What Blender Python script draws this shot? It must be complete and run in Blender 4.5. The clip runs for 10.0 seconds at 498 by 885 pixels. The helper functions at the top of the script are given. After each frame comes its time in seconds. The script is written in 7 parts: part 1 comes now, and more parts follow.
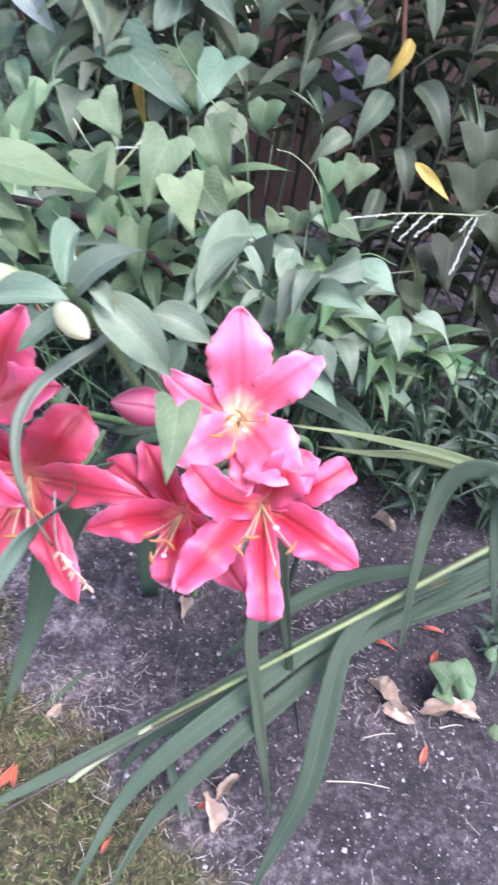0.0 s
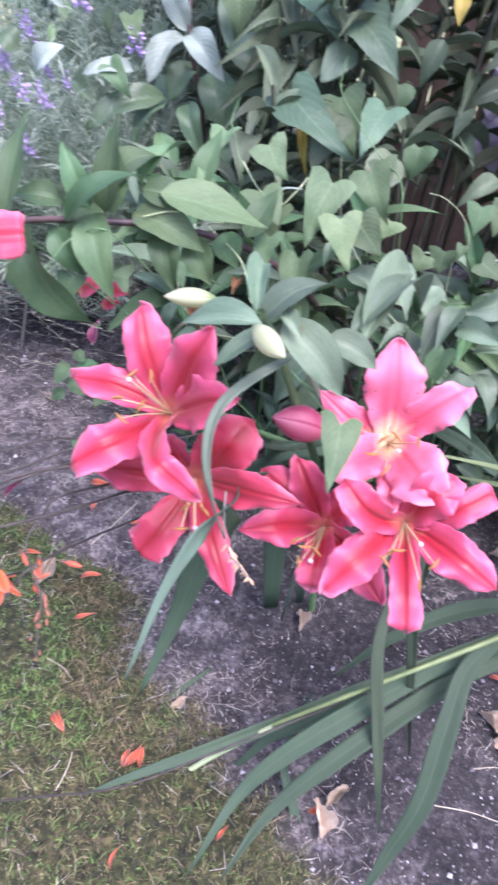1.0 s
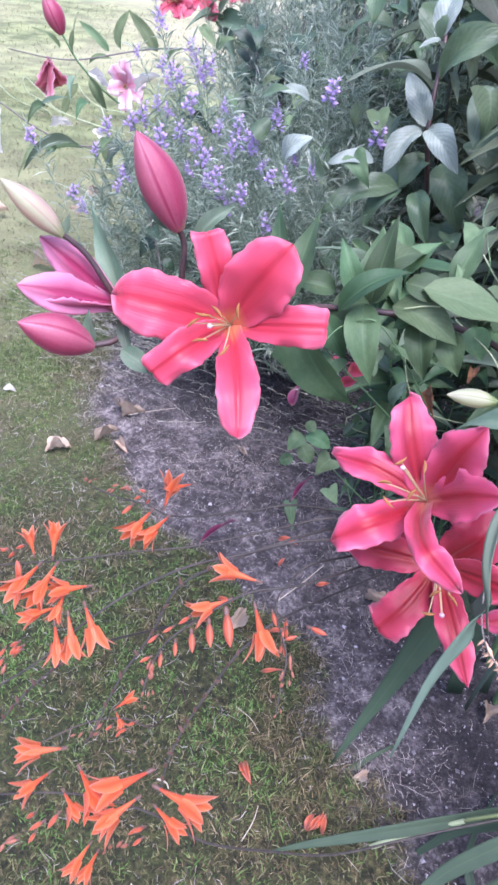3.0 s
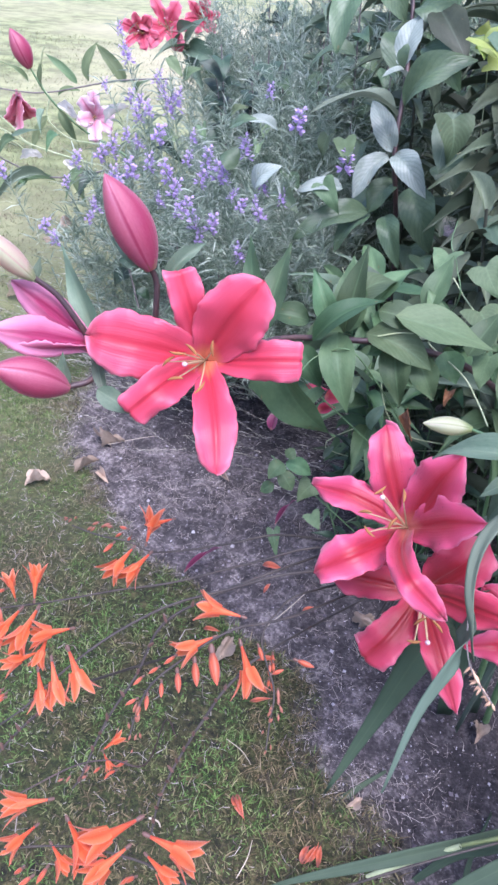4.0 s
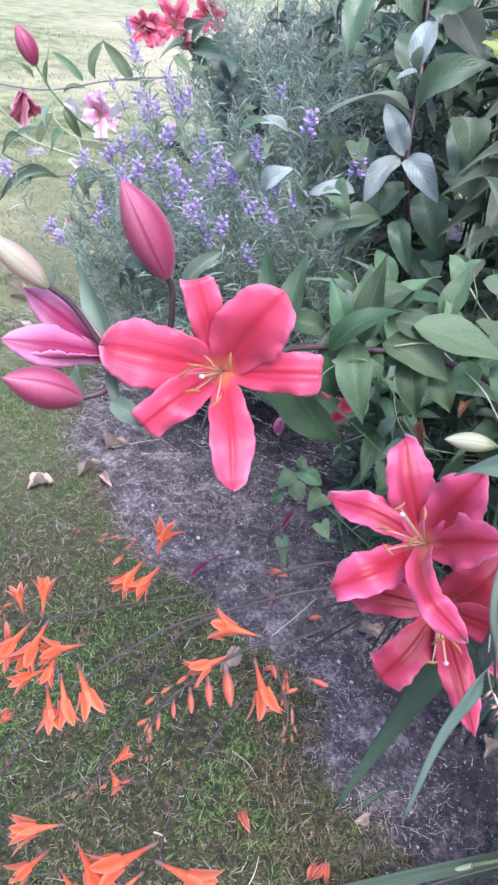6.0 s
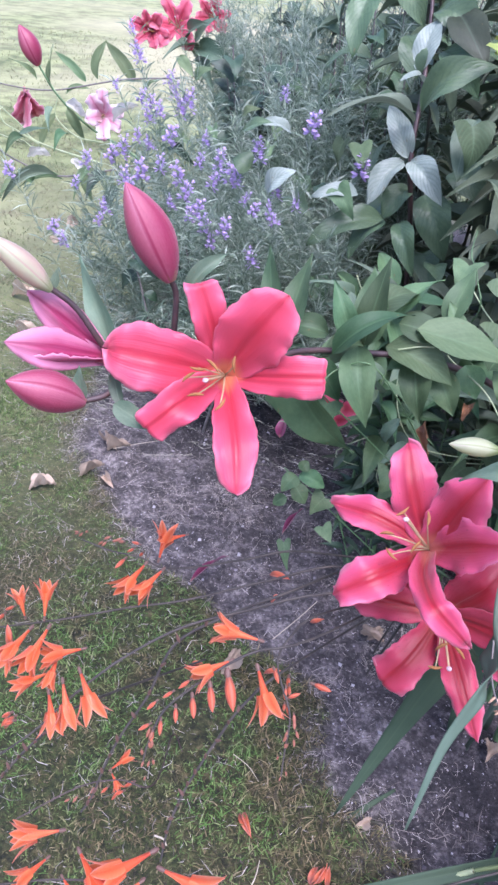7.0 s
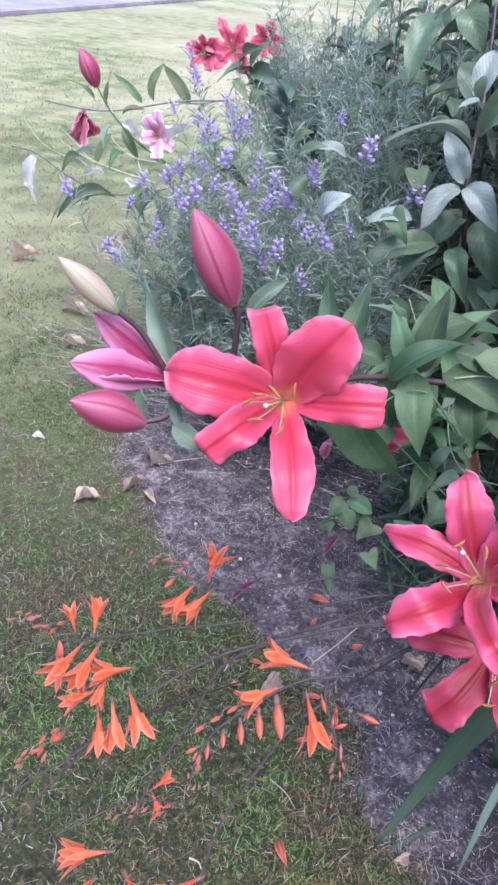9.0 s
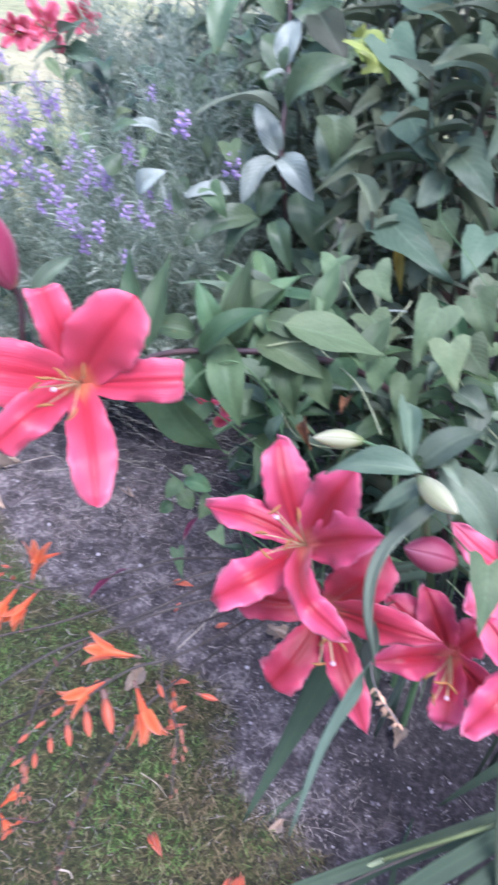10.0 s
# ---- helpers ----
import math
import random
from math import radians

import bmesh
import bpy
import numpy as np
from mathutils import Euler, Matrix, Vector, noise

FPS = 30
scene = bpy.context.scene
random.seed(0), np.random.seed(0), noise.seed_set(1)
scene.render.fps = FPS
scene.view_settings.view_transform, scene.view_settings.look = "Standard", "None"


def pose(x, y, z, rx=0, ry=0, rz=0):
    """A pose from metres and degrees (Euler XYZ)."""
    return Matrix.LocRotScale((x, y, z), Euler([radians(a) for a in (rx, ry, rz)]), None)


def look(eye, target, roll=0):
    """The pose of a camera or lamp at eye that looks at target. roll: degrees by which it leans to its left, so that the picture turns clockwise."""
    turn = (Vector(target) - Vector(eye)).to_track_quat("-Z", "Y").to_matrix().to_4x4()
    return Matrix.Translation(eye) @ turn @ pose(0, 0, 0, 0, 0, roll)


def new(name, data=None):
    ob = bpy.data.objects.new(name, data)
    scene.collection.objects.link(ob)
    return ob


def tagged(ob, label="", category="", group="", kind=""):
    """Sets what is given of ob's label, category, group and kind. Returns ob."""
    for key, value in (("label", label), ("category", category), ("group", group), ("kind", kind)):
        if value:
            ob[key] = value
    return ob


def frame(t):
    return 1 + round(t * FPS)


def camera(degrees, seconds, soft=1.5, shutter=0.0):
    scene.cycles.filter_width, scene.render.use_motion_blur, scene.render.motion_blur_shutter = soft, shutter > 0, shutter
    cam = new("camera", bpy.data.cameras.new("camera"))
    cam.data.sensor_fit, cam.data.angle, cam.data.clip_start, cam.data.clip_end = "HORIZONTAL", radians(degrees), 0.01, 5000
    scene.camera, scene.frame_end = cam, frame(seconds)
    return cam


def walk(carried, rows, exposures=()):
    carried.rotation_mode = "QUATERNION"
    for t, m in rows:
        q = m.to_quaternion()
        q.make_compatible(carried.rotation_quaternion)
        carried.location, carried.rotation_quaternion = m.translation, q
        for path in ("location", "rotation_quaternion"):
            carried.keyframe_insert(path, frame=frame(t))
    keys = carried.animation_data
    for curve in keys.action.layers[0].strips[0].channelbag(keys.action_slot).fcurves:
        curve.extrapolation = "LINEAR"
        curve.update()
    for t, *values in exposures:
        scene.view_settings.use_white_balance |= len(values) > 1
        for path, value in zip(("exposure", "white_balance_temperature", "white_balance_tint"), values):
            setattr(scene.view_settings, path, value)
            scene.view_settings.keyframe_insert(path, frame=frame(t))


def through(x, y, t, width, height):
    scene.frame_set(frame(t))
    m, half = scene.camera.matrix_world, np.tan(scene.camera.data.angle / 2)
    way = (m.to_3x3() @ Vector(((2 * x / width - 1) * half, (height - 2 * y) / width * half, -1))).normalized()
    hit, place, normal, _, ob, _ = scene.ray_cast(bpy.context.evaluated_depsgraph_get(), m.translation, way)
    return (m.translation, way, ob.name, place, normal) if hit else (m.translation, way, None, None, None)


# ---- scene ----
cam = camera(39.15, 10.0, soft=2.7, shutter=0.5)
# seconds, eye, target, roll
PATH = [
    (0, (-0.001, 0.055, 0.837), (0.099, 1.545, -0.494), 10.2),
    (0.5, (-0.022, 0.028, 0.849), (-0.059, 1.543, -0.456), 8.5),
    (1, (-0.047, 0.002, 0.857), (-0.23, 1.51, -0.443), 7.6),
    (1.5, (-0.079, -0.015, 0.868), (-0.417, 1.48, -0.416), 6.9),
    (2, (-0.113, -0.034, 0.869), (-0.586, 1.424, -0.415), 6.5),
    (2.5, (-0.145, -0.048, 0.88), (-0.688, 1.407, -0.38), 6.4),
    (3, (-0.161, -0.047, 0.891), (-0.716, 1.437, -0.33), 5.8),
    (4.5, (-0.164, -0.034, 0.905), (-0.678, 1.504, -0.264), 4.4),
    (5, (-0.171, -0.031, 0.906), (-0.692, 1.504, -0.266), 4.7),
    (5.5, (-0.181, -0.028, 0.903), (-0.699, 1.502, -0.276), 5.2),
    (7, (-0.188, -0.023, 0.904), (-0.706, 1.507, -0.275), 5.6),
    (7.5, (-0.195, -0.024, 0.906), (-0.742, 1.499, -0.269), 5.8),
    (8, (-0.198, -0.023, 0.904), (-0.76, 1.494, -0.271), 5.8),
    (8.5, (-0.203, -0.025, 0.907), (-0.8, 1.478, -0.27), 5.6),
    (9, (-0.207, -0.027, 0.909), (-0.828, 1.487, -0.241), 5.5),
    (9.5, (-0.19, -0.014, 0.908), (-0.694, 1.555, -0.225), 5.7),
    (10, (-0.149, 0.005, 0.897), (-0.451, 1.612, -0.254), 6.0),
]
walk(cam, [(t, look(eye, target, roll)) for t, eye, target, roll in PATH], exposures=[(0, 2.09, 5720, 26), (1.5, 1.84, 5640, 26), (2.5, 1.66, 5540, 26), (4.5, 1.53, 5480, 24.5), (8, 1.46, 5480, 24.5), (9, 1.39, 5480, 24.5), (10, 1.57, 5440, 24.5)])

# ---- world, sun ----
world = bpy.data.worlds.new("sky")
scene.world = world
world.use_nodes = True
wn = world.node_tree
sky = wn.nodes.new("ShaderNodeTexSky")
sky.sky_type, sky.sun_disc = "NISHITA", False
sky.sun_elevation, sky.sun_rotation = radians(66), radians(139)
sky.air_density, sky.dust_density, sky.ozone_density = 1.0, 3.5, 1.2
wn.nodes["Background"].inputs["Strength"].default_value = 0.15
wn.links.new(sky.outputs[0], wn.nodes["Background"].inputs[0])
sun_data = bpy.data.lights.new("sun", "SUN")
sun_data.energy, sun_data.angle, sun_data.color = 1.5, radians(34), (1.0, 0.97, 0.93)
sun = new("sun", sun_data)
sun.matrix_world = look((1.5, -1.7, 5.0), (0, 0, 0))

# ---- helpers of this scene ----
RNG = random.Random(7)
WORLD = {}


def vec(p):
    return Vector(p)


def thing(name, base, label, category, group="", kind=""):
    ob = new(name)
    ob.empty_display_size = 0.02
    ob.matrix_basis = Matrix.Translation(base)
    WORLD[ob] = Matrix.Translation(base)
    return tagged(ob, label, category, group, kind)


def part(name, me, material, parent, label="", m=None):
    """One mesh object under a thing or a part; m is its pose in the world."""
    if isinstance(me, bmesh.types.BMesh):
        bm, me = me, bpy.data.meshes.new(name)
        bm.to_mesh(me)
        bm.free()
    if material and not me.materials:
        me.materials.append(material)
    ob = new(name, me)
    m = m or Matrix()
    WORLD[ob] = m
    if parent:
        ob.parent = parent
        ob.matrix_basis = WORLD[parent].inverted() @ m
    else:
        ob.matrix_basis = m
    if label:
        ob["label"] = label
    return ob


def grid_mesh(name, rows, uvs, closed=False):
    """A smooth mesh from rows of points, with a UV map."""
    nu, nv = len(rows), len(rows[0])
    verts = [tuple(p) for r in rows for p in r]
    faces, fuv = [], []
    last = nv if closed else nv - 1
    for i in range(nu - 1):
        for j in range(last):
            k = (j + 1) % nv
            faces.append((i * nv + j, i * nv + k, (i + 1) * nv + k, (i + 1) * nv + j))
            if uvs:
                fuv += [uvs[i][j], uvs[i][k], uvs[i + 1][k], uvs[i + 1][j]]
    me = bpy.data.meshes.new(name)
    me.from_pydata(verts, [], faces)
    if uvs:
        layer = me.uv_layers.new(name="UVMap")
        layer.data.foreach_set("uv", [c for uv in fuv for c in uv])
    me.polygons.foreach_set("use_smooth", [True] * len(faces))
    return me


def catmull(points, n):
    """n + 1 points along a smooth curve through the given ones."""
    p = [vec(q) for q in points]
    p = [2 * p[0] - p[1]] + p + [2 * p[-1] - p[-2]]
    segs = len(p) - 3
    out = []
    for i in range(n + 1):
        f = i / n * segs
        k = min(int(f), segs - 1)
        t = f - k
        a, b, c, d = p[k:k + 4]
        out.append(0.5 * (2 * b + (c - a) * t + (2 * a - 5 * b + 4 * c - d) * t * t + (3 * b - a - 3 * c + d) * t ** 3))
    return out


def tube_mesh(name, points, r0, r1, n=16, sides=7):
    line = catmull(points, n)
    rows, uvs = [], []
    side = None
    for i, p in enumerate(line):
        tan = (line[min(i + 1, n)] - line[max(i - 1, 0)]).normalized()
        side = side - tan * side.dot(tan) if side else tan.orthogonal()
        side.normalize()
        other = tan.cross(side)
        r = r0 + (r1 - r0) * i / n
        rows.append([p + (side * math.cos(a) + other * math.sin(a)) * r for a in (2 * math.pi * k / sides for k in range(sides))])
        uvs.append([(k / sides, i / n) for k in range(sides)])
    return grid_mesh(name, rows, uvs, closed=True)


def tube(name, points, r0, r1, material, parent, label="", n=16, sides=7):
    return part(name, tube_mesh(name, points, r0, r1, n, sides), material, parent, label)


def spindle_mesh(name, length=1.0, radius=0.2, ridges=3, depth=0.12, power=0.8, n=12, sides=15, bend=0.0):
    """A bud along +Y: pointed at the tip, rounded at the base, with lengthwise furrows."""
    rows, uvs = [], []
    for i in range(n + 1):
        s = i / n
        r = radius * max(0.02, math.sin(math.pi * min(1, 0.06 + 0.94 * s) ** power)) ** 0.8 if s < 1 else radius * 0.02
        row = []
        for k in range(sides):
            a = 2 * math.pi * k / sides
            rr = r * (1 - depth * (0.5 + 0.5 * math.cos(ridges * a)) ** 3)
            row.append(Vector((rr * math.cos(a) + bend * s * (1 - s) * 4, s * length, rr * math.sin(a))))
        rows.append(row)
        uvs.append([((ridges * k / sides) % 1.0, s) for k in range(sides)])
    return grid_mesh(name, rows, uvs, closed=True)


def frame_of(base, tip, face, width=None, depth=None):
    """A pose whose Y runs from base to tip and whose Z leans to face, scaled to that length and width."""
    base, tip = vec(base), vec(tip)
    y = tip - base
    length = y.length
    y = y / length
    z = vec(face) - y * vec(face).dot(y)
    z = z.normalized() if z.length > 1e-4 else y.orthogonal().normalized()
    x = y.cross(z)
    w = width or length
    rot = Matrix((x, y, z)).transposed().to_4x4()
    return Matrix.Translation(base) @ rot @ Matrix.Diagonal((w, length, depth or length, 1))


# ---- materials ----
def shader(name):
    m = bpy.data.materials.new(name)
    m.use_nodes = True
    nt = m.node_tree
    return m, nt, nt.nodes["Principled BSDF"]


def node(nt, kind, **values):
    n = nt.nodes.new(kind)
    for key, value in values.items():
        if key in n.inputs:
            n.inputs[key].default_value = value
    return n


def calc(nt, op, a, b=None, c=None):
    n = nt.nodes.new("ShaderNodeMath")
    n.operation = op
    for i, v in enumerate((a, b, c)):
        if v is None:
            continue
        if isinstance(v, (int, float)):
            n.inputs[i].default_value = v
        else:
            nt.links.new(v, n.inputs[i])
    return n.outputs[0]


def ramp(nt, fac, *stops):
    n = nt.nodes.new("ShaderNodeValToRGB")
    while len(n.color_ramp.elements) < len(stops):
        n.color_ramp.elements.new(0.5)
    for e, (pos, col) in zip(n.color_ramp.elements, stops):
        e.position, e.color = pos, (*col, 1) if len(col) == 3 else col
    nt.links.new(fac, n.inputs[0])
    return n.outputs[0]


def blend(nt, fac, a, b, kind="MIX"):
    n = nt.nodes.new("ShaderNodeMix")
    n.data_type, n.blend_type = "RGBA", kind
    for i, v in ((0, fac), (6, a), (7, b)):
        if isinstance(v, tuple):
            n.inputs[i].default_value = (*v, 1)
        elif isinstance(v, (int, float)):
            n.inputs[i].default_value = v
        else:
            nt.links.new(v, n.inputs[i])
    return n.outputs[2]


def noise_of(nt, scale, detail=4.0, rough=0.6, coord="Object", offset=None, stretch=None):
    tc = nt.nodes.new("ShaderNodeTexCoord")
    source = tc.outputs[coord]
    if stretch:
        mp = nt.nodes.new("ShaderNodeMapping")
        mp.inputs["Scale"].default_value = stretch
        nt.links.new(source, mp.inputs[0])
        source = mp.outputs[0]
    n = node(nt, "ShaderNodeTexNoise", Scale=scale, Detail=detail, Roughness=rough)
    nt.links.new(source, n.inputs["Vector"])
    if offset is not None:
        n.noise_dimensions = "4D"
        nt.links.new(offset, n.inputs["W"])
    return n.outputs["Fac"]


def bump_of(nt, bsdf, height, strength, distance):
    b = node(nt, "ShaderNodeBump", Strength=strength, Distance=distance)
    nt.links.new(height, b.inputs["Height"])
    nt.links.new(b.outputs[0], bsdf.inputs["Normal"])


def see_through(nt, bsdf, colour, amount):
    """Lets some light through, as thin leaves and petals do."""
    t = nt.nodes.new("ShaderNodeBsdfTranslucent")
    nt.links.new(colour, t.inputs["Color"])
    mix = nt.nodes.new("ShaderNodeMixShader")
    mix.inputs[0].default_value = amount
    nt.links.new(bsdf.outputs[0], mix.inputs[1])
    nt.links.new(t.outputs[0], mix.inputs[2])
    nt.links.new(mix.outputs[0], nt.nodes["Material Output"].inputs[0])


def leaf_material(name, dark, light, rib=(0.2, 0.3, 0.12), rough=0.42, veins="long", through=0.22, vary=0.5, ribs=0.35, hue=0.046, gloss=0.5):
    m, nt, bsdf = shader(name)
    uv = nt.nodes.new("ShaderNodeUVMap")
    uv.uv_map = "UVMap"
    sep = nt.nodes.new("ShaderNodeSeparateXYZ")
    nt.links.new(uv.outputs[0], sep.inputs[0])
    u, v = sep.outputs[0], sep.outputs[1]
    info = nt.nodes.new("ShaderNodeObjectInfo")
    rnd = info.outputs["Random"]
    across = calc(nt, "ABSOLUTE", calc(nt, "SUBTRACT", u, 0.5))
    mid = calc(nt, "SUBTRACT", 1.0, calc(nt, "SMOOTH_MIN", calc(nt, "MULTIPLY", across, 22.0), 1.0, 0.2))
    mid = calc(nt, "MAXIMUM", mid, 0.0)
    big = noise_of(nt, 2.2, 3, 0.6, offset=calc(nt, "MULTIPLY", rnd, 37.0))
    fine = noise_of(nt, 28.0, 3, 0.6, offset=calc(nt, "MULTIPLY", rnd, 91.0))
    base = ramp(nt, calc(nt, "ADD", calc(nt, "MULTIPLY", big, 0.75), calc(nt, "MULTIPLY", fine, 0.3)), (0.32, dark), (0.75, light))
    hsv = nt.nodes.new("ShaderNodeHueSaturation")
    nt.links.new(base, hsv.inputs["Color"])
    nt.links.new(calc(nt, "ADD", 1 - vary / 2, calc(nt, "MULTIPLY", rnd, vary)), hsv.inputs["Value"])
    nt.links.new(calc(nt, "ADD", 0.508 - hue, calc(nt, "MULTIPLY", calc(nt, "FRACT", calc(nt, "MULTIPLY", rnd, 7.3)), hue)), hsv.inputs["Hue"])
    colour = blend(nt, calc(nt, "MULTIPLY", mid, ribs), hsv.outputs[0], rib)
    if veins == "long":
        lines = calc(nt, "SINE", calc(nt, "ADD", calc(nt, "MULTIPLY", u, 52.0), calc(nt, "MULTIPLY", big, 6.0)))
        strength = 0.05
    else:
        slope = calc(nt, "SUBTRACT", calc(nt, "MULTIPLY", v, 9.0), calc(nt, "MULTIPLY", across, 7.0))
        lines = calc(nt, "POWER", calc(nt, "ABSOLUTE", calc(nt, "SINE", calc(nt, "MULTIPLY", slope, math.pi))), 0.35)
        strength = 0.4 if veins == "ribbed" else 0.15
        colour = blend(nt, calc(nt, "MULTIPLY", calc(nt, "SUBTRACT", 1.0, lines), 0.55 if veins == "ribbed" else 0.25), colour, rib)
    blemish = noise_of(nt, 9.0, 2, 0.5, offset=calc(nt, "MULTIPLY", rnd, 53.0))
    colour = blend(nt, ramp(nt, blemish, (0.69, (0, 0, 0)), (0.74, (0.55, 0.55, 0.55))), colour, (0.17, 0.125, 0.05))
    height = calc(nt, "ADD", calc(nt, "MULTIPLY", lines, 0.5), calc(nt, "MULTIPLY", fine, 0.7))
    nt.links.new(colour, bsdf.inputs["Base Color"])
    nt.links.new(calc(nt, "ADD", rough - 0.06, calc(nt, "MULTIPLY", fine, 0.16)), bsdf.inputs["Roughness"])
    bsdf.inputs["Specular IOR Level"].default_value = gloss
    bump_of(nt, bsdf, height, strength, 0.002)
    see_through(nt, bsdf, colour, through)
    return m


def petal_material(name, heart, edge, throat, throat_end, spots=0.0, stripe=(0.5, 0.02, 0.06)):
    """Petal: throat colour at its foot, a deep middle stripe, a paler rim, fine lengthwise veins."""
    m, nt, bsdf = shader(name)
    uv = nt.nodes.new("ShaderNodeUVMap")
    uv.uv_map = "UVMap"
    sep = nt.nodes.new("ShaderNodeSeparateXYZ")
    nt.links.new(uv.outputs[0], sep.inputs[0])
    u, v = sep.outputs[0], sep.outputs[1]
    info = nt.nodes.new("ShaderNodeObjectInfo")
    rnd = calc(nt, "MULTIPLY", info.outputs["Random"], 23.0)
    across = calc(nt, "ABSOLUTE", calc(nt, "SUBTRACT", u, 0.5))
    wobble = noise_of(nt, 34.0, 3, 0.6, offset=rnd)
    rim = calc(nt, "ADD", calc(nt, "MULTIPLY", across, 1.7), calc(nt, "MULTIPLY", calc(nt, "POWER", v, 2.0), 0.45))
    rim = calc(nt, "ADD", rim, calc(nt, "MULTIPLY", calc(nt, "SUBTRACT", wobble, 0.5), 0.4))
    colour = ramp(nt, calc(nt, "MULTIPLY", rim, 0.75), (0.18, heart), (0.66, edge), (0.92, tuple(0.65 * e + 0.35 * w for e, w in zip(edge, (0.95, 0.62, 0.74)))))
    mp = nt.nodes.new("ShaderNodeMapping")
    mp.inputs["Scale"].default_value = (24.0, 2.0, 1.0)
    nt.links.new(uv.outputs[0], mp.inputs[0])
    streak = node(nt, "ShaderNodeTexNoise", Scale=1.0, Detail=3.0, Roughness=0.6)
    streak.noise_dimensions = "4D"
    nt.links.new(mp.outputs[0], streak.inputs["Vector"])
    nt.links.new(rnd, streak.inputs["W"])
    colour = blend(nt, ramp(nt, streak.outputs["Fac"], (0.48, (0, 0, 0)), (0.80, (0.12, 0.12, 0.12))), colour, edge)
    line = calc(nt, "MAXIMUM", calc(nt, "SUBTRACT", 1.0, calc(nt, "MULTIPLY", across, 24.0)), 0.0)
    colour = blend(nt, calc(nt, "MULTIPLY", line, 0.25), colour, stripe)
    foot = calc(nt, "ADD", v, calc(nt, "MULTIPLY", across, 0.25))
    foot = calc(nt, "ADD", foot, calc(nt, "MULTIPLY", calc(nt, "SUBTRACT", wobble, 0.5), 0.15))
    inner = ramp(nt, foot, (throat_end * 0.45, (1, 1, 1)), (throat_end, (0, 0, 0)))
    colour = blend(nt, inner, colour, throat)
    if spots:
        mp = nt.nodes.new("ShaderNodeMapping")
        mp.inputs["Scale"].default_value = (13.0, 30.0, 1.0)
        nt.links.new(uv.outputs[0], mp.inputs[0])
        vor = node(nt, "ShaderNodeTexVoronoi", Scale=1.0, Randomness=0.9)
        nt.links.new(mp.outputs[0], vor.inputs["Vector"])
        dot = calc(nt, "LESS_THAN", vor.outputs["Distance"], 0.19)
        zone = calc(nt, "MULTIPLY", calc(nt, "LESS_THAN", v, 0.55), calc(nt, "GREATER_THAN", v, 0.16))
        colour = blend(nt, calc(nt, "MULTIPLY", calc(nt, "MULTIPLY", dot, zone), spots), colour, (0.12, 0.01, 0.03))
    nt.links.new(colour, bsdf.inputs["Base Color"])
    bsdf.inputs["Roughness"].default_value = 0.36
    bsdf.inputs["Specular IOR Level"].default_value = 0.6
    bsdf.inputs["Sheen Weight"].default_value = 0.3
    veins = calc(nt, "ADD", calc(nt, "MULTIPLY", calc(nt, "SINE", calc(nt, "MULTIPLY", u, 120.0)), 0.12), calc(nt, "MULTIPLY", wobble, 2.0))
    veins = calc(nt, "ADD", veins, calc(nt, "MULTIPLY", streak.outputs["Fac"], 3.5))
    bump_of(nt, bsdf, veins, 0.24, 0.0014)
    see_through(nt, bsdf, blend(nt, 0.6, colour, colour, "MULTIPLY"), 0.52)
    return m


def plain_material(name, dark, light, scale=40.0, rough=0.6, bump=0.2, through=0.0, distance=0.001):
    m, nt, bsdf = shader(name)
    info = nt.nodes.new("ShaderNodeObjectInfo")
    n = noise_of(nt, scale, 5, 0.65, offset=calc(nt, "MULTIPLY", info.outputs["Random"], 19.0))
    colour = ramp(nt, n, (0.3, dark), (0.7, light))
    nt.links.new(colour, bsdf.inputs["Base Color"])
    bsdf.inputs["Roughness"].default_value = rough
    bump_of(nt, bsdf, n, bump, distance)
    if through:
        see_through(nt, bsdf, colour, through)
    return m


def island_material(name, stops, rough=0.7, through=0.2, other=None):
    """Many small loose pieces, each with a colour of its own."""
    m, nt, bsdf = shader(name)
    geo = nt.nodes.new("ShaderNodeNewGeometry")
    colour = ramp(nt, geo.outputs["Random Per Island"], *stops)
    if other:
        patch = calc(nt, "ADD", calc(nt, "MULTIPLY", noise_of(nt, 5.5, 3, 0.6), 0.55), calc(nt, "MULTIPLY", noise_of(nt, 21.0, 3, 0.6), 0.45))
        colour = blend(nt, ramp(nt, patch, (0.47, (0, 0, 0)), (0.55, (1, 1, 1))), colour, ramp(nt, geo.outputs["Random Per Island"], *other))
    n = noise_of(nt, 60.0, 2)
    colour = blend(nt, 0.35, colour, ramp(nt, n, (0.3, (0.25, 0.25, 0.25)), (0.75, (1, 1, 1))), "MULTIPLY")
    nt.links.new(colour, bsdf.inputs["Base Color"])
    bsdf.inputs["Roughness"].default_value = rough
    see_through(nt, bsdf, colour, through)
    return m


LILY_LEAF = leaf_material("lily_leaf_green", (0.038, 0.088, 0.038), (0.104, 0.180, 0.084), rib=(0.14, 0.23, 0.11), rough=0.5, vary=0.8, through=0.2, gloss=0.26)
FAR_LEAF = leaf_material("thin_leaf_green", (0.10, 0.16, 0.075), (0.20, 0.28, 0.14), rib=(0.22, 0.31, 0.16), rough=0.5, vary=0.5, through=0.45, gloss=0.3)
GREY_LEAF = leaf_material("broad_leaf_grey_green", (0.064, 0.110, 0.068), (0.160, 0.216, 0.140), rib=(0.22, 0.28, 0.18), rough=0.5, vary=0.8, gloss=0.3)
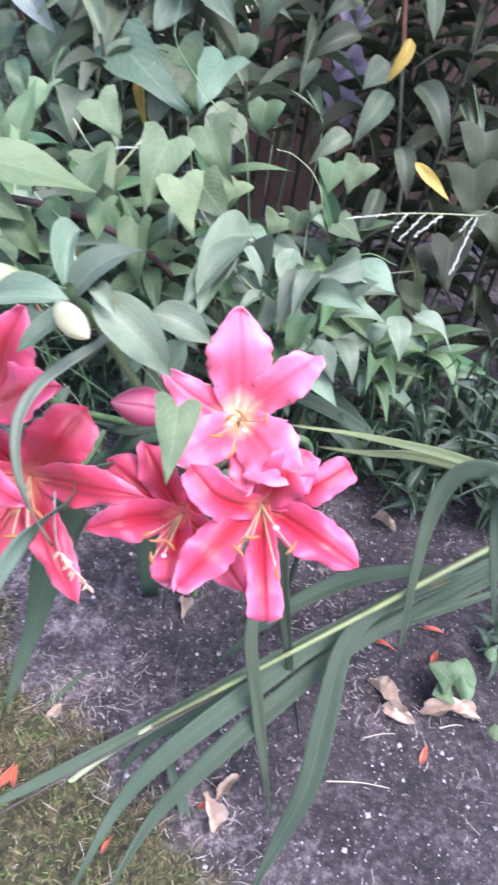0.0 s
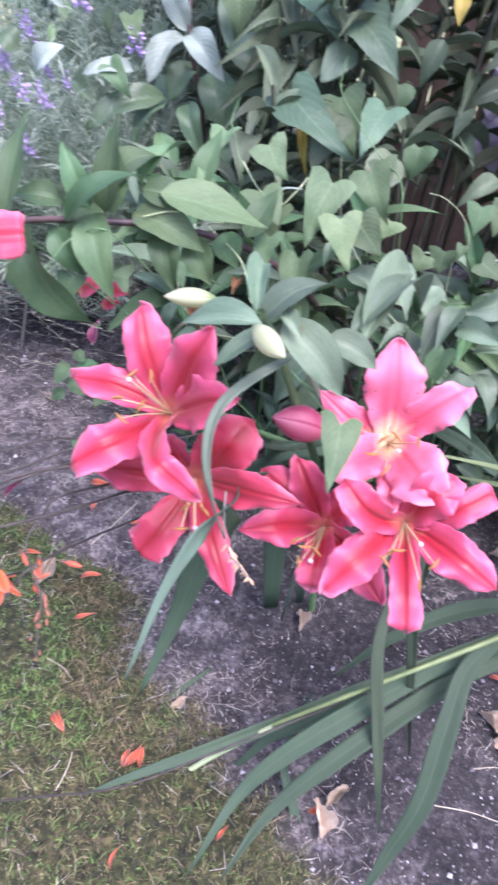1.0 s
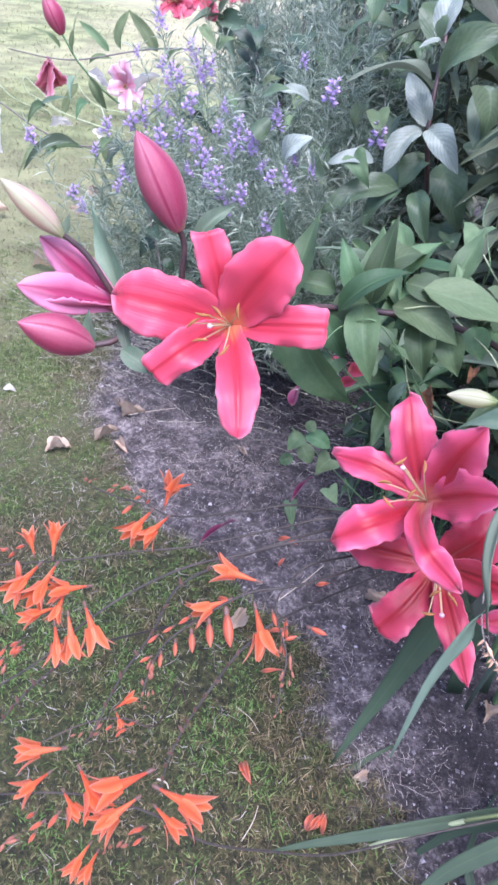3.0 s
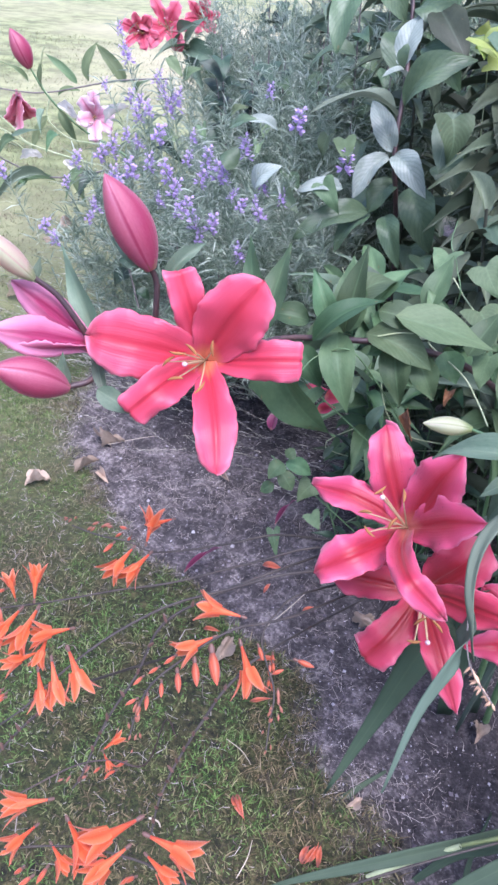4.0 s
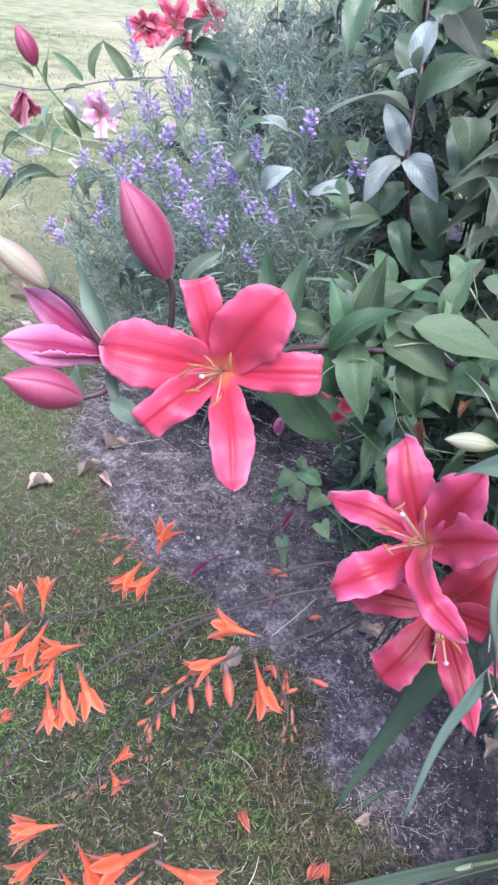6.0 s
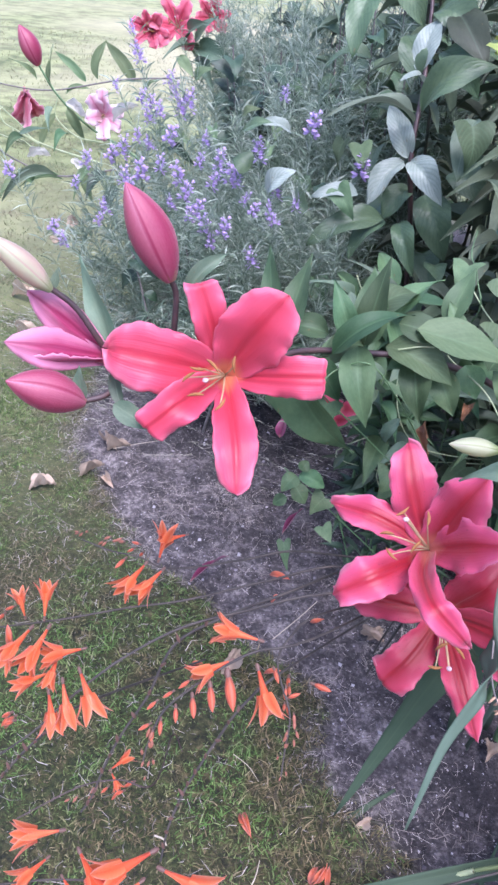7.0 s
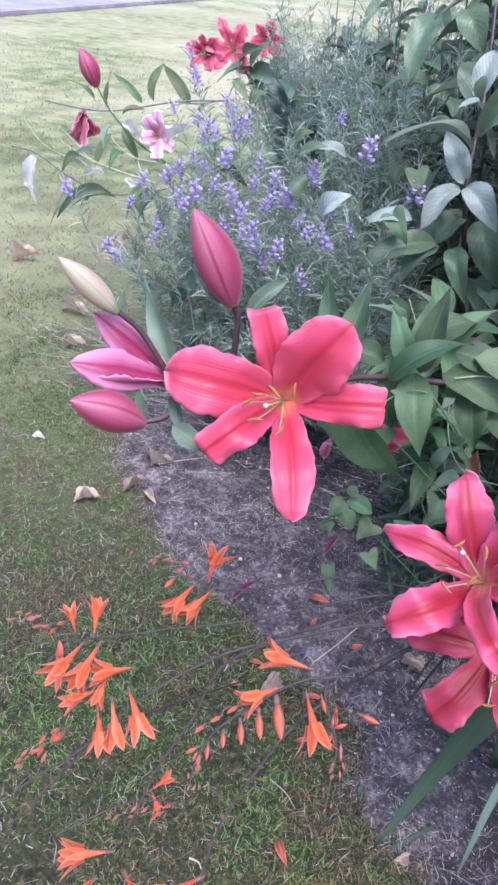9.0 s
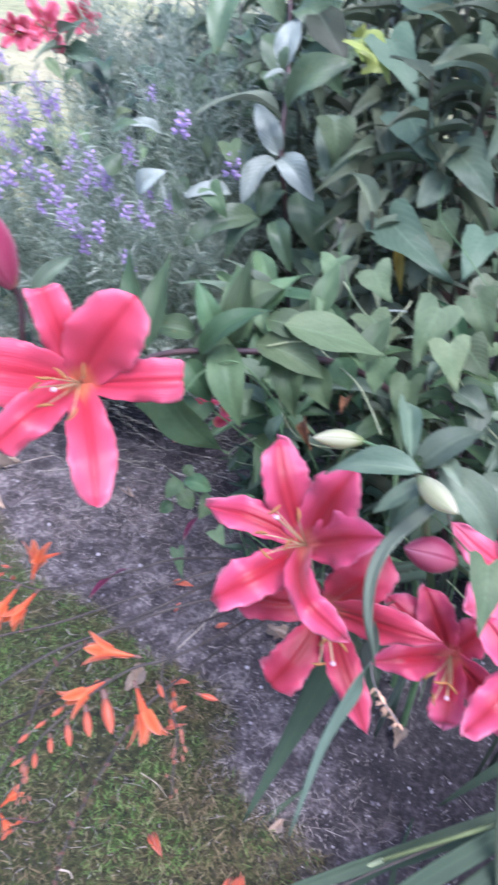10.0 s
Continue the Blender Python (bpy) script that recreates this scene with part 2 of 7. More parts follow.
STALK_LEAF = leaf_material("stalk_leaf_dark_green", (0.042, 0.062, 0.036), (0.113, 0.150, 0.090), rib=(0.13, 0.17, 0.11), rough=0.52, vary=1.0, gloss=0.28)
# stalk leaves again, with the right side's shade put into the colour
STALK_SHADED = leaf_material("stalk_leaf_shaded", (0.022, 0.031, 0.015), (0.055, 0.069, 0.035), rib=(0.08, 0.10, 0.06), rough=0.56, vary=1.0, gloss=0.24)
LIME_LEAF = leaf_material("leaf_lime", (0.20, 0.30, 0.06), (0.34, 0.44, 0.12), rib=(0.3, 0.4, 0.14), rough=0.5, veins="net", vary=0.3, through=0.35)
HEART_LEAF = leaf_material("bindweed_green", (0.060, 0.112, 0.052), (0.140, 0.210, 0.104), rib=(0.17, 0.26, 0.13), rough=0.54, veins="net", vary=0.85, through=0.3, gloss=0.26)
RIB_LEAF = leaf_material("ribbed_leaf_green", (0.054, 0.105, 0.052), (0.125, 0.195, 0.10), rib=(0.05, 0.09, 0.05), rough=0.34, veins="ribbed", vary=0.7, gloss=0.4)
PALE_LEAF = leaf_material("pale_leaf_underside", (0.205, 0.25, 0.205), (0.36, 0.405, 0.345), rib=(0.10, 0.14, 0.10), rough=0.38, veins="ribbed", vary=0.3, hue=0.01, gloss=0.4)
# dull green darkened further: the shade under the plants is in this colour
WEED_SHADED = leaf_material("weed_leaf_shaded_green", (0.020, 0.042, 0.024), (0.050, 0.088, 0.052), rib=(0.08, 0.14, 0.07), rough=0.5, veins="net", vary=0.7)
STRAP_LEAF = leaf_material("strap_leaf_green", (0.034, 0.058, 0.036), (0.072, 0.104, 0.064), rib=(0.12, 0.17, 0.09), rough=0.62, vary=0.6, ribs=0.2, gloss=0.16)
STRAP_YELLOW = leaf_material("strap_leaf_yellowish", (0.13, 0.17, 0.07), (0.24, 0.285, 0.135), rib=(0.3, 0.36, 0.18), rough=0.5, vary=0.3, hue=0.01, gloss=0.35)
STRAP_MID = leaf_material("strap_leaf_grey_green", (0.055, 0.090, 0.066), (0.115, 0.16, 0.125), rib=(0.14, 0.19, 0.14), rough=0.65, gloss=0.18, vary=0.2, ribs=0.2)
STRAP_PALE = leaf_material("strap_leaf_pale", (0.12, 0.15, 0.105), (0.21, 0.245, 0.17), rib=(0.2, 0.25, 0.18), rough=0.65, gloss=0.18, vary=0.2, ribs=0.2, hue=0.01)
YELLOW_LEAF = leaf_material("withered_yellow_leaf", (0.30, 0.19, 0.03), (0.52, 0.40, 0.09), rib=(0.25, 0.14, 0.03), rough=0.6, vary=0.2, through=0.35, hue=0.01)
DRY_LEAF = leaf_material("dry_leaf_buff", (0.28, 0.20, 0.14), (0.58, 0.46, 0.35), rib=(0.3, 0.22, 0.15), rough=0.8, veins="net", vary=0.6, through=0.2, hue=0.01)
PAPER_LEAF = leaf_material("papery_leaf", (0.52, 0.50, 0.44), (0.76, 0.72, 0.64), rib=(0.4, 0.36, 0.28), rough=0.6, vary=0.2, through=0.45, hue=0.01)
PETAL_RED = petal_material("petal_coral_red", (0.70, 0.044, 0.088), (0.80, 0.120, 0.215), (0.84, 0.27, 0.13), 0.25, stripe=(0.58, 0.035, 0.07))
PETAL_DEEP = petal_material("petal_crimson", (0.53, 0.017, 0.040), (0.78, 0.120, 0.245), (0.74, 0.20, 0.15), 0.27, spots=0.3, stripe=(0.40, 0.014, 0.045))
# crimson again, deeper red and with shade from above put in
PETAL_SHADED = petal_material("petal_deep_red_shaded", (0.40, 0.009, 0.022), (0.66, 0.07, 0.14), (0.62, 0.15, 0.10), 0.27, spots=0.3, stripe=(0.30, 0.01, 0.035))
PETAL_PINK = petal_material("petal_rose_pink", (0.86, 0.13, 0.225), (0.91, 0.28, 0.43), (0.95, 0.80, 0.52), 0.36, spots=0.85, stripe=(0.82, 0.20, 0.28))
PETAL_FAR = petal_material("petal_rose_red", (0.66, 0.075, 0.14), (0.82, 0.24, 0.33), (0.45, 0.11, 0.09), 0.2, stripe=(0.5, 0.04, 0.1))
PETAL_FALLEN = petal_material("petal_shrivelled_purple", (0.20, 0.018, 0.075), (0.34, 0.07, 0.17), (0.4, 0.2, 0.15), 0.15, stripe=(0.15, 0.01, 0.06))
PETAL_DULL = petal_material("petal_dull_pink", (0.62, 0.13, 0.21), (0.80, 0.40, 0.48), (0.5, 0.2, 0.12), 0.15, stripe=(0.3, 0.03, 0.1))
PETAL_STRIPE = petal_material("petal_white_and_pink", (0.84, 0.46, 0.58), (0.92, 0.82, 0.85), (0.85, 0.75, 0.6), 0.2, spots=0.3, stripe=(0.75, 0.10, 0.28))
BUD_PINK = petal_material("bud_pink", (0.45, 0.050, 0.125), (0.62, 0.17, 0.25), (0.44, 0.20, 0.12), 0.12, stripe=(0.36, 0.04, 0.10))
BUD_OPEN = petal_material("bud_magenta_pink", (0.48, 0.040, 0.14), (0.82, 0.36, 0.52), (0.40, 0.07, 0.10), 0.12, stripe=(0.30, 0.015, 0.07))
BUD_PALE = petal_material("bud_cream_pink", (0.66, 0.49, 0.38), (0.64, 0.64, 0.41), (0.34, 0.38, 0.17), 0.25, stripe=(0.46, 0.25, 0.20))
BUD_CREAM = petal_material("bud_cream", (0.52, 0.54, 0.31), (0.65, 0.66, 0.44), (0.28, 0.36, 0.13), 0.34, stripe=(0.32, 0.36, 0.18))
STEM_DARK = plain_material("stem_purple_brown", (0.032, 0.019, 0.022), (0.085, 0.048, 0.042), 60, 0.5)
STEM_GREEN = plain_material("stem_green", (0.06, 0.12, 0.05), (0.13, 0.22, 0.09), 60, 0.5)
STEM_GREY = plain_material("stem_grey_brown", (0.10, 0.09, 0.085), (0.22, 0.19, 0.17), 60, 0.7)
VINE = plain_material("vine_pale_green", (0.22, 0.28, 0.13), (0.42, 0.45, 0.27), 60, 0.6)
FILAMENT = plain_material("filament_cream", (0.46, 0.33, 0.17), (0.62, 0.48, 0.28), 60, 0.5, through=0.2)
ANTHER = plain_material("anther_rust", (0.19, 0.07, 0.02), (0.36, 0.16, 0.05), 300, 0.85)
STIGMA = plain_material("stigma_mauve", (0.35, 0.22, 0.25), (0.6, 0.45, 0.48), 200, 0.4)
ORANGE = petal_material("petal_orange", (0.78, 0.135, 0.032), (0.85, 0.25, 0.085), (0.58, 0.075, 0.022), 0.22, stripe=(0.66, 0.09, 0.025))
CALYX = plain_material("calyx_brown", (0.065, 0.032, 0.025), (0.17, 0.092, 0.068), 120, 0.6)
VIOLET = plain_material("floret_violet", (0.36, 0.23, 0.50), (0.66, 0.52, 0.76), 120, 0.6, through=0.3)
HERB = island_material("needle_leaf_grey_green", ((0.0, (0.15, 0.21, 0.14)), (0.5, (0.31, 0.39, 0.275)), (1.0, (0.60, 0.66, 0.53))), 0.6, 0.45)
DRY_HERB = island_material("dry_stalks_grey", ((0.0, (0.16, 0.15, 0.11)), (0.5, (0.30, 0.29, 0.22)), (1.0, (0.48, 0.46, 0.38))), 0.7)
TURF = island_material("turf_blades", ((0.0, (0.022, 0.034, 0.009)), (0.3, (0.048, 0.094, 0.015)), (0.65, (0.108, 0.215, 0.038)), (0.9, (0.195, 0.285, 0.078)), (1.0, (0.30, 0.31, 0.15))), 0.75, 0.2, ((0.0, (0.026, 0.022, 0.012)), (0.45, (0.105, 0.083, 0.034)), (0.85, (0.22, 0.170, 0.080)), (1.0, (0.34, 0.27, 0.15))))
# blades farther off are paler, their sunlight put into the colour
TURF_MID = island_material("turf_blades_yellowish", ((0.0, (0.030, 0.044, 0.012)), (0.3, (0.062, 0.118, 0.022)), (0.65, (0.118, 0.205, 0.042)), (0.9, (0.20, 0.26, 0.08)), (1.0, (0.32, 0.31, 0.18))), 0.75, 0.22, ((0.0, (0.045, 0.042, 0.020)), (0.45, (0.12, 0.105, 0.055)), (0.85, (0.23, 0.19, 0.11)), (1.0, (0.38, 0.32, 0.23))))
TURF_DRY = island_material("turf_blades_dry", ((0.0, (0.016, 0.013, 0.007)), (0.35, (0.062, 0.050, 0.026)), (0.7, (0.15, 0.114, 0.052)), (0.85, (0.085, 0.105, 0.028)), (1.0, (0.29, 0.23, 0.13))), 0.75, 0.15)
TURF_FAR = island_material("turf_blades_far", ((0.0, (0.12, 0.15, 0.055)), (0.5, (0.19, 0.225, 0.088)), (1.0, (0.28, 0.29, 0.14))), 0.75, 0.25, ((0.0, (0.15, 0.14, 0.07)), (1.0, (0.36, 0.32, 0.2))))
STRAW = island_material("straw_bits", ((0.0, (0.17, 0.14, 0.12)), (0.5, (0.31, 0.265, 0.235)), (1.0, (0.54, 0.48, 0.43))), 0.85, 0.05)
CRUMB = island_material("soil_crumbs", ((0.0, (0.07, 0.058, 0.066)), (0.6, (0.16, 0.14, 0.15)), (1.0, (0.48, 0.45, 0.46))), 0.95, 0.0)


def ground_material():
    m, nt, bsdf = shader("soil_and_lawn")
    at = nt.nodes.new("ShaderNodeAttribute")
    at.attribute_name = "bed"
    n1 = noise_of(nt, 15.0, 7, 0.75)
    n2 = noise_of(nt, 70.0, 5, 0.75)
    n3 = noise_of(nt, 260.0, 3, 0.7)
    n4 = noise_of(nt, 150.0, 4, 0.75)
    tone = calc(nt, "ADD", calc(nt, "ADD", calc(nt, "MULTIPLY", n1, 0.30), calc(nt, "MULTIPLY", n2, 0.38)), calc(nt, "MULTIPLY", n4, 0.32))
    soil = ramp(nt, tone, (0.40, (0.007, 0.0055, 0.006)), (0.50, (0.025, 0.0205, 0.0215)), (0.62, (0.098, 0.083, 0.085)))
    # paler soil: the dry edge, and the open side's light put into the colour
    dry_lit = nt.nodes.new("ShaderNodeAttribute")
    dry_lit.attribute_name = "dry_lit"
    pale = ramp(nt, tone, (0.38, (0.022, 0.019, 0.018)), (0.50, (0.092, 0.079, 0.078)), (0.60, (0.30, 0.262, 0.25)))
    soil = blend(nt, calc(nt, "MULTIPLY", dry_lit.outputs["Fac"], ramp(nt, n1, (0.36, (0.35, 0.35, 0.35)), (0.58, (1, 1, 1)))), soil, pale)
    grit = ramp(nt, n3, (0.64, (0, 0, 0)), (0.74, (1, 1, 1)))
    soil = blend(nt, calc(nt, "MULTIPLY", grit, 0.45), soil, (0.36, 0.33, 0.34))
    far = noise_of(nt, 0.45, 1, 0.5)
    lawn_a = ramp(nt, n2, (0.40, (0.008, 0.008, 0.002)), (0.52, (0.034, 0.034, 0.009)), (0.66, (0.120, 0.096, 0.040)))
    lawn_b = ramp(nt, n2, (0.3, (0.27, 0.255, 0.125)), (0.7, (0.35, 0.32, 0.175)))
    # grows with distance: drier grass, and sunlit brightness painted into the lawn
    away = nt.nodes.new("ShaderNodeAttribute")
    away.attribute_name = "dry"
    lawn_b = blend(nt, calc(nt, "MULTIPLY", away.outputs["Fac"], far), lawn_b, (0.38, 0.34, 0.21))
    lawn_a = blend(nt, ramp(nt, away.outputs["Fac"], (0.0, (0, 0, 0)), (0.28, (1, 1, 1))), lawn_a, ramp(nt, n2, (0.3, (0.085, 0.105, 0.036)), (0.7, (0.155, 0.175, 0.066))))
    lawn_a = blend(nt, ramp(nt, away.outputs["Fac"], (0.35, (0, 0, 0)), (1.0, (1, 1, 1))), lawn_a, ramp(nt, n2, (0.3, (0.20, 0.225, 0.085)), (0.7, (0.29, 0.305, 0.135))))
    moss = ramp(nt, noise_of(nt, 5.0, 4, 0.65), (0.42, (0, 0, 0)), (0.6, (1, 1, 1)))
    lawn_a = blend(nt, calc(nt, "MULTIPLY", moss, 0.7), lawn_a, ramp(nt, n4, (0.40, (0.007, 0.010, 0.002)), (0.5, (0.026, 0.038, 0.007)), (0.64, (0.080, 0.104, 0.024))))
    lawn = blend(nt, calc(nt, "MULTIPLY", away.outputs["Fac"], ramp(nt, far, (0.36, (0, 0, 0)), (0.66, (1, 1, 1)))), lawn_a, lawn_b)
    colour = blend(nt, at.outputs["Fac"], lawn, soil)
    nt.links.new(colour, bsdf.inputs["Base Color"])
    bsdf.inputs["Roughness"].default_value = 0.95
    near = calc(nt, "SUBTRACT", 1.0, ramp(nt, away.outputs["Fac"], (0.05, (0, 0, 0)), (0.45, (1, 1, 1))))
    bump_of(nt, bsdf, calc(nt, "MULTIPLY", calc(nt, "ADD", calc(nt, "ADD", n2, n4), calc(nt, "MULTIPLY", n3, 0.6)), near), 0.9, 0.006)
    return m


GROUND = ground_material()
FENCE = plain_material("fence_wood_dark", (0.060, 0.038, 0.030), (0.15, 0.098, 0.075), 14, 0.8, 0.4, distance=0.003)
PATHWAY = plain_material("path_grey", (0.16, 0.14, 0.15), (0.34, 0.31, 0.32), 3, 0.9, 0.3)

# ---- ground ----
# The lawn's edge, from near to far: x by y
EDGE_Y = [-0.6, 0.05, 0.294, 0.331, 0.376, 0.453, 0.502, 0.613, 0.672, 0.746, 0.813, 0.915, 1.005, 1.35, 1.8, 2.6, 4.0, 7.0]
EDGE_X = [1.6, 0.50, 0.086, 0.027, -0.062, -0.138, -0.204, -0.283, -0.409, -0.605, -0.691, -0.851, -0.931, -1.08, -1.1, -0.9, -0.4, 1.0]


def bed_at(x, y):
    """1 in the flower bed, 0 on the lawn."""
    wob = 0.05 * noise.noise((x * 9, y * 9, 0.3)) + 0.055 * noise.noise((x * 31, y * 31, 4.0))
    d = min(x - float(np.interp(y, EDGE_Y, EDGE_X)), 3.0 - x, (2.1 if x > 0 else 2.9) - y, y + 0.5) + wob
    return min(1.0, max(0.0, 0.5 + d / 0.07))


def dry_lit_at(x, y):
    """Dry pale soil along the lawn's edge; the open bed's light painted pale, darker elsewhere."""
    d = x - float(np.interp(y, EDGE_Y, EDGE_X)) + 0.12 * noise.noise((x * 6, y * 6, 7.0))
    rim = min(1.0, max(0.0, 1.0 - (d - 0.06) / 0.20))
    if y - x < 0.45:
        rim *= max(0.0, (y - x) / 0.45)
    far = min(1.0, max(0.0, (y - x - 0.6) / 0.6)) * min(1.0, max(0.3, (2.1 - y + x) / 0.6))
    return min(1.0, 0.8 * rim + 0.65 * far)


def height_at(x, y):
    if abs(x) > 3.5 or y > 5 or y < -1.5:
        return 0.0
    b = bed_at(x, y)
    rough = 0.006 * noise.noise((x * 14, y * 14, 1.0)) + 0.004 * noise.noise((x * 45, y * 45, 2.0))
    return rough * (0.5 + b) - 0.008 * b


def build_ground():
    def axis(lo, hi, step, ends):
        core = list(np.arange(lo, hi, step))
        below, above = [], []
        d, v = step, lo
        while v > -ends:
            d *= 1.35
            v -= d
            below.append(v)
        d, v = step, core[-1]
        while v < ends:
            d *= 1.35
            v += d
            above.append(v)
        return below[::-1] + core + above
    xs, ys = axis(-1.5, 0.9, 0.012, 300), axis(-0.2, 2.0, 0.012, 300)
    verts = [(x, y, height_at(x, y)) for y in ys for x in xs]
    nx = len(xs)
    faces = [(j * nx + i, j * nx + i + 1, (j + 1) * nx + i + 1, (j + 1) * nx + i) for j in range(len(ys) - 1) for i in range(nx - 1)]
    me = bpy.data.meshes.new("ground")
    me.from_pydata(verts, [], faces)
    me.polygons.foreach_set("use_smooth", [True] * len(faces))
    at = me.attributes.new("bed", "FLOAT", "POINT")
    at.data.foreach_set("value", [bed_at(v[0], v[1]) for v in verts])
    dry_lit = me.attributes.new("dry_lit", "FLOAT", "POINT")
    dry_lit.data.foreach_set("value", [dry_lit_at(v[0], v[1]) for v in verts])
    # distance across the lawn, for dryness and the sunlight painted there
    dry = me.attributes.new("dry", "FLOAT", "POINT")
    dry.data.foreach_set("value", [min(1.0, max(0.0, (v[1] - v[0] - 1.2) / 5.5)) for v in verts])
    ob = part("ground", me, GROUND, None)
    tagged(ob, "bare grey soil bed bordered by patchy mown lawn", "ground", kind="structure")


build_ground()


def ribbons(name, pieces, material, label, category):
    """Very many small bent strips in one mesh: pieces of root, way, length, width, up-bend."""
    verts, faces = [], []
    for root, way, side, length, width, bend in pieces:
        k = len(verts)
        mid = root + way * (length * 0.55)
        tip = root + way * length + bend
        verts += [root - side * width, root + side * width, mid - side * width * 0.8, mid + side * width * 0.8, tip]
        faces += [(k, k + 1, k + 3, k + 2), (k + 2, k + 3, k + 4)]
    me = bpy.data.meshes.new(name)
    me.from_pydata([tuple(v) for v in verts], [], faces)
    ob = part(name, me, material, None)
    return tagged(ob, label, category, kind="stuff")


def build_turf():
    rng = random.Random(3)
    near, middle, away, dry = [], [], [], []
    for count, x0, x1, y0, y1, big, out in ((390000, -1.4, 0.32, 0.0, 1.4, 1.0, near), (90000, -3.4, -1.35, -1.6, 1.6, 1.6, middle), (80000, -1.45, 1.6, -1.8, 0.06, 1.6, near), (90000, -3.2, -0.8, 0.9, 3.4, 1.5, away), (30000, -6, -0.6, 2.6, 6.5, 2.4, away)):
        for _ in range(count):
            x, y = rng.uniform(x0, x1), rng.uniform(y0, y1)
            if bed_at(x, y) > rng.uniform(0.25, 0.8):
                continue
            clump = noise.noise((x * 6, y * 6, 9.0)) + 0.5 * noise.noise((x * 22, y * 22, 5.0))
            tuft = noise.noise((x * 75, y * 75, 3.0)) if out is near else 0.0
            if rng.random() > 0.80 + 0.75 * clump + 1.5 * tuft:
                continue
            a = rng.uniform(0, 2 * math.pi)
            lie = rng.uniform(0.2, 1.3)
            way = Vector((math.cos(a) * lie, math.sin(a) * lie, rng.uniform(0.3, 1.0))).normalized()
            side = Vector((-math.sin(a), math.cos(a), 0))
            length = rng.choice((0.003, 0.005, 0.007, 0.009, 0.013)) * rng.uniform(0.7, 1.3) * big * (1 + 0.5 * clump + 0.5 * tuft)
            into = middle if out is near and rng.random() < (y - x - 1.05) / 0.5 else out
            if into is near and rng.random() < 0.75 * min(1.0, max(0.0, (0.85 - y + x) / 0.35)):
                into = dry
            fringe = 0.12 < bed_at(x, y) < 0.9 and rng.random() < 0.55
            if fringe and out is near:
                into = dry
                length *= rng.uniform(1.1, 1.9)
            into.append((Vector((x, y, height_at(x, y) - 0.002)), way, side, length, rng.uniform(0.00045, 0.0010) * big, Vector((math.cos(a), math.sin(a), -0.6)) * length * rng.uniform(0.05, 0.45)))
    ribbons("turf", dry, TURF_DRY, "brownish dry mown turf with moss and straw", "grass")
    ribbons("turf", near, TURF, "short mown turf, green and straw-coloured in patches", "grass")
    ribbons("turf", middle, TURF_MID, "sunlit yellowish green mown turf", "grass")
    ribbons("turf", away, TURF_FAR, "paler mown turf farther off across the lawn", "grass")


def build_straw():
    rng = random.Random(5)
    pieces, bits = [], []
    for _ in range(90000):
        x, y = rng.uniform(-1.2, 0.7), rng.uniform(0.15, 1.5)
        b = bed_at(x, y)
        rim = 1 - abs(b - 0.6) if 0.05 < b < 1 else 0.12 * dry_lit_at(x, y)
        heap = noise.noise((x * 7 + 3, y * 7, 2.0)) + 0.6 * noise.noise((x * 23, y * 23, 6.0))
        if rng.random() > (0.04 * b + 0.9 * rim + max(0, heap - 0.10) * 2.2 * b) * (0.3 + 1.25 * min(1.0, max(0.0, (y - x - 0.4) / 0.6))):
            continue
        a = rng.uniform(0, 2 * math.pi)
        way = Vector((math.cos(a), math.sin(a), rng.uniform(-0.05, 0.3))).normalized()
        side = Vector((-math.sin(a), math.cos(a), rng.uniform(-0.5, 0.5)))
        length = rng.choice((0.004, 0.006, 0.008, 0.012, 0.026)) * rng.uniform(0.6, 1.4)
        pieces.append((Vector((x, y, height_at(x, y) + rng.uniform(0.0, 0.004))), way, side, length, rng.uniform(0.0002, 0.0005), side * length * rng.uniform(-0.55, 0.55)))
    ribbons("straw", pieces, STRAW, "scattered pale dry straw and clippings on the soil", "straw")
    verts, faces = [], []
    for _ in range(30000):
        x, y = rng.uniform(-1.2, 0.8), rng.uniform(0.15, 1.5)
        if bed_at(x, y) < 0.6:
            continue
        r = rng.uniform(0.0005, 0.0018) * (2.4 if rng.random() < 0.08 else 1)
        c = Vector((x, y, height_at(x, y) + r * 0.3))
        k = len(verts)
        dirs = ((1, 0, 0), (0, 1, 0), (-1, 0, 0), (0, -1, 0), (0, 0, 1))
        spin = Matrix.Rotation(rng.uniform(0, 3), 3, "Z")
        verts += [tuple(c + spin @ Vector(d) * r * rng.uniform(0.6, 1.3)) for d in dirs]
        faces += [(k, k + 1, k + 4), (k + 1, k + 2, k + 4), (k + 2, k + 3, k + 4), (k + 3, k, k + 4)]
    me = bpy.data.meshes.new("soil_crumbs")
    me.from_pydata(verts, [], faces)
    tagged(part("soil_crumbs", me, CRUMB, None), "loose grey crumbs of soil and grit", "soil", kind="stuff")


build_turf()
build_straw()

# ---- path and fence at the back ----
bm = bmesh.new()
bmesh.ops.create_cube(bm, size=1.0, matrix=Matrix.Translation((-8.75, 10.5, 0.02)) @ Matrix.Rotation(radians(7), 4, "Z") @ Matrix.Diagonal((2.6, 24, 0.06, 1)))
bmesh.ops.bevel(bm, geom=bm.edges, offset=0.015, segments=2, affect="EDGES")
tagged(part("path", bm, PATHWAY, None), "grey paved path beyond the lawn", "path", kind="structure")


def build_fence():
    base = (0.9, 1.95, 0)
    fence = thing("fence", base, "dark brown wooden fence behind the shrubs", "fence", kind="structure")
    board = bpy.data.meshes.new("board")
    bm = bmesh.new()
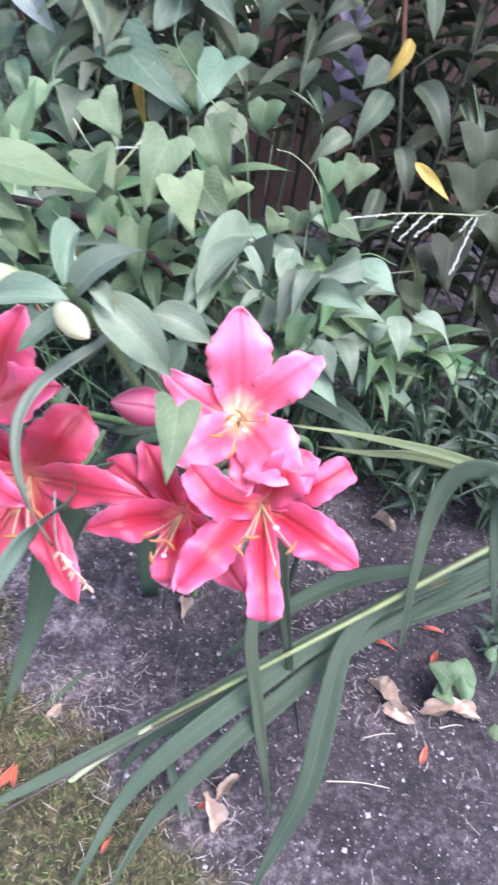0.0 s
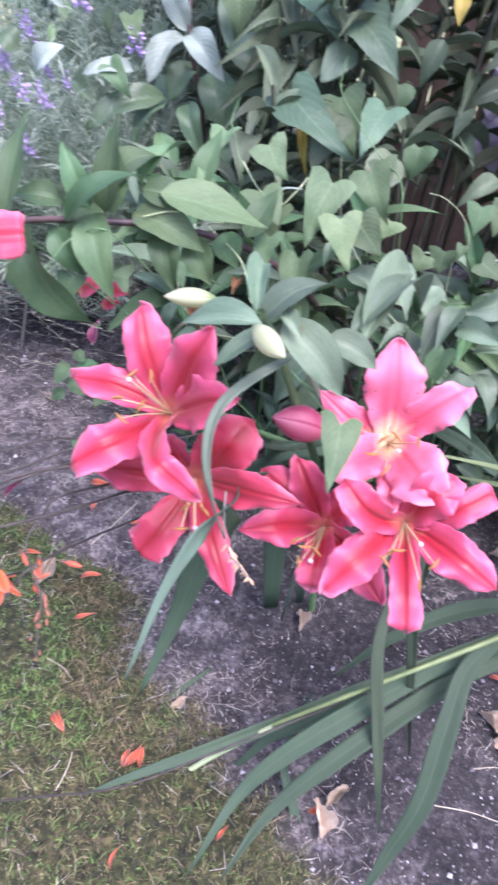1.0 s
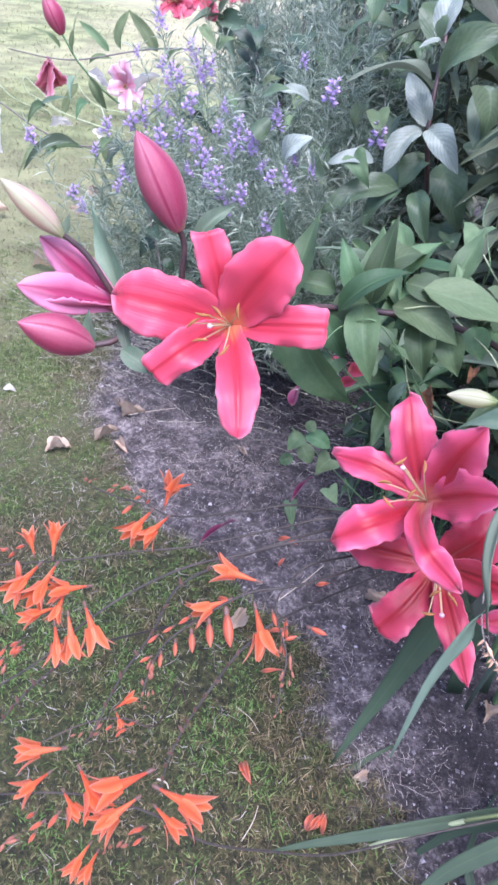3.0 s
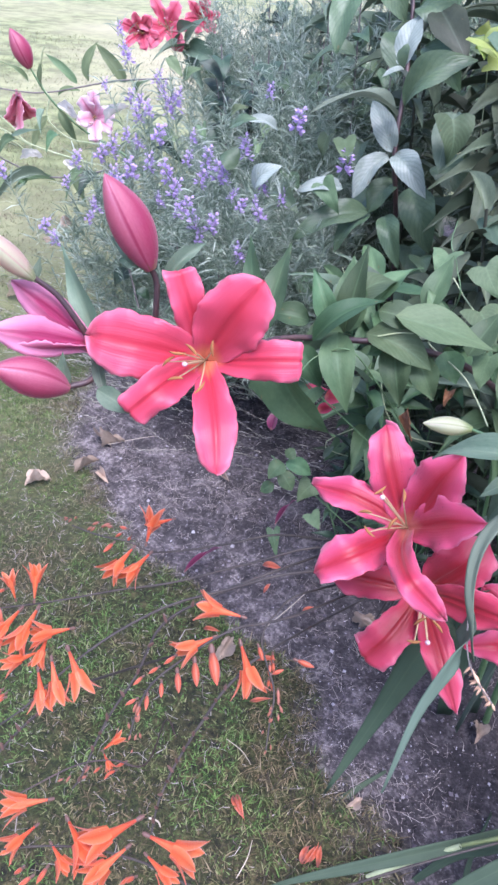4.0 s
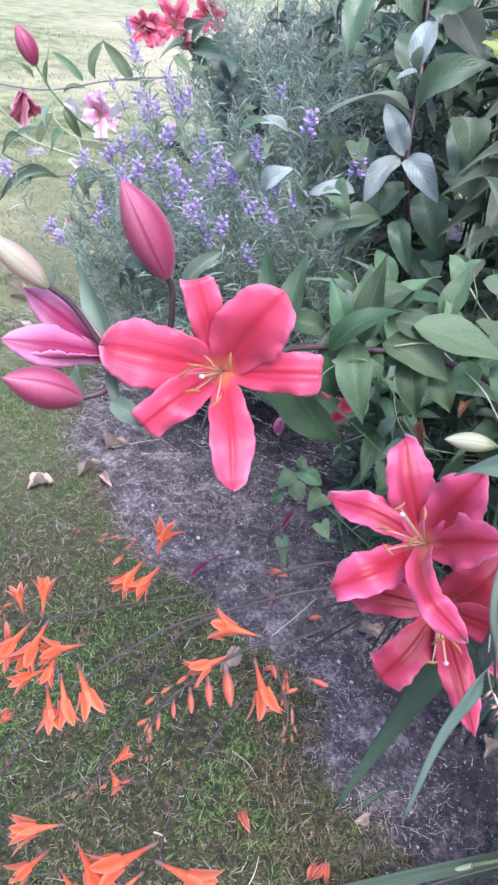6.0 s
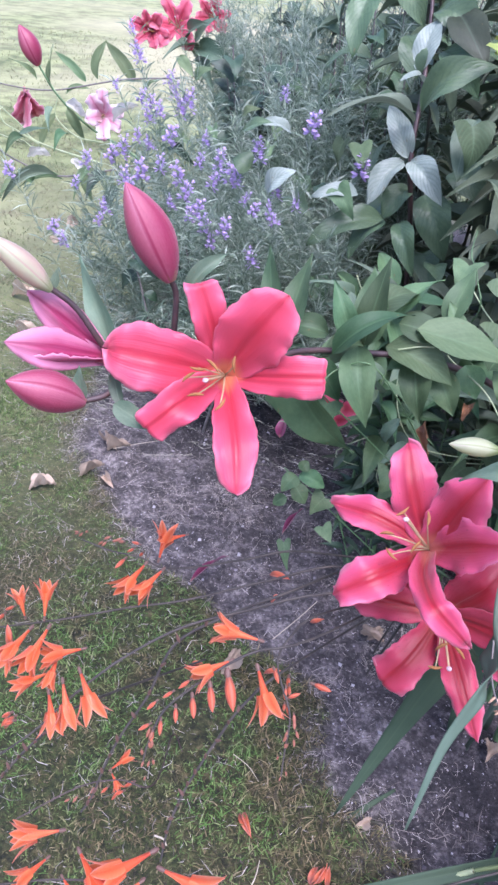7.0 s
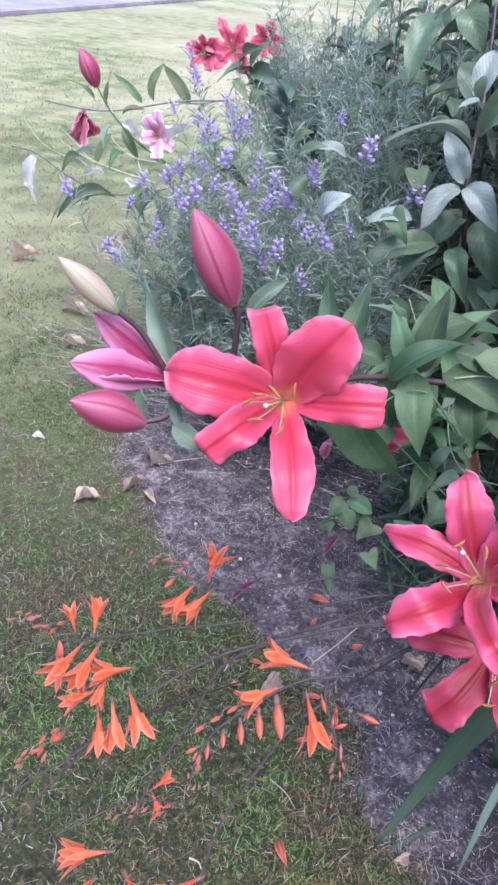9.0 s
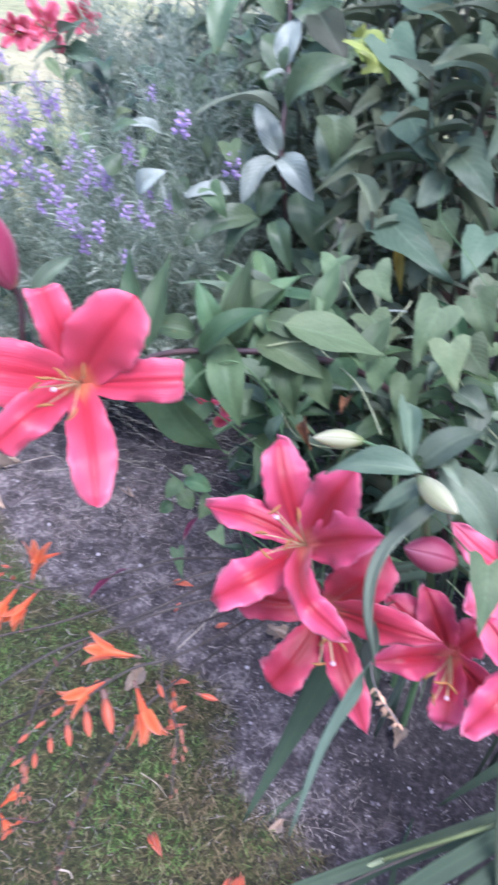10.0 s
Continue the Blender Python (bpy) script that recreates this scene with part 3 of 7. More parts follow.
    bmesh.ops.create_cube(bm, size=1.0, matrix=Matrix.Diagonal((0.118, 0.018, 1.8, 1)))
    bmesh.ops.bevel(bm, geom=bm.edges, offset=0.003, segments=1, affect="EDGES")
    bm.to_mesh(board)
    bm.free()
    for i in range(21):
        part("board", board, FENCE, fence, m=pose(0.11 + i * 0.122, 1.95 + RNG.uniform(-0.004, 0.004), 0.91 + RNG.uniform(-0.01, 0.01), 0, 0, RNG.uniform(-0.6, 0.6)))
    for z in (0.3, 1.5):
        bm = bmesh.new()
        bmesh.ops.create_cube(bm, size=1.0, matrix=Matrix.Translation((1.35, 1.985, z)) @ Matrix.Diagonal((2.6, 0.045, 0.07, 1)))
        bmesh.ops.bevel(bm, geom=bm.edges, offset=0.004, segments=1, affect="EDGES")
        part("rail", bm, FENCE, fence)
    for x in (0.0, 1.33, 2.72):
        bm = bmesh.new()
        bmesh.ops.create_cube(bm, size=1.0, matrix=Matrix.Translation((x, 1.96, 0.94)) @ Matrix.Diagonal((0.09, 0.09, 1.94, 1)))
        bmesh.ops.bevel(bm, geom=bm.edges, offset=0.006, segments=2, affect="EDGES")
        part("post", bm, FENCE, fence)


build_fence()


# ---- leaves ----
def leaf_outline(kind, s):
    if kind == "lance":
        return s ** 0.62 * (1 - s) ** 1.1 / 0.337 * 0.5
    if kind == "blade":
        return s ** 0.5 * (1 - s) ** 1.25 / 0.351 * 0.5
    if kind == "oval":
        return s ** 0.62 * (1 - s) ** 0.82 / 0.374 * 0.5
    if kind == "strap":
        return 0.5 * min(1, 0.55 + s * 2.5) * (1 - max(0, s - 0.6) / 0.4) ** 0.8
    return 0.5 * (1 - s) ** 1.12 * (1 + 0.62 * s)


def unit_leaf(kind, bow=0.1, fold=0.25, twist=0.0, wave=0.02, sway=0.0, ns=12, nw=6, droop=0.0):
    """A leaf one long and one wide along +Y, facing +Z."""
    rows, uvs = [], []
    phase = RNG.uniform(0, 6)
    for i in range(ns + 1):
        s = i / ns
        hw = max(leaf_outline(kind, s), 0.004)
        row, uvr = [], []
        for j in range(nw + 1):
            v = 2 * j / nw - 1
            x = v * hw
            y = s
            if kind == "heart":
                y = s + (1 - s) ** 1.5 * (-0.15 * math.sin(math.pi * min(1, abs(v) * 0.86)) ** 0.9 - 0.02 * abs(v) ** 3)
            z = bow * 4 * s * (1 - s) + fold * abs(x) * 0.45 + wave * math.sin(9 * s + phase + 2 * v) * abs(v)
            z -= 0.12 * s * s * abs(v) * hw + droop * s ** 3
            if kind == "oval":
                z += 0.012 * math.sin(math.pi * (9 * s - 3.5 * abs(v) * hw * 2)) ** 2 * abs(v) * (1 - abs(v)) * 4
            x *= 1 + 0.02 * math.sin(15 * s + phase + 2 * v) + 0.01 * math.sin(41 * s + 2 * phase)
            a = twist * s
            x, z = x * math.cos(a) - (z - bow * 4 * s * (1 - s)) * math.sin(a) * 0.5, z + x * math.sin(a) * 0.5
            row.append(Vector((x + sway * 4 * s * (1 - s), y, z)))
            uvr.append((j / nw, s))
        rows.append(row)
        uvs.append(uvr)
    return grid_mesh(kind + "_leaf", rows, uvs)


def crumpled(me, seed):
    """Creases and curls a dry leaf, with a torn edge."""
    for v in me.vertices:
        x, y, z = v.co
        v.co.z += 0.16 * noise.noise((x * 3, y * 3, seed * 7.1)) + 0.07 * noise.noise((x * 8, y * 8, seed * 3.3)) + 0.8 * max(0.0, abs(x) - 0.28)
        v.co.x *= 0.86 + 0.4 * noise.noise((y * 6, seed * 5.7, x)) - 0.5 * max(0.0, abs(x) - 0.3)
        v.co.y += 0.08 * noise.noise((x * 6, y * 6, seed * 9.2))
    return me


SHAPES = {
    "blade": [unit_leaf("blade", 0.05, 0.4, 0.15), unit_leaf("blade", 0.10, 0.6, -0.25, droop=0.12), unit_leaf("blade", 0.16, 0.5, 0.3, sway=0.04, droop=0.22), unit_leaf("blade", 0.08, 0.8, 0.4, sway=-0.05, droop=0.10)],
    "lance": [unit_leaf("lance", 0.05, 0.3, 0.2), unit_leaf("lance", 0.14, 0.6, -0.4, droop=0.08), unit_leaf("lance", 0.24, 0.45, 0.6, sway=0.05, droop=0.14), unit_leaf("lance", 0.10, 0.8, 0.9, sway=-0.06, droop=0.05)],
    "oval": [unit_leaf("oval", 0.10, 0.35, 0.2, 0.03, 0.03, 30, 10, 0.12), unit_leaf("oval", 0.18, 0.5, -0.5, 0.03, -0.04, 30, 10, 0.2), unit_leaf("oval", 0.12, 0.6, 0.5, 0.04, 0.06, 30, 10, 0.15)],
    "crumple": [crumpled(unit_leaf("oval", 0.16, 1.2, 0.7, 0.06, 0.06, 22, 12), 1), crumpled(unit_leaf("oval", 0.10, 0.9, -0.9, 0.08, -0.06, 22, 12), 2), crumpled(unit_leaf("oval", 0.20, 1.4, 0.5, 0.08, 0.08, 22, 12), 3), crumpled(unit_leaf("lance", 0.08, 1.0, -0.4, 0.05, 0.1, 22, 12), 4)],
    "heart": [unit_leaf("heart", 0.06, 0.25, 0.2, 0.03), unit_leaf("heart", 0.12, 0.45, -0.4, 0.04, droop=0.06), unit_leaf("heart", 0.05, 0.2, 0.5, 0.04, 0.06), unit_leaf("heart", 0.14, 0.65, 0.2, 0.04, -0.06, droop=0.1)],
}
SKIN = {}


def leaf_mesh(shape, k, material):
    key = (shape, k % len(SHAPES[shape]), material.name)
    if key not in SKIN:
        SKIN[key] = SHAPES[shape][key[1]].copy()
        SKIN[key].materials.append(material)
    return SKIN[key]


def leaf(parent, shape, base, tip, width, material, face=(0, -0.45, 1), k=0, label="", name="leaf"):
    return part(name, leaf_mesh(shape, k, material), None, parent, label, m=frame_of(base, tip, face, width))


def strap(parent, points, width, material, face=(0, -0.5, 1), name="leaf", label="", fold=0.3, twist=0.0, n=30, foot=0.6, grow=2.0, taper=0.45):
    """A long strap-shaped leaf along a curve, tapering to a point, slightly keeled."""
    line = catmull(points, n)
    rows, uvs = [], []
    for i, p in enumerate(line):
        s = i / n
        tan = (line[min(i + 1, n)] - line[max(i - 1, 0)]).normalized()
        up = vec(face)
        side = tan.cross(up - tan * up.dot(tan)).normalized()
        side = Matrix.Rotation(twist * s, 3, tan) @ side
        nor = side.cross(tan)
        hw = width * 0.5 * min(1, foot + s * grow) * max(0.01, 1 - max(0, s - taper) / (1 - taper)) ** 0.75
        row = []
        for j in range(7):
            v = j / 3 - 1
            row.append(p + side * (v * hw) + nor * (fold * abs(v) * hw * 0.6 + 0.0007 * math.sin(17 * s + 3 * v)))
        rows.append(row)
        uvs.append([(j / 6, s) for j in range(7)])
    ob = part(name, grid_mesh(name, rows, uvs), material, parent, label)
    solid = ob.modifiers.new("thickness", "SOLIDIFY")
    solid.thickness = 0.0006
    return ob


# ---- lilies ----
def petal(flower, base, axis, tip, width, lift, curl, material, fold=0.12, bow=0.0, blunt=0.62):
    """A petal from its foot to its tip, bulging by lift towards the front; its end rolls back by curl radians.
    fold: how far its two halves rise from the midrib (below 0 they fall away); bow: its sideways swing."""
    base, tip, axis = vec(base), vec(tip), vec(axis).normalized()
    out = (tip - base) * (1 - 0.03 - (0.10 * min(1.0, curl) if curl < 1.5 else 0.05))
    tip = base + out
    size = out.length
    flat = (out - axis * out.dot(axis)).normalized()
    across = axis.cross(flat)
    points = [base, base + out * 0.28 + axis * size * lift * 0.6, base + out * 0.66 + axis * size * lift, tip]
    points = [q + across * size * bow * 4 * (j / 3) * (1 - j / 3) for j, q in enumerate(points)]
    line = catmull(points, 34)
    # the rolled-back end
    tan = (line[-1] - line[-2]).normalized()
    back = tan.cross(axis).normalized()
    reach = size * (0.04 + 0.16 * min(1.0, curl))
    for k in range(12):
        step = Matrix.Rotation(-curl * min(1.0, (k + 0.5) / 7), 3, back) @ tan
        line.append(line[-1] + step * reach / 12)
    lengths = [0.0]
    for p, q in zip(line, line[1:]):
        lengths.append(lengths[-1] + (q - p).length)
    n, wide, rows, uvs = len(line) - 1, 18, [], []
    wavy = 1.25 if material is PETAL_RED else 0.4 if material is BUD_OPEN else 1.8
    phase, tilt = RNG.uniform(0, 6), RNG.uniform(-0.16, 0.16)
    start = 0.5 + 0.2 * min(1.6, curl)
    for i, p in enumerate(line):
        s = lengths[i] / lengths[-1]
        tan = (line[min(i + 1, n)] - line[max(i - 1, 0)]).normalized()
        side = tan.cross(axis - tan * axis.dot(tan) + flat * 0.001).normalized() if i == 0 or s < 0.5 else (side - tan * side.dot(tan)).normalized()
        nor = side.cross(tan)
        grown = min(1.0, s / 0.52)
        shape = 0.46 + 0.54 * grown * grown * (3 - 2 * grown)
        shape *= max(0.0, 1 - (max(0.0, s - start) / (1 - start)) ** 2.1) ** blunt
        hw = width * 0.5 * max(shape, 0.02)
        row = []
        for j in range(wide + 1):
            v = 2 * j / wide - 1
            flank = 1.0 if v > 0 else 2.3
            far = min(1.0, 2.0 * s)
            ruffle = wavy * (0.0022 * math.sin(7.5 * s + phase * flank) + 0.0019 * math.sin(19 * s + 2 * phase * flank)) * abs(v) ** 3 * far
            crimp = 1.6 * (0.00045 * math.sin(44 * s + 3 * phase * flank) + 0.0003 * math.sin(81 * s + phase * flank)) * abs(v) ** 8 * far
            edge = hw * (1 + wavy * (0.035 * math.sin(9 * s + phase * 2 * flank) + 0.022 * math.sin(27 * s + phase * flank) + 0.016 * math.sin(57 * s + 2 * phase * flank)) * abs(v) ** 2)
            trough = fold * abs(v) ** 1.4 * (1 - 0.7 * s) + 0.30 * v * v * (1 - s) ** 3 - 0.26 * v ** 4 * s * s
            rib = -0.0018 * math.exp(-(v / 0.09) ** 2) + 0.0012 * math.exp(-((abs(v) - 0.2) / 0.1) ** 2)
            z = hw * trough + ruffle + crimp + rib * (1 - 0.6 * s) * min(1.0, 5 * s) + tilt * v * hw * s + 0.0004 * math.cos(9 * v + phase) * math.sin(math.pi * s)
            row.append(p + side * (v * edge) + nor * z)
        rows.append(row)
        uvs.append([(j / wide, s) for j in range(wide + 1)])
    ob = part("petal", grid_mesh("petal", rows, uvs), material, flower)
    solid = ob.modifiers.new("thickness", "SOLIDIFY")
    solid.thickness = 0.0009
    return ob


ANTHER_MESH = spindle_mesh("anther", 1.0, 0.13, 2, 0.3, 1.0, 8, 8, bend=0.08)
ANTHER_MESH.materials.append(ANTHER)


def lily_flower(plant, base, front, petals, material, stamens=(), pistil=None, label=""):
    """A flower facing front: its foot is a mesh, its petals, filaments and anthers are parts of it."""
    base, front = vec(base), vec(front)
    axis = (front - base).normalized()
    flower = part("flower", tube_mesh("flower", [base - axis * 0.016, base - axis * 0.006, base + axis * 0.003], 0.0035, 0.0045, 8, 10), material, plant, label)
    for k, (tip, width, lift, curl, *more) in enumerate(petals):
        foot = base + (vec(tip) - base).normalized() * 0.001 - axis * 0.002 * (k % 2)
        petal(flower, foot, axis, tip, width, lift, curl, material, *more)
    for k, tip in enumerate(stamens):
        tip = vec(tip)
        mid = base + (tip - base) * 0.55 + axis * 0.008
        tube("filament", [base, mid, tip], 0.0008, 0.0005, FILAMENT, flower, n=8, sides=5)
        a = k * 2.4
        way = (axis.orthogonal().normalized() * math.cos(a) + axis.cross(axis.orthogonal().normalized()) * math.sin(a) - axis * 0.3).normalized()
        part("anther", ANTHER_MESH, None, flower, m=frame_of(tip - way * 0.007, tip + way * 0.007, axis, 0.014, 0.014))
    if pistil:
        tube("pistil", [base, base + (vec(pistil) - base) * 0.5 + axis * 0.004, pistil], 0.0012, 0.0009, FILAMENT, flower, n=8, sides=6)
        bm = bmesh.new()
        bmesh.ops.create_uvsphere(bm, u_segments=9, v_segments=7, radius=0.0024, matrix=Matrix.Translation(vec(pistil)) @ Matrix.Diagonal((1, 1, 0.8, 1)))
        part("stigma", bm, STIGMA, flower)
    return flower


def auto_flower(plant, base, front, radius, width, material, spread=0.5, label="", turn=0.0, curl=0.9):
    """A flower with six even petals, for those far off."""
    base, axis = vec(base), (vec(front) - vec(base)).normalized()
    a0 = axis.orthogonal().normalized()
    b0 = axis.cross(a0)
    tips = []
    for k in range(6):
        a = turn + k * math.pi / 3 + RNG.uniform(-0.12, 0.12)
        tips.append((base + (a0 * math.cos(a) + b0 * math.sin(a)) * radius * RNG.uniform(0.85, 1.1) + axis * radius * spread, width * (1.15 if k % 2 else 0.85), 0.10, curl))
    stamens = [base + axis * radius * (0.75 + 0.1 * k) + (a0 * math.cos(2.1 * k) + b0 * math.sin(2.1 * k)) * radius * 0.25 for k in range(4)]
    return lily_flower(plant, base, base + axis, tips, material, stamens, base + axis * radius * 0.9, label)


LILY_BUD = spindle_mesh("bud", 1.0, 0.5, 3, 0.018, 0.98, 22, 24, bend=0.05)
BUDS = {}


def lily_bud(plant, base, tip, width, material, face=(0, -0.5, 1), label=""):
    if material.name not in BUDS:
        BUDS[material.name] = LILY_BUD.copy()
        BUDS[material.name].materials.append(material)
    return part("bud", BUDS[material.name], None, plant, label, m=frame_of(base, tip, face, width, width))


# The leaning lily with one open flower, three pink buds and a cream one
lily = thing("lily_plant", (0.06, 1.0, 0.0), "coral red leaning lily with one open flower and buds", "lily", "lilies")
tube("stem", [(0.06, 1.0, -0.01), (0.0, 0.95, 0.18), (-0.08, 0.86, 0.38), (-0.155, 0.755, 0.492), (-0.226, 0.677, 0.543), (-0.294, 0.630, 0.558), (-0.349, 0.566, 0.574), (-0.371, 0.500, 0.577), (-0.398, 0.460, 0.582), (-0.459, 0.413, 0.593)], 0.005, 0.0022, STEM_DARK, lily, "purple-brown stem", n=48)
tube("stem", [(-0.413, 0.456, 0.586), (-0.427, 0.458, 0.613), (-0.430, 0.466, 0.652), (-0.435, 0.464, 0.668)], 0.003, 0.0026, STEM_DARK, lily, "purple-brown flower stalk")
tube("stem", [(-0.456, 0.417, 0.595), (-0.470, 0.405, 0.632), (-0.485, 0.400, 0.656), (-0.500, 0.391, 0.672)], 0.0028, 0.0022, STEM_DARK, lily, "purple-brown flower stalk")
tube("stem", [(-0.456, 0.417, 0.595), (-0.455, 0.392, 0.589), (-0.468, 0.374, 0.588)], 0.0028, 0.0026, STEM_DARK, lily, "purple-brown flower stalk")
tube("stem", [(-0.371, 0.500, 0.577), (-0.387, 0.471, 0.591)], 0.003, 0.003, STEM_DARK, lily)
lily_flower(lily, (-0.377, 0.454, 0.598), (-0.331, 0.365, 0.655), [
    ((-0.452, 0.392, 0.632), 0.052, 0.12, 0.9, 0.36, 0.0, 0.42),
    ((-0.400, 0.446, 0.681), 0.029, 0.10, 2.2, 0.25),
    ((-0.331, 0.455, 0.679), 0.058, 0.10, 0.45, 0.10, 0.03, 0.5),
    ((-0.288, 0.456, 0.620), 0.034, 0.10, 2.4, 0.1),
    ((-0.327, 0.370, 0.553), 0.036, 0.10, 0.35, 0.15, 0.02, 0.42),
    ((-0.410, 0.371, 0.580), 0.032, 0.18, 2.3, 0.3, -0.03)], PETAL_RED,
    [(-0.386, 0.401, 0.621), (-0.379, 0.404, 0.630), (-0.371, 0.411, 0.631), (-0.356, 0.421, 0.631), (-0.359, 0.403, 0.604), (-0.378, 0.397, 0.609)], (-0.372, 0.402, 0.622), "open coral red flower")
lily_bud(lily, (-0.434, 0.464, 0.666), (-0.470, 0.456, 0.741), 0.036, BUD_PINK, label="closed pink bud")
lily_bud(lily, (-0.466, 0.376, 0.587), (-0.506, 0.335, 0.617), 0.033, BUD_PINK, label="closed pink bud")
lily_bud(lily, (-0.499, 0.391, 0.670), (-0.537, 0.372, 0.712), 0.0195, BUD_PALE, label="closed cream bud with a pink flush")
opening = part("opening_bud", tube_mesh("opening_bud", [(-0.459, 0.414, 0.604), (-0.466, 0.405, 0.618)], 0.004, 0.009, 6, 9), BUD_PINK, lily, "bud just opening")
petal(opening, (-0.464, 0.410, 0.613), (-0.2, -0.8, 0.5), (-0.517, 0.354, 0.638), 0.034, 0.10, 0.1, BUD_OPEN, -0.35, 0.0, 0.8)
petal(opening, (-0.465, 0.412, 0.613), (0.3, -0.7, 0.6), (-0.518, 0.388, 0.666), 0.030, 0.05, 0.0, BUD_OPEN, -0.3, 0.0, 0.8)
petal(opening, (-0.462, 0.407, 0.612), (-0.3, -0.6, -0.2), (-0.507, 0.360, 0.623), 0.024, 0.06, 0.0, BUD_OPEN, -0.3, 0.0, 0.8)
for base, tip, width, k in (
        ((-0.462, 0.427, 0.596), (-0.513, 0.451, 0.676), 0.022, 0),
        ((-0.440, 0.472, 0.663), (-0.477, 0.468, 0.687), 0.014, 3),
        ((-0.427, 0.480, 0.652), (-0.404, 0.510, 0.682), 0.014, 1),
        ((-0.457, 0.407, 0.602), (-0.438, 0.388, 0.579), 0.012, 0),
        ((-0.467, 0.376, 0.589), (-0.471, 0.380, 0.618), 0.014, 0),
        ((-0.497, 0.393, 0.671), (-0.498, 0.401, 0.686), 0.008, 0),
        ((-0.446, 0.388, 0.585), (-0.408, 0.387, 0.572), 0.019, 0)):
    leaf(lily, "lance", base, tip, width, GREY_LEAF, (0, -0.8, 0.6), k)
# leaves along its leaning stem
for base, tip, width, k in (
        ((-0.36, 0.556, 0.58), (-0.36, 0.622, 0.654), 0.030, 0),
        ((-0.372, 0.572, 0.577), (-0.41, 0.638, 0.647), 0.024, 0),
        ((-0.306, 0.623, 0.573), (-0.336, 0.631, 0.629), 0.026, 1),
        ((-0.295, 0.633, 0.564), (-0.289, 0.661, 0.653), 0.032, 0),
        ((-0.291, 0.643, 0.561), (-0.307, 0.682, 0.631), 0.040, 0),
        ((-0.318, 0.594, 0.567), (-0.254, 0.631, 0.617), 0.032, 2),
        ((-0.297, 0.614, 0.573), (-0.266, 0.570, 0.508), 0.038, 2),
        ((-0.244, 0.666, 0.548), (-0.221, 0.627, 0.495), 0.036, 1),
        ((-0.223, 0.713, 0.573), (-0.210, 0.757, 0.625), 0.030, 0),
        ((-0.202, 0.715, 0.549), (-0.226, 0.723, 0.596), 0.028, 1),
        ((-0.269, 0.668, 0.582), (-0.207, 0.671, 0.575), 0.034, 0),
        ((-0.330, 0.619, 0.575), (-0.382, 0.605, 0.579), 0.030, 1),
        ((-0.295, 0.633, 0.564), (-0.331, 0.592, 0.548), 0.035, 2),
        ((-0.230, 0.683, 0.557), (-0.269, 0.646, 0.537), 0.032, 0),
        ((-0.218, 0.674, 0.536), (-0.188, 0.654, 0.497), 0.034, 1),
        ((-0.191, 0.708, 0.533), (-0.170, 0.692, 0.503), 0.034, 1),
        ((-0.275, 0.679, 0.582), (-0.238, 0.730, 0.617), 0.030, 3),
        ((-0.166, 0.717, 0.528), (-0.143, 0.759, 0.572), 0.034, 0),
        ((-0.334, 0.597, 0.558), (-0.302, 0.591, 0.515), 0.03, 1)):
    leaf(lily, "lance", base, tip, width, LILY_LEAF, (-0.1, -0.7, 0.8), k)
for base, tip, width, k in (
        ((-0.249, 0.660, 0.583), (-0.140, 0.686, 0.557), 0.050, 0),
        ((-0.275, 0.656, 0.558), (-0.196, 0.652, 0.536), 0.042, 1),
        ((-0.304, 0.660, 0.577), (-0.257, 0.704, 0.610), 0.050, 2)):
    leaf(lily, "lance", base, tip, width, HEART_LEAF, (-0.1, -0.5, 0.9), k)

# The lily with two crimson flowers, one over the other
lily = thing("lily_plant", (-0.02, 0.72, 0.0), "crimson lily, two open flowers one above the other", "lily", "lilies")
tube("stem", [(-0.02, 0.72, -0.01), (-0.04, 0.68, 0.25), (-0.129, 0.543, 0.412), (-0.167, 0.508, 0.462)], 0.005, 0.0035, STEM_GREEN, lily, n=24)
tube("stem", [(-0.105, 0.546, 0.387), (-0.112, 0.496, 0.391), (-0.124, 0.474, 0.396)], 0.0035, 0.003, STEM_GREEN, lily)
lily_flower(lily, (-0.175, 0.468, 0.469), (-0.188, 0.376, 0.570), [
    ((-0.219, 0.510, 0.544), 0.042, 0.10, 0.5, -0.25, 0.03, 0.55),
    ((-0.270, 0.475, 0.483), 0.031, 0.12, 0.5, 0.2, -0.05, 0.9),
    ((-0.240, 0.389, 0.458), 0.038, 0.16, 0.9, -0.15, 0.04, 0.5),
    ((-0.131, 0.363, 0.477), 0.025, 0.34, 0.8, 0.5, -0.12),
    ((-0.115, 0.439, 0.523), 0.046, 0.12, 0.2, 0.1, 0.0, 1.1),
    ((-0.146, 0.475, 0.559), 0.052, 0.10, 0.1, 0.1, 0.0, 1.1)], PETAL_DEEP,
    [(-0.205, 0.449, 0.518), (-0.212, 0.434, 0.501), (-0.203, 0.421, 0.493), (-0.184, 0.434, 0.531), (-0.186, 0.418, 0.511)], (-0.200, 0.430, 0.526), "open crimson flower")
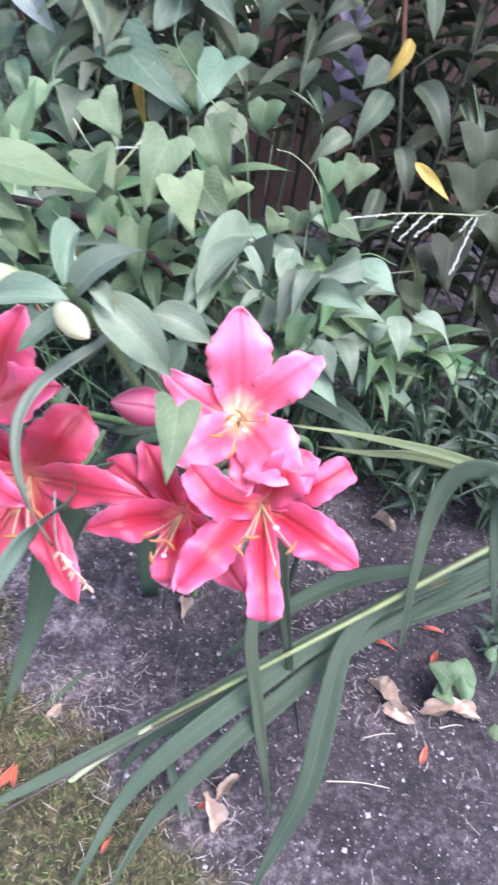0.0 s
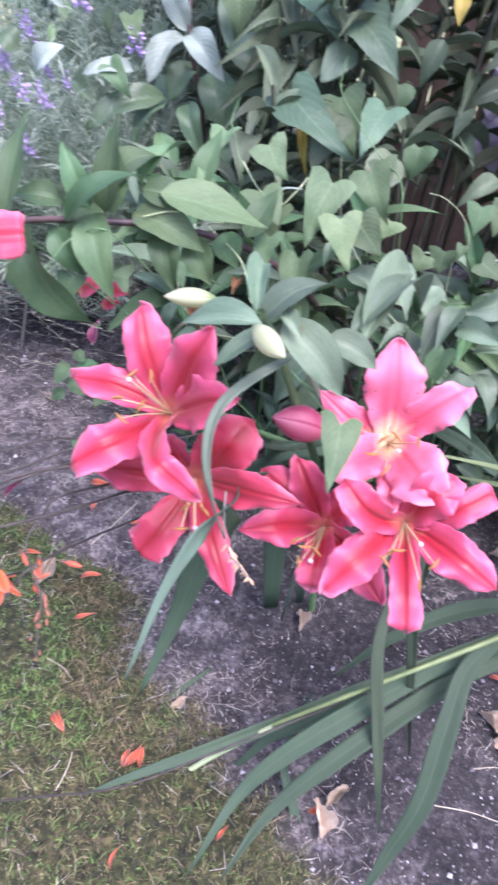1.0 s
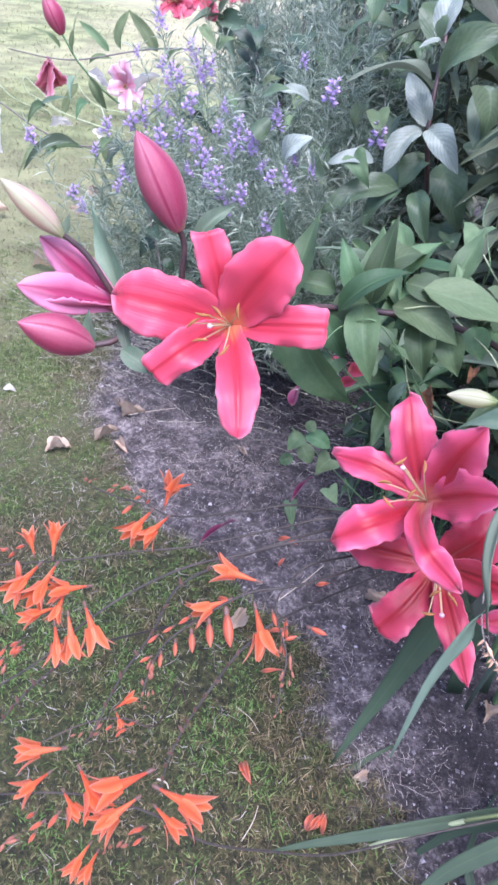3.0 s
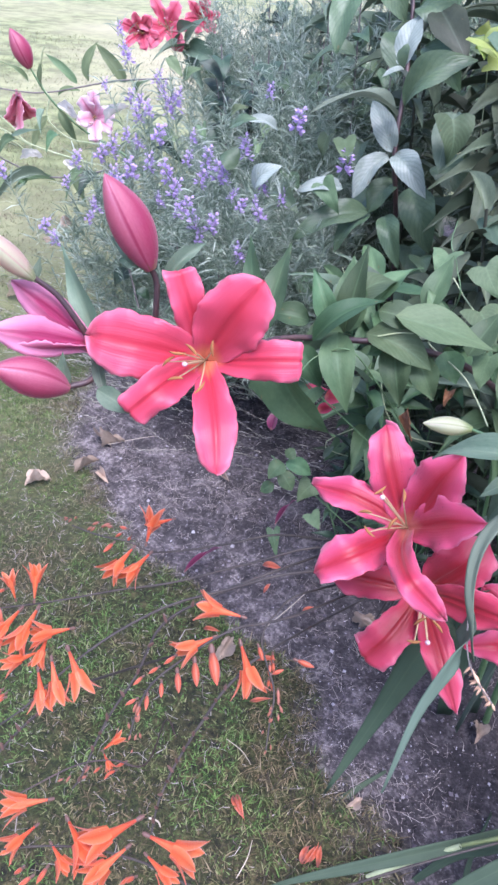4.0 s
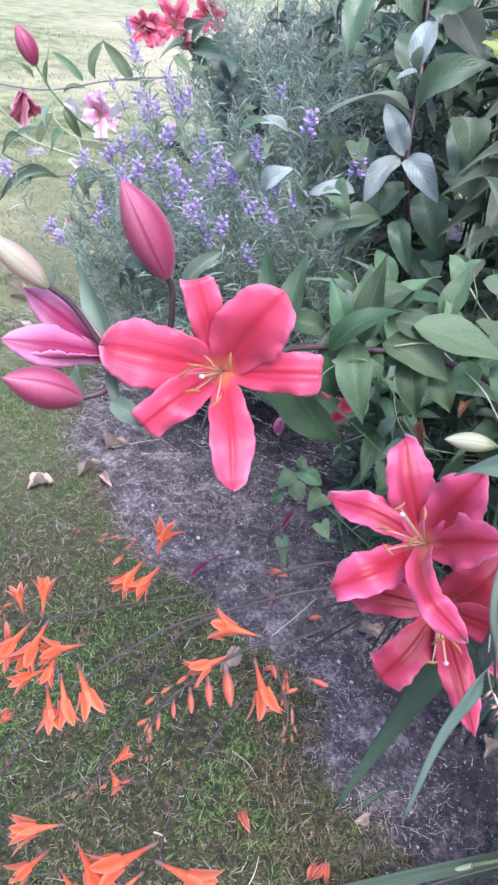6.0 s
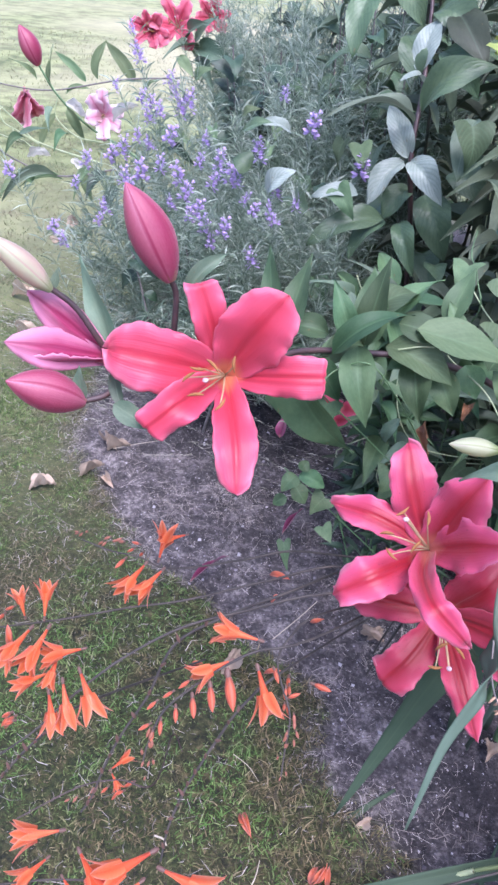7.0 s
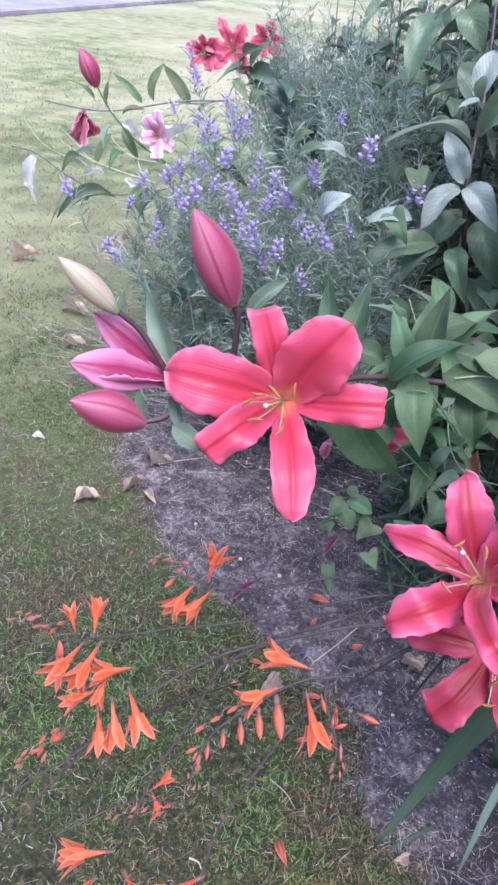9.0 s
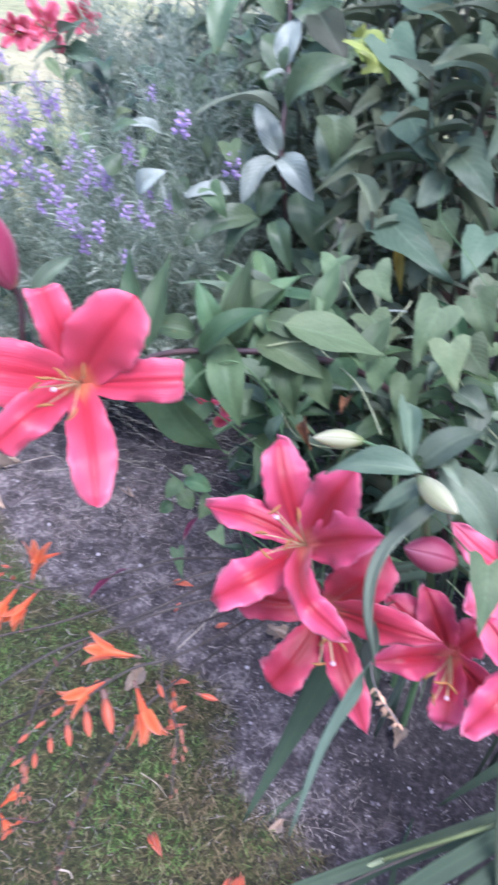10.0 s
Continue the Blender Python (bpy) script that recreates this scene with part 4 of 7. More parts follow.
# lower flower: the upper one's shade is painted into its petals
lily_flower(lily, (-0.147, 0.456, 0.409), (-0.129, 0.350, 0.479), [
    ((-0.244, 0.449, 0.406), 0.038, 0.10, 0.2, 0.2, 0.0, 0.9),
    ((-0.180, 0.389, 0.365), 0.038, 0.12, 1.6, -0.1, 0.03),
    ((-0.092, 0.374, 0.363), 0.030, 0.10, 0.3, 0.25, 0.0, 0.8),
    ((-0.050, 0.417, 0.445), 0.033, 0.12, 0.2, 0.15, 0.03, 1.0),
    ((-0.102, 0.466, 0.481), 0.050, 0.18, 0.8, -0.1),
    ((-0.198, 0.489, 0.422), 0.032, 0.08, 0.0, 0.1, 0.0, 0.9)], PETAL_SHADED,
    [(-0.142, 0.405, 0.423), (-0.142, 0.393, 0.411), (-0.127, 0.407, 0.422)], (-0.131, 0.395, 0.412), "open crimson flower")

# The lily with rose pink flowers in the middle of the bed
lily = thing("lily_plant", (0.14, 0.78, 0.0), "rose pink lily with three open flowers and a bud", "lily", "lilies")
tube("stem", [(0.14, 0.78, -0.01), (0.12, 0.72, 0.25), (0.023, 0.555, 0.377), (0.011, 0.517, 0.409)], 0.0055, 0.004, STEM_GREEN, lily, n=24)
tube("stem", [(0.019, 0.540, 0.390), (0.020, 0.527, 0.436)], 0.0032, 0.003, STEM_GREEN, lily)
tube("stem", [(0.020, 0.536, 0.386), (0.044, 0.470, 0.392)], 0.0032, 0.003, STEM_GREEN, lily)
tube("stem", [(0.017, 0.536, 0.386), (-0.018, 0.507, 0.370)], 0.0032, 0.003, STEM_GREEN, lily)
tube("stem", [(0.017, 0.540, 0.390), (-0.023, 0.531, 0.425), (-0.047, 0.513, 0.452)], 0.003, 0.003, STEM_GREEN, lily)
lily_flower(lily, (0.019, 0.513, 0.451), (0.016, 0.407, 0.526), [
    ((0.006, 0.537, 0.543), 0.054, 0.12, 0.2, 0.05, 0.0, 0.75),
    ((0.072, 0.519, 0.523), 0.035, 0.12, 0.9, 0.15, 0.03, 0.8),
    ((-0.052, 0.521, 0.487), 0.030, 0.10, 0.2, 0.2, 0.05, 1.0),
    ((-0.026, 0.453, 0.455), 0.042, 0.14, 0.8, 0.1, 0.0, 0.6),
    ((0.055, 0.442, 0.465), 0.052, 0.16, 1.0, 0.1, 0.03, 0.5),
    ((0.030, 0.448, 0.432), 0.026, 0.10, 0.3, 0.1)], PETAL_PINK,
    [(0.008, 0.464, 0.492), (0.001, 0.452, 0.486), (0.017, 0.463, 0.499), (0.037, 0.466, 0.496), (0.013, 0.437, 0.485)], (0.020, 0.448, 0.497), "open rose pink flower with a yellow throat")
lily_flower(lily, (0.045, 0.455, 0.413), (0.035, 0.353, 0.488), [
    ((-0.018, 0.439, 0.458), 0.032, 0.22, 0.9, 0.4, 0.10, 0.7),
    ((0.074, 0.461, 0.473), 0.040, 0.26, 0.7, 0.25, 0.03),
    ((0.114, 0.460, 0.468), 0.027, 0.18, 1.2, 0.2, -0.03),
    ((0.124, 0.404, 0.411), 0.037, 0.14, 0.5, 0.25, 0.04, 0.7),
    ((0.056, 0.358, 0.387), 0.0265, 0.12, 1.8, 0.3),
    ((-0.013, 0.382, 0.389), 0.036, 0.16, 0.5, 0.25, -0.04, 0.65)], PETAL_DEEP,
    [(0.031, 0.399, 0.428), (0.037, 0.400, 0.436), (0.027, 0.391, 0.428), (0.059, 0.379, 0.422), (0.068, 0.401, 0.428)], (0.055, 0.412, 0.435), "open crimson pink flower")
lily_flower(lily, (-0.021, 0.478, 0.362), (-0.023, 0.385, 0.436), [
    ((-0.096, 0.433, 0.381), 0.036, 0.14, 0.3, 0.2, -0.05, 0.9),
    ((-0.091, 0.495, 0.402), 0.042, 0.10, 0.6, 0.15),
    ((-0.023, 0.410, 0.354), 0.032, 0.14, 1.6, 0.35),
    ((0.041, 0.416, 0.347), 0.036, 0.10, 0.3, 0.2, 0.05),
    ((0.004, 0.496, 0.401), 0.038, 0.10, 0.2),
    ((-0.059, 0.498, 0.422), 0.034, 0.14, 0.5)], PETAL_DEEP,
    [(-0.046, 0.427, 0.388), (-0.036, 0.423, 0.390), (-0.026, 0.424, 0.384), (-0.038, 0.414, 0.376)], (-0.029, 0.414, 0.382), "open crimson flower turned down")
lily_bud(lily, (-0.039, 0.512, 0.450), (-0.089, 0.498, 0.465), 0.034, BUD_PINK, label="closed crimson pink bud")

# The lily tuft with two cream buds
lily = thing("lily_plant", (0.0, 0.66, 0.0), "leafy lily shoot carrying two closed cream buds", "lily", "lilies")
tube("stem", [(0.0, 0.66, -0.01), (-0.02, 0.62, 0.25), (-0.087, 0.483, 0.536), (-0.103, 0.446, 0.591), (-0.104, 0.440, 0.603)], 0.005, 0.003, STEM_GREEN, lily, n=24)
lily_bud(lily, (-0.103, 0.413, 0.606), (-0.077, 0.377, 0.610), 0.0165, BUD_CREAM, label="closed cream bud")
lily_bud(lily, (-0.145, 0.480, 0.582), (-0.185, 0.470, 0.582), 0.0155, BUD_CREAM, label="closed cream bud")
tube("stem", [(-0.104, 0.439, 0.600), (-0.126, 0.464, 0.588), (-0.147, 0.480, 0.582)], 0.0018, 0.0016, STEM_GREEN, lily)
for base, tip, width, k in (
        ((-0.100, 0.428, 0.600), (-0.172, 0.443, 0.572), 0.032, 1),
        ((-0.103, 0.441, 0.594), (-0.058, 0.472, 0.623), 0.034, 2),
        ((-0.108, 0.447, 0.594), (-0.118, 0.538, 0.597), 0.022, 1),
        ((-0.088, 0.440, 0.598), (-0.033, 0.425, 0.554), 0.040, 1),
        ((-0.056, 0.472, 0.572), (-0.010, 0.472, 0.554), 0.032, 1),
        ((-0.096, 0.418, 0.602), (-0.129, 0.405, 0.572), 0.018, 0),
        ((-0.087, 0.443, 0.604), (-0.071, 0.419, 0.601), 0.016, 1),
        ((-0.039, 0.517, 0.549), (0.031, 0.645, 0.542), 0.038, 2),
        ((-0.026, 0.515, 0.547), (0.013, 0.674, 0.552), 0.038, 1),
        ((-0.063, 0.605, 0.463), (-0.101, 0.603, 0.396), 0.045, 1),
        ((-0.039, 0.604, 0.462), (-0.074, 0.599, 0.387), 0.045, 0)):
    leaf(lily, "lance", base, tip, width * 0.82, GREY_LEAF, (-0.1, -0.5, 0.9), k)

# A lily at the far end of the bed: a dark bud, a drooping flower and a striped one
lily = thing("lily_plant", (-0.95, 1.75, 0.0), "leggy lily with a dark pink bud and a striped flower", "lily", "lilies")
tube("stem", [(-0.95, 1.75, -0.01), (-1.05, 1.75, 0.2), (-1.199, 1.796, 0.345), (-1.359, 1.782, 0.419), (-1.437, 1.749, 0.496), (-1.480, 1.734, 0.567)], 0.0045, 0.0025, STEM_GREEN, lily, n=30)
tube("stem", [(-1.110, 1.839, 0.571), (-1.266, 1.810, 0.550), (-1.432, 1.756, 0.510), (-1.506, 1.703, 0.510), (-1.588, 1.641, 0.527)], 0.0024, 0.0016, STEM_GREY, lily, n=30)
tube("stem", [(-1.199, 1.796, 0.345), (-1.328, 1.591, 0.335), (-1.427, 1.531, 0.373), (-1.503, 1.487, 0.431), (-1.550, 1.450, 0.447)], 0.0026, 0.0016, STEM_GREY, lily, n=30)
tube("stem", [(-1.269, 1.697, 0.353), (-1.413, 1.615, 0.402), (-1.452, 1.598, 0.442), (-1.495, 1.576, 0.487)], 0.003, 0.0015, VINE, lily, n=20)
lily_bud(lily, (-1.480, 1.734, 0.565), (-1.520, 1.719, 0.657), 0.052, BUD_PINK, label="closed dark pink bud")
lily_flower(lily, (-1.519, 1.715, 0.497), (-1.421, 1.596, 0.361), [
    ((-1.519, 1.650, 0.444), 0.05, 0.2, 0.0), ((-1.467, 1.645, 0.423), 0.06, 0.2, 0.0), ((-1.454, 1.704, 0.461), 0.06, 0.2, 0.0), ((-1.544, 1.713, 0.415), 0.05, 0.2, 0.0), ((-1.506, 1.747, 0.431), 0.05, 0.2, 0.0)],
    PETAL_DULL, label="drooping half-closed dark pink flower")
lily_flower(lily, (-1.358, 1.848, 0.439), (-1.200, 1.548, 0.529), [
    ((-1.339, 1.818, 0.516), 0.035, 0.15, 1.5), ((-1.366, 1.797, 0.497), 0.04, 0.15, 1.5), ((-1.288, 1.837, 0.467), 0.04, 0.15, 1.5), ((-1.291, 1.825, 0.423), 0.035, 0.15, 1.5), ((-1.316, 1.779, 0.397), 0.04, 0.15, 1.5), ((-1.353, 1.769, 0.448), 0.04, 0.15, 1.5)],
    PETAL_STRIPE, [(-1.291, 1.740, 0.466), (-1.298, 1.733, 0.452)], label="open white-edged pink flower")
for base, tip, width, k in (
        ((-1.483, 1.725, 0.532), (-1.542, 1.690, 0.582), 0.03, 1), ((-1.457, 1.740, 0.520), (-1.452, 1.761, 0.604), 0.03, 0),
        ((-1.376, 1.798, 0.532), (-1.447, 1.764, 0.602), 0.04, 0), ((-1.350, 1.816, 0.540), (-1.335, 1.842, 0.636), 0.045, 1),
        ((-1.263, 1.867, 0.539), (-1.337, 1.840, 0.634), 0.06, 0), ((-1.418, 1.763, 0.501), (-1.368, 1.800, 0.518), 0.03, 1),
        ((-1.399, 1.538, 0.333), (-1.459, 1.463, 0.267), 0.06, 1), ((-1.327, 1.589, 0.328), (-1.420, 1.514, 0.312), 0.04, 1),
        ((-1.308, 1.672, 0.351), (-1.281, 1.654, 0.252), 0.06, 1), ((-1.265, 1.690, 0.325), (-1.222, 1.694, 0.262), 0.06, 1),
        ((-1.440, 1.736, 0.451), (-1.470, 1.690, 0.364), 0.05, 0), ((-1.416, 1.757, 0.466), (-1.368, 1.766, 0.383), 0.05, 1)):
    leaf(lily, "lance", base, tip, width * 0.6, FAR_LEAF, (0, -0.6, 0.8), k)
for base, tip, width in (((-1.282, 1.778, 0.452), (-1.224, 1.820, 0.487), 0.03), ((-1.389, 1.719, 0.490), (-1.346, 1.740, 0.458), 0.045), ((-1.434, 1.590, 0.371), (-1.386, 1.625, 0.369), 0.045), ((-1.342, 1.654, 0.363), (-1.309, 1.667, 0.340), 0.04)):
    leaf(lily, "crumple", base, tip, width * 0.7, PAPER_LEAF, (0.2, -0.7, 0.6), RNG.randrange(4), "withered whitish leaf")

for points in ([(-1.443, 1.592, 0.399), (-1.480, 1.510, 0.443), (-1.520, 1.490, 0.491), (-1.532, 1.487, 0.520), (-1.528, 1.495, 0.539)], [(-1.413, 1.614, 0.399), (-1.456, 1.591, 0.428), (-1.485, 1.574, 0.447), (-1.495, 1.572, 0.473), (-1.489, 1.580, 0.486)],
               [(-1.437, 1.749, 0.496), (-1.456, 1.744, 0.533), (-1.456, 1.755, 0.588), (-1.450, 1.764, 0.617)], [(-1.410, 1.607, 0.368), (-1.437, 1.597, 0.399), (-1.447, 1.569, 0.419), (-1.458, 1.567, 0.443)], [(-1.274, 1.711, 0.406), (-1.362, 1.715, 0.408), (-1.439, 1.735, 0.444), (-1.437, 1.749, 0.493)]):
    tube("tendril", points, 0.0022, 0.0016, VINE, lily, "thin pale tendril", n=18, sides=6)
for base, tip, width in (((-1.252, 1.490, 0.268), (-1.227, 1.501, 0.255), 0.04), ((-1.236, 1.424, 0.241), (-1.237, 1.414, 0.222), 0.04)):
    leaf(lily, "crumple", base, tip, width, DRY_LEAF, (0, -1, 0.3), 0, "papery pinkish withered flower")

leaf(lily, "crumple", (-1.499, 1.476, 0.429), (-1.483, 1.452, 0.322), 0.042, PAPER_LEAF, (0.3, -1, 0.3), 3, "papery withered leaf hanging down")

for base, tip, width, material in (
        ((-1.272, 1.486, 0.370), (-1.362, 1.375, 0.333), 0.021, GREY_LEAF),
        ((-1.405, 1.550, 0.426), (-1.417, 1.478, 0.407), 0.023, LILY_LEAF),
        ((-1.427, 1.545, 0.430), (-1.329, 1.552, 0.463), 0.020, GREY_LEAF),
        ((-1.130, 1.493, 0.401), (-1.140, 1.405, 0.359), 0.041, WEED_SHADED),
        ((-1.075, 1.439, 0.392), (-1.060, 1.364, 0.357), 0.032, WEED_SHADED),
        ((-1.176, 1.502, 0.399), (-1.179, 1.411, 0.351), 0.031, LILY_LEAF),
        ((-1.341, 1.482, 0.345), (-1.362, 1.449, 0.379), 0.029, LILY_LEAF),
        ((-1.393, 1.664, 0.485), (-1.363, 1.590, 0.444), 0.024, GREY_LEAF),
        ((-1.307, 1.596, 0.443), (-1.306, 1.529, 0.423), 0.022, LILY_LEAF)):
    leaf(lily, "lance", base, tip, width, material, (0.1, -0.7, 0.8), RNG.randrange(4))

# A lily farther back with red flowers
lily = thing("lily_plant", (-0.75, 2.35, 0.0), "tall red lily in flower at the back of the bed", "lily", "lilies")
tube("stem", [(-0.75, 2.35, -0.01), (-0.78, 2.3, 0.3), (-1.204, 2.185, 0.566), (-1.244, 2.176, 0.638)], 0.006, 0.004, STEM_GREEN, lily, n=20)
auto_flower(lily, (-1.266, 2.134, 0.653), (-1.215, 1.977, 0.736), 0.080, 0.040, PETAL_FAR, 0.5, "open red flower", 0.3)
auto_flower(lily, (-1.334, 2.098, 0.640), (-1.302, 1.980, 0.659), 0.054, 0.030, PETAL_FAR, 0.8, "open red flower", 0.1)
auto_flower(lily, (-1.195, 2.204, 0.680), (-1.101, 2.085, 0.724), 0.054, 0.030, PETAL_FAR, 0.8, "open red flower", 0.6)
for base, tip, width, k in (
        ((-1.212, 2.133, 0.616), (-1.113, 2.077, 0.702), 0.07, 0), ((-1.203, 2.135, 0.602), (-1.051, 2.088, 0.581), 0.08, 1), ((-1.221, 2.130, 0.629), (-1.147, 2.060, 0.685), 0.06, 1),
        ((-1.203, 2.135, 0.602), (-1.246, 2.000, 0.593), 0.06, 1), ((-1.186, 2.141, 0.588), (-1.110, 2.052, 0.517), 0.07, 1)):
    leaf(lily, "lance", base, tip, width * 0.7, GREY_LEAF, (0, -0.8, 0.6), k)

# ---- strap leaves across the soil ----
clump = thing("strap_leaf_clump", (0.62, 0.72, 0.0), "arching green strap leaves sprawling over bare soil", "leaves", "strap leaf clumps")
for points, width in (
        ([(0.64, 0.74, 0.0), (0.52, 0.73, 0.25), (0.326, 0.561, 0.281), (0.217, 0.516, 0.234), (0.068, 0.448, 0.161), (-0.030, 0.416, 0.079), (-0.104, 0.379, 0.050), (-0.174, 0.341, 0.030), (-0.219, 0.314, 0.020)], 0.019),
        ([(0.62, 0.72, 0.0), (0.50, 0.70, 0.25), (0.314, 0.541, 0.285), (0.207, 0.503, 0.233), (0.137, 0.470, 0.197), (0.060, 0.419, 0.155), (-0.009, 0.372, 0.108), (-0.049, 0.334, 0.067), (-0.083, 0.260, 0.032)], 0.027),
        ([(0.60, 0.72, 0.0), (0.50, 0.68, 0.22), (0.313, 0.537, 0.267), (0.231, 0.504, 0.217), (0.161, 0.468, 0.183), (0.102, 0.423, 0.152), (0.042, 0.374, 0.115), (-0.010, 0.328, 0.069), (-0.048, 0.262, 0.035)], 0.0275),
        ([(0.60, 0.70, 0.0), (0.48, 0.66, 0.24), (0.264, 0.519, 0.275), (0.197, 0.492, 0.247), (0.161, 0.459, 0.220), (0.147, 0.405, 0.184), (0.136, 0.349, 0.133), (0.115, 0.311, 0.088), (0.092, 0.270, 0.051)], 0.030),
        ([(0.64, 0.76, 0.0), (0.54, 0.78, 0.22), (0.343, 0.576, 0.245), (0.229, 0.567, 0.212), (0.165, 0.559, 0.186), (0.098, 0.530, 0.151), (0.034, 0.498, 0.077)], 0.026),
        ([(0.62, 0.74, 0.0), (0.54, 0.72, 0.18), (0.324, 0.554, 0.230), (0.262, 0.527, 0.207), (0.204, 0.513, 0.176), (0.148, 0.483, 0.130), (0.103, 0.468, 0.090)], 0.024),
        ([(0.62, 0.72, 0.0), (0.50, 0.64, 0.18), (0.193, 0.503, 0.166), (0.076, 0.467, 0.098), (0.010, 0.442, 0.058), (-0.029, 0.425, 0.028), (-0.088, 0.377, -0.052)], 0.020)):
    strap(clump, points, width, STRAP_LEAF, foot=0.10, grow=1.1, taper=0.66, fold=RNG.uniform(0.2, 0.6), twist=RNG.uniform(-0.35, 0.35), n=40)
for points, width, face in (
        ([(0.66, 0.62, 0.0), (0.60, 0.56, 0.35), (0.287, 0.489, 0.432), (0.245, 0.515, 0.432), (0.220, 0.521, 0.409), (0.211, 0.510, 0.364), (0.211, 0.485, 0.300), (0.225, 0.461, 0.186)], 0.029, (0, -0.8, 0.5)),
        ([(0.66, 0.62, 0.0), (0.60, 0.54, 0.3), (0.288, 0.482, 0.425), (0.262, 0.501, 0.412), (0.272, 0.477, 0.350), (0.293, 0.449, 0.284)], 0.022, (0, -0.8, 0.5)),
        ([(0.10, 0.60, 0.0), (0.09, 0.55, 0.30), (0.059, 0.450, 0.262), (0.079, 0.407, 0.168), (0.098, 0.380, 0.091), (0.118, 0.358, 0.014)], 0.021, (0.2, -0.9, 0.3)),
        ([(0.12, 0.62, 0.0), (0.11, 0.56, 0.32), (0.077, 0.481, 0.339), (0.101, 0.446, 0.217), (0.148, 0.455, 0.022)], 0.020, (-0.2, -0.9, 0.3)),
        ([(0.02, 0.52, 0.0), (-0.004, 0.420, 0.015), (0.020, 0.368, -0.007), (0.039, 0.330, -0.029), (0.065, 0.291, -0.060)], 0.019, (0.2, -0.8, 0.5)),
        ([(-0.12, 0.52, 0.0), (-0.167, 0.457, -0.008), (-0.146, 0.440, -0.019), (-0.124, 0.422, -0.053)], 0.022, (0.2, -0.8, 0.5)),
        ([(0.70, 0.55, 0.0), (0.62, 0.54, 0.3), (0.290, 0.475, 0.451), (0.259, 0.503, 0.436), (0.214, 0.553, 0.410), (0.148, 0.599, 0.381), (0.068, 0.620, 0.364)], 0.018, (0, -0.6, 0.9)),
        ([(0.70, 0.57, 0.0), (0.62, 0.55, 0.28), (0.299, 0.484, 0.436), (0.260, 0.521, 0.416), (0.203, 0.575, 0.383), (0.153, 0.598, 0.359), (0.109, 0.619, 0.340)], 0.017, (0, -0.6, 0.9)),
        ([(0.10, 0.85, 0.0), (0.06, 0.8, 0.25), (-0.070, 0.589, 0.359), (-0.122, 0.616, 0.339), (-0.186, 0.649, 0.303)], 0.020, (0, -0.6, 0.9)),
        ([(0.10, 0.85, 0.0), (0.06, 0.78, 0.22), (-0.064, 0.587, 0.355), (-0.105, 0.593, 0.310), (-0.163, 0.620, 0.237)], 0.030, (0, -0.6, 0.9)),
        ([(0.10, 0.85, 0.0), (0.12, 0.86, 0.2), (0.161, 0.785, 0.251), (0.075, 0.754, 0.308), (0.031, 0.745, 0.325)], 0.028, (0, -0.6, 0.9)),
        ([(0.10, 0.85, 0.0), (0.14, 0.9, 0.2), (0.211, 0.805, 0.211), (0.146, 0.803, 0.253), (0.101, 0.786, 0.288)], 0.032, (0, -0.6, 0.9))):
    strap(clump, points, width * 0.85, STRAP_YELLOW if width in (0.018, 0.017) else STRAP_LEAF, face, foot=0.25, grow=1.1, fold=RNG.uniform(0.15, 0.5))
tube("stem", [(0.62, 0.72, 0.0), (0.5, 0.70, 0.26), (0.289, 0.528, 0.311), (0.171, 0.474, 0.249), (0.065, 0.427, 0.192), (-0.026, 0.410, 0.096)], 0.0042, 0.0022, plain_material("stalk_yellow_green", (0.10, 0.135, 0.05), (0.19, 0.225, 0.09), 40, 0.5), clump, "pale yellow-green flower stalk", n=40)
tube("stem", [(-0.026, 0.415, 0.084), (-0.097, 0.391, 0.007), (-0.141, 0.357, -0.021), (-0.186, 0.317, -0.036)], 0.003, 0.0045, VINE, clump, "pale broken stalk")

clump = thing("strap_leaf_clump", (-0.05, 0.62, 0.0), "few narrow strap leaves bending down under lilies", "leaves", "strap leaf clumps")
for points, width, face in (
        ([(-0.02, 0.66, 0.0), (-0.04, 0.60, 0.28), (-0.095, 0.478, 0.403), (-0.105, 0.419, 0.429), (-0.107, 0.363, 0.467), (-0.115, 0.323, 0.480), (-0.129, 0.292, 0.452), (-0.139, 0.244, 0.418)], 0.024, (0.3, -0.9, 0.3)),
        ([(-0.06, 0.64, 0.0), (-0.08, 0.62, 0.25), (-0.111, 0.480, 0.375), (-0.132, 0.452, 0.322), (-0.153, 0.445, 0.215), (-0.186, 0.408, 0.087)], 0.052, (0.3, -0.9, 0.3)),
        ([(-0.04, 0.62, 0.0), (-0.03, 0.58, 0.35), (-0.067, 0.486, 0.539), (-0.085, 0.440, 0.562), (-0.109, 0.400, 0.560), (-0.119, 0.375, 0.548), (-0.118, 0.356, 0.525), (-0.109, 0.345, 0.499), (-0.098, 0.349, 0.460)], 0.0165, (-0.6, -0.5, 0.7))):
    strap(clump, points, width * 0.85, STRAP_PALE if width < 0.017 else STRAP_MID if width < 0.03 else STRAP_LEAF, face, foot=0.5, fold=RNG.uniform(0.15, 0.5))
tube("stem", [(-0.108, 0.395, 0.463), (-0.103, 0.373, 0.448), (-0.094, 0.356, 0.439), (-0.074, 0.347, 0.423)], 0.0008, 0.0005, STEM_GREY, clump)
SEED = spindle_mesh("seed", 1.0, 0.28, 3, 0.1, 0.9, 6, 6)
SEED.materials.append(plain_material("seed_husk_buff", (0.44, 0.24, 0.14), (0.60, 0.40, 0.26), 80, 0.7))
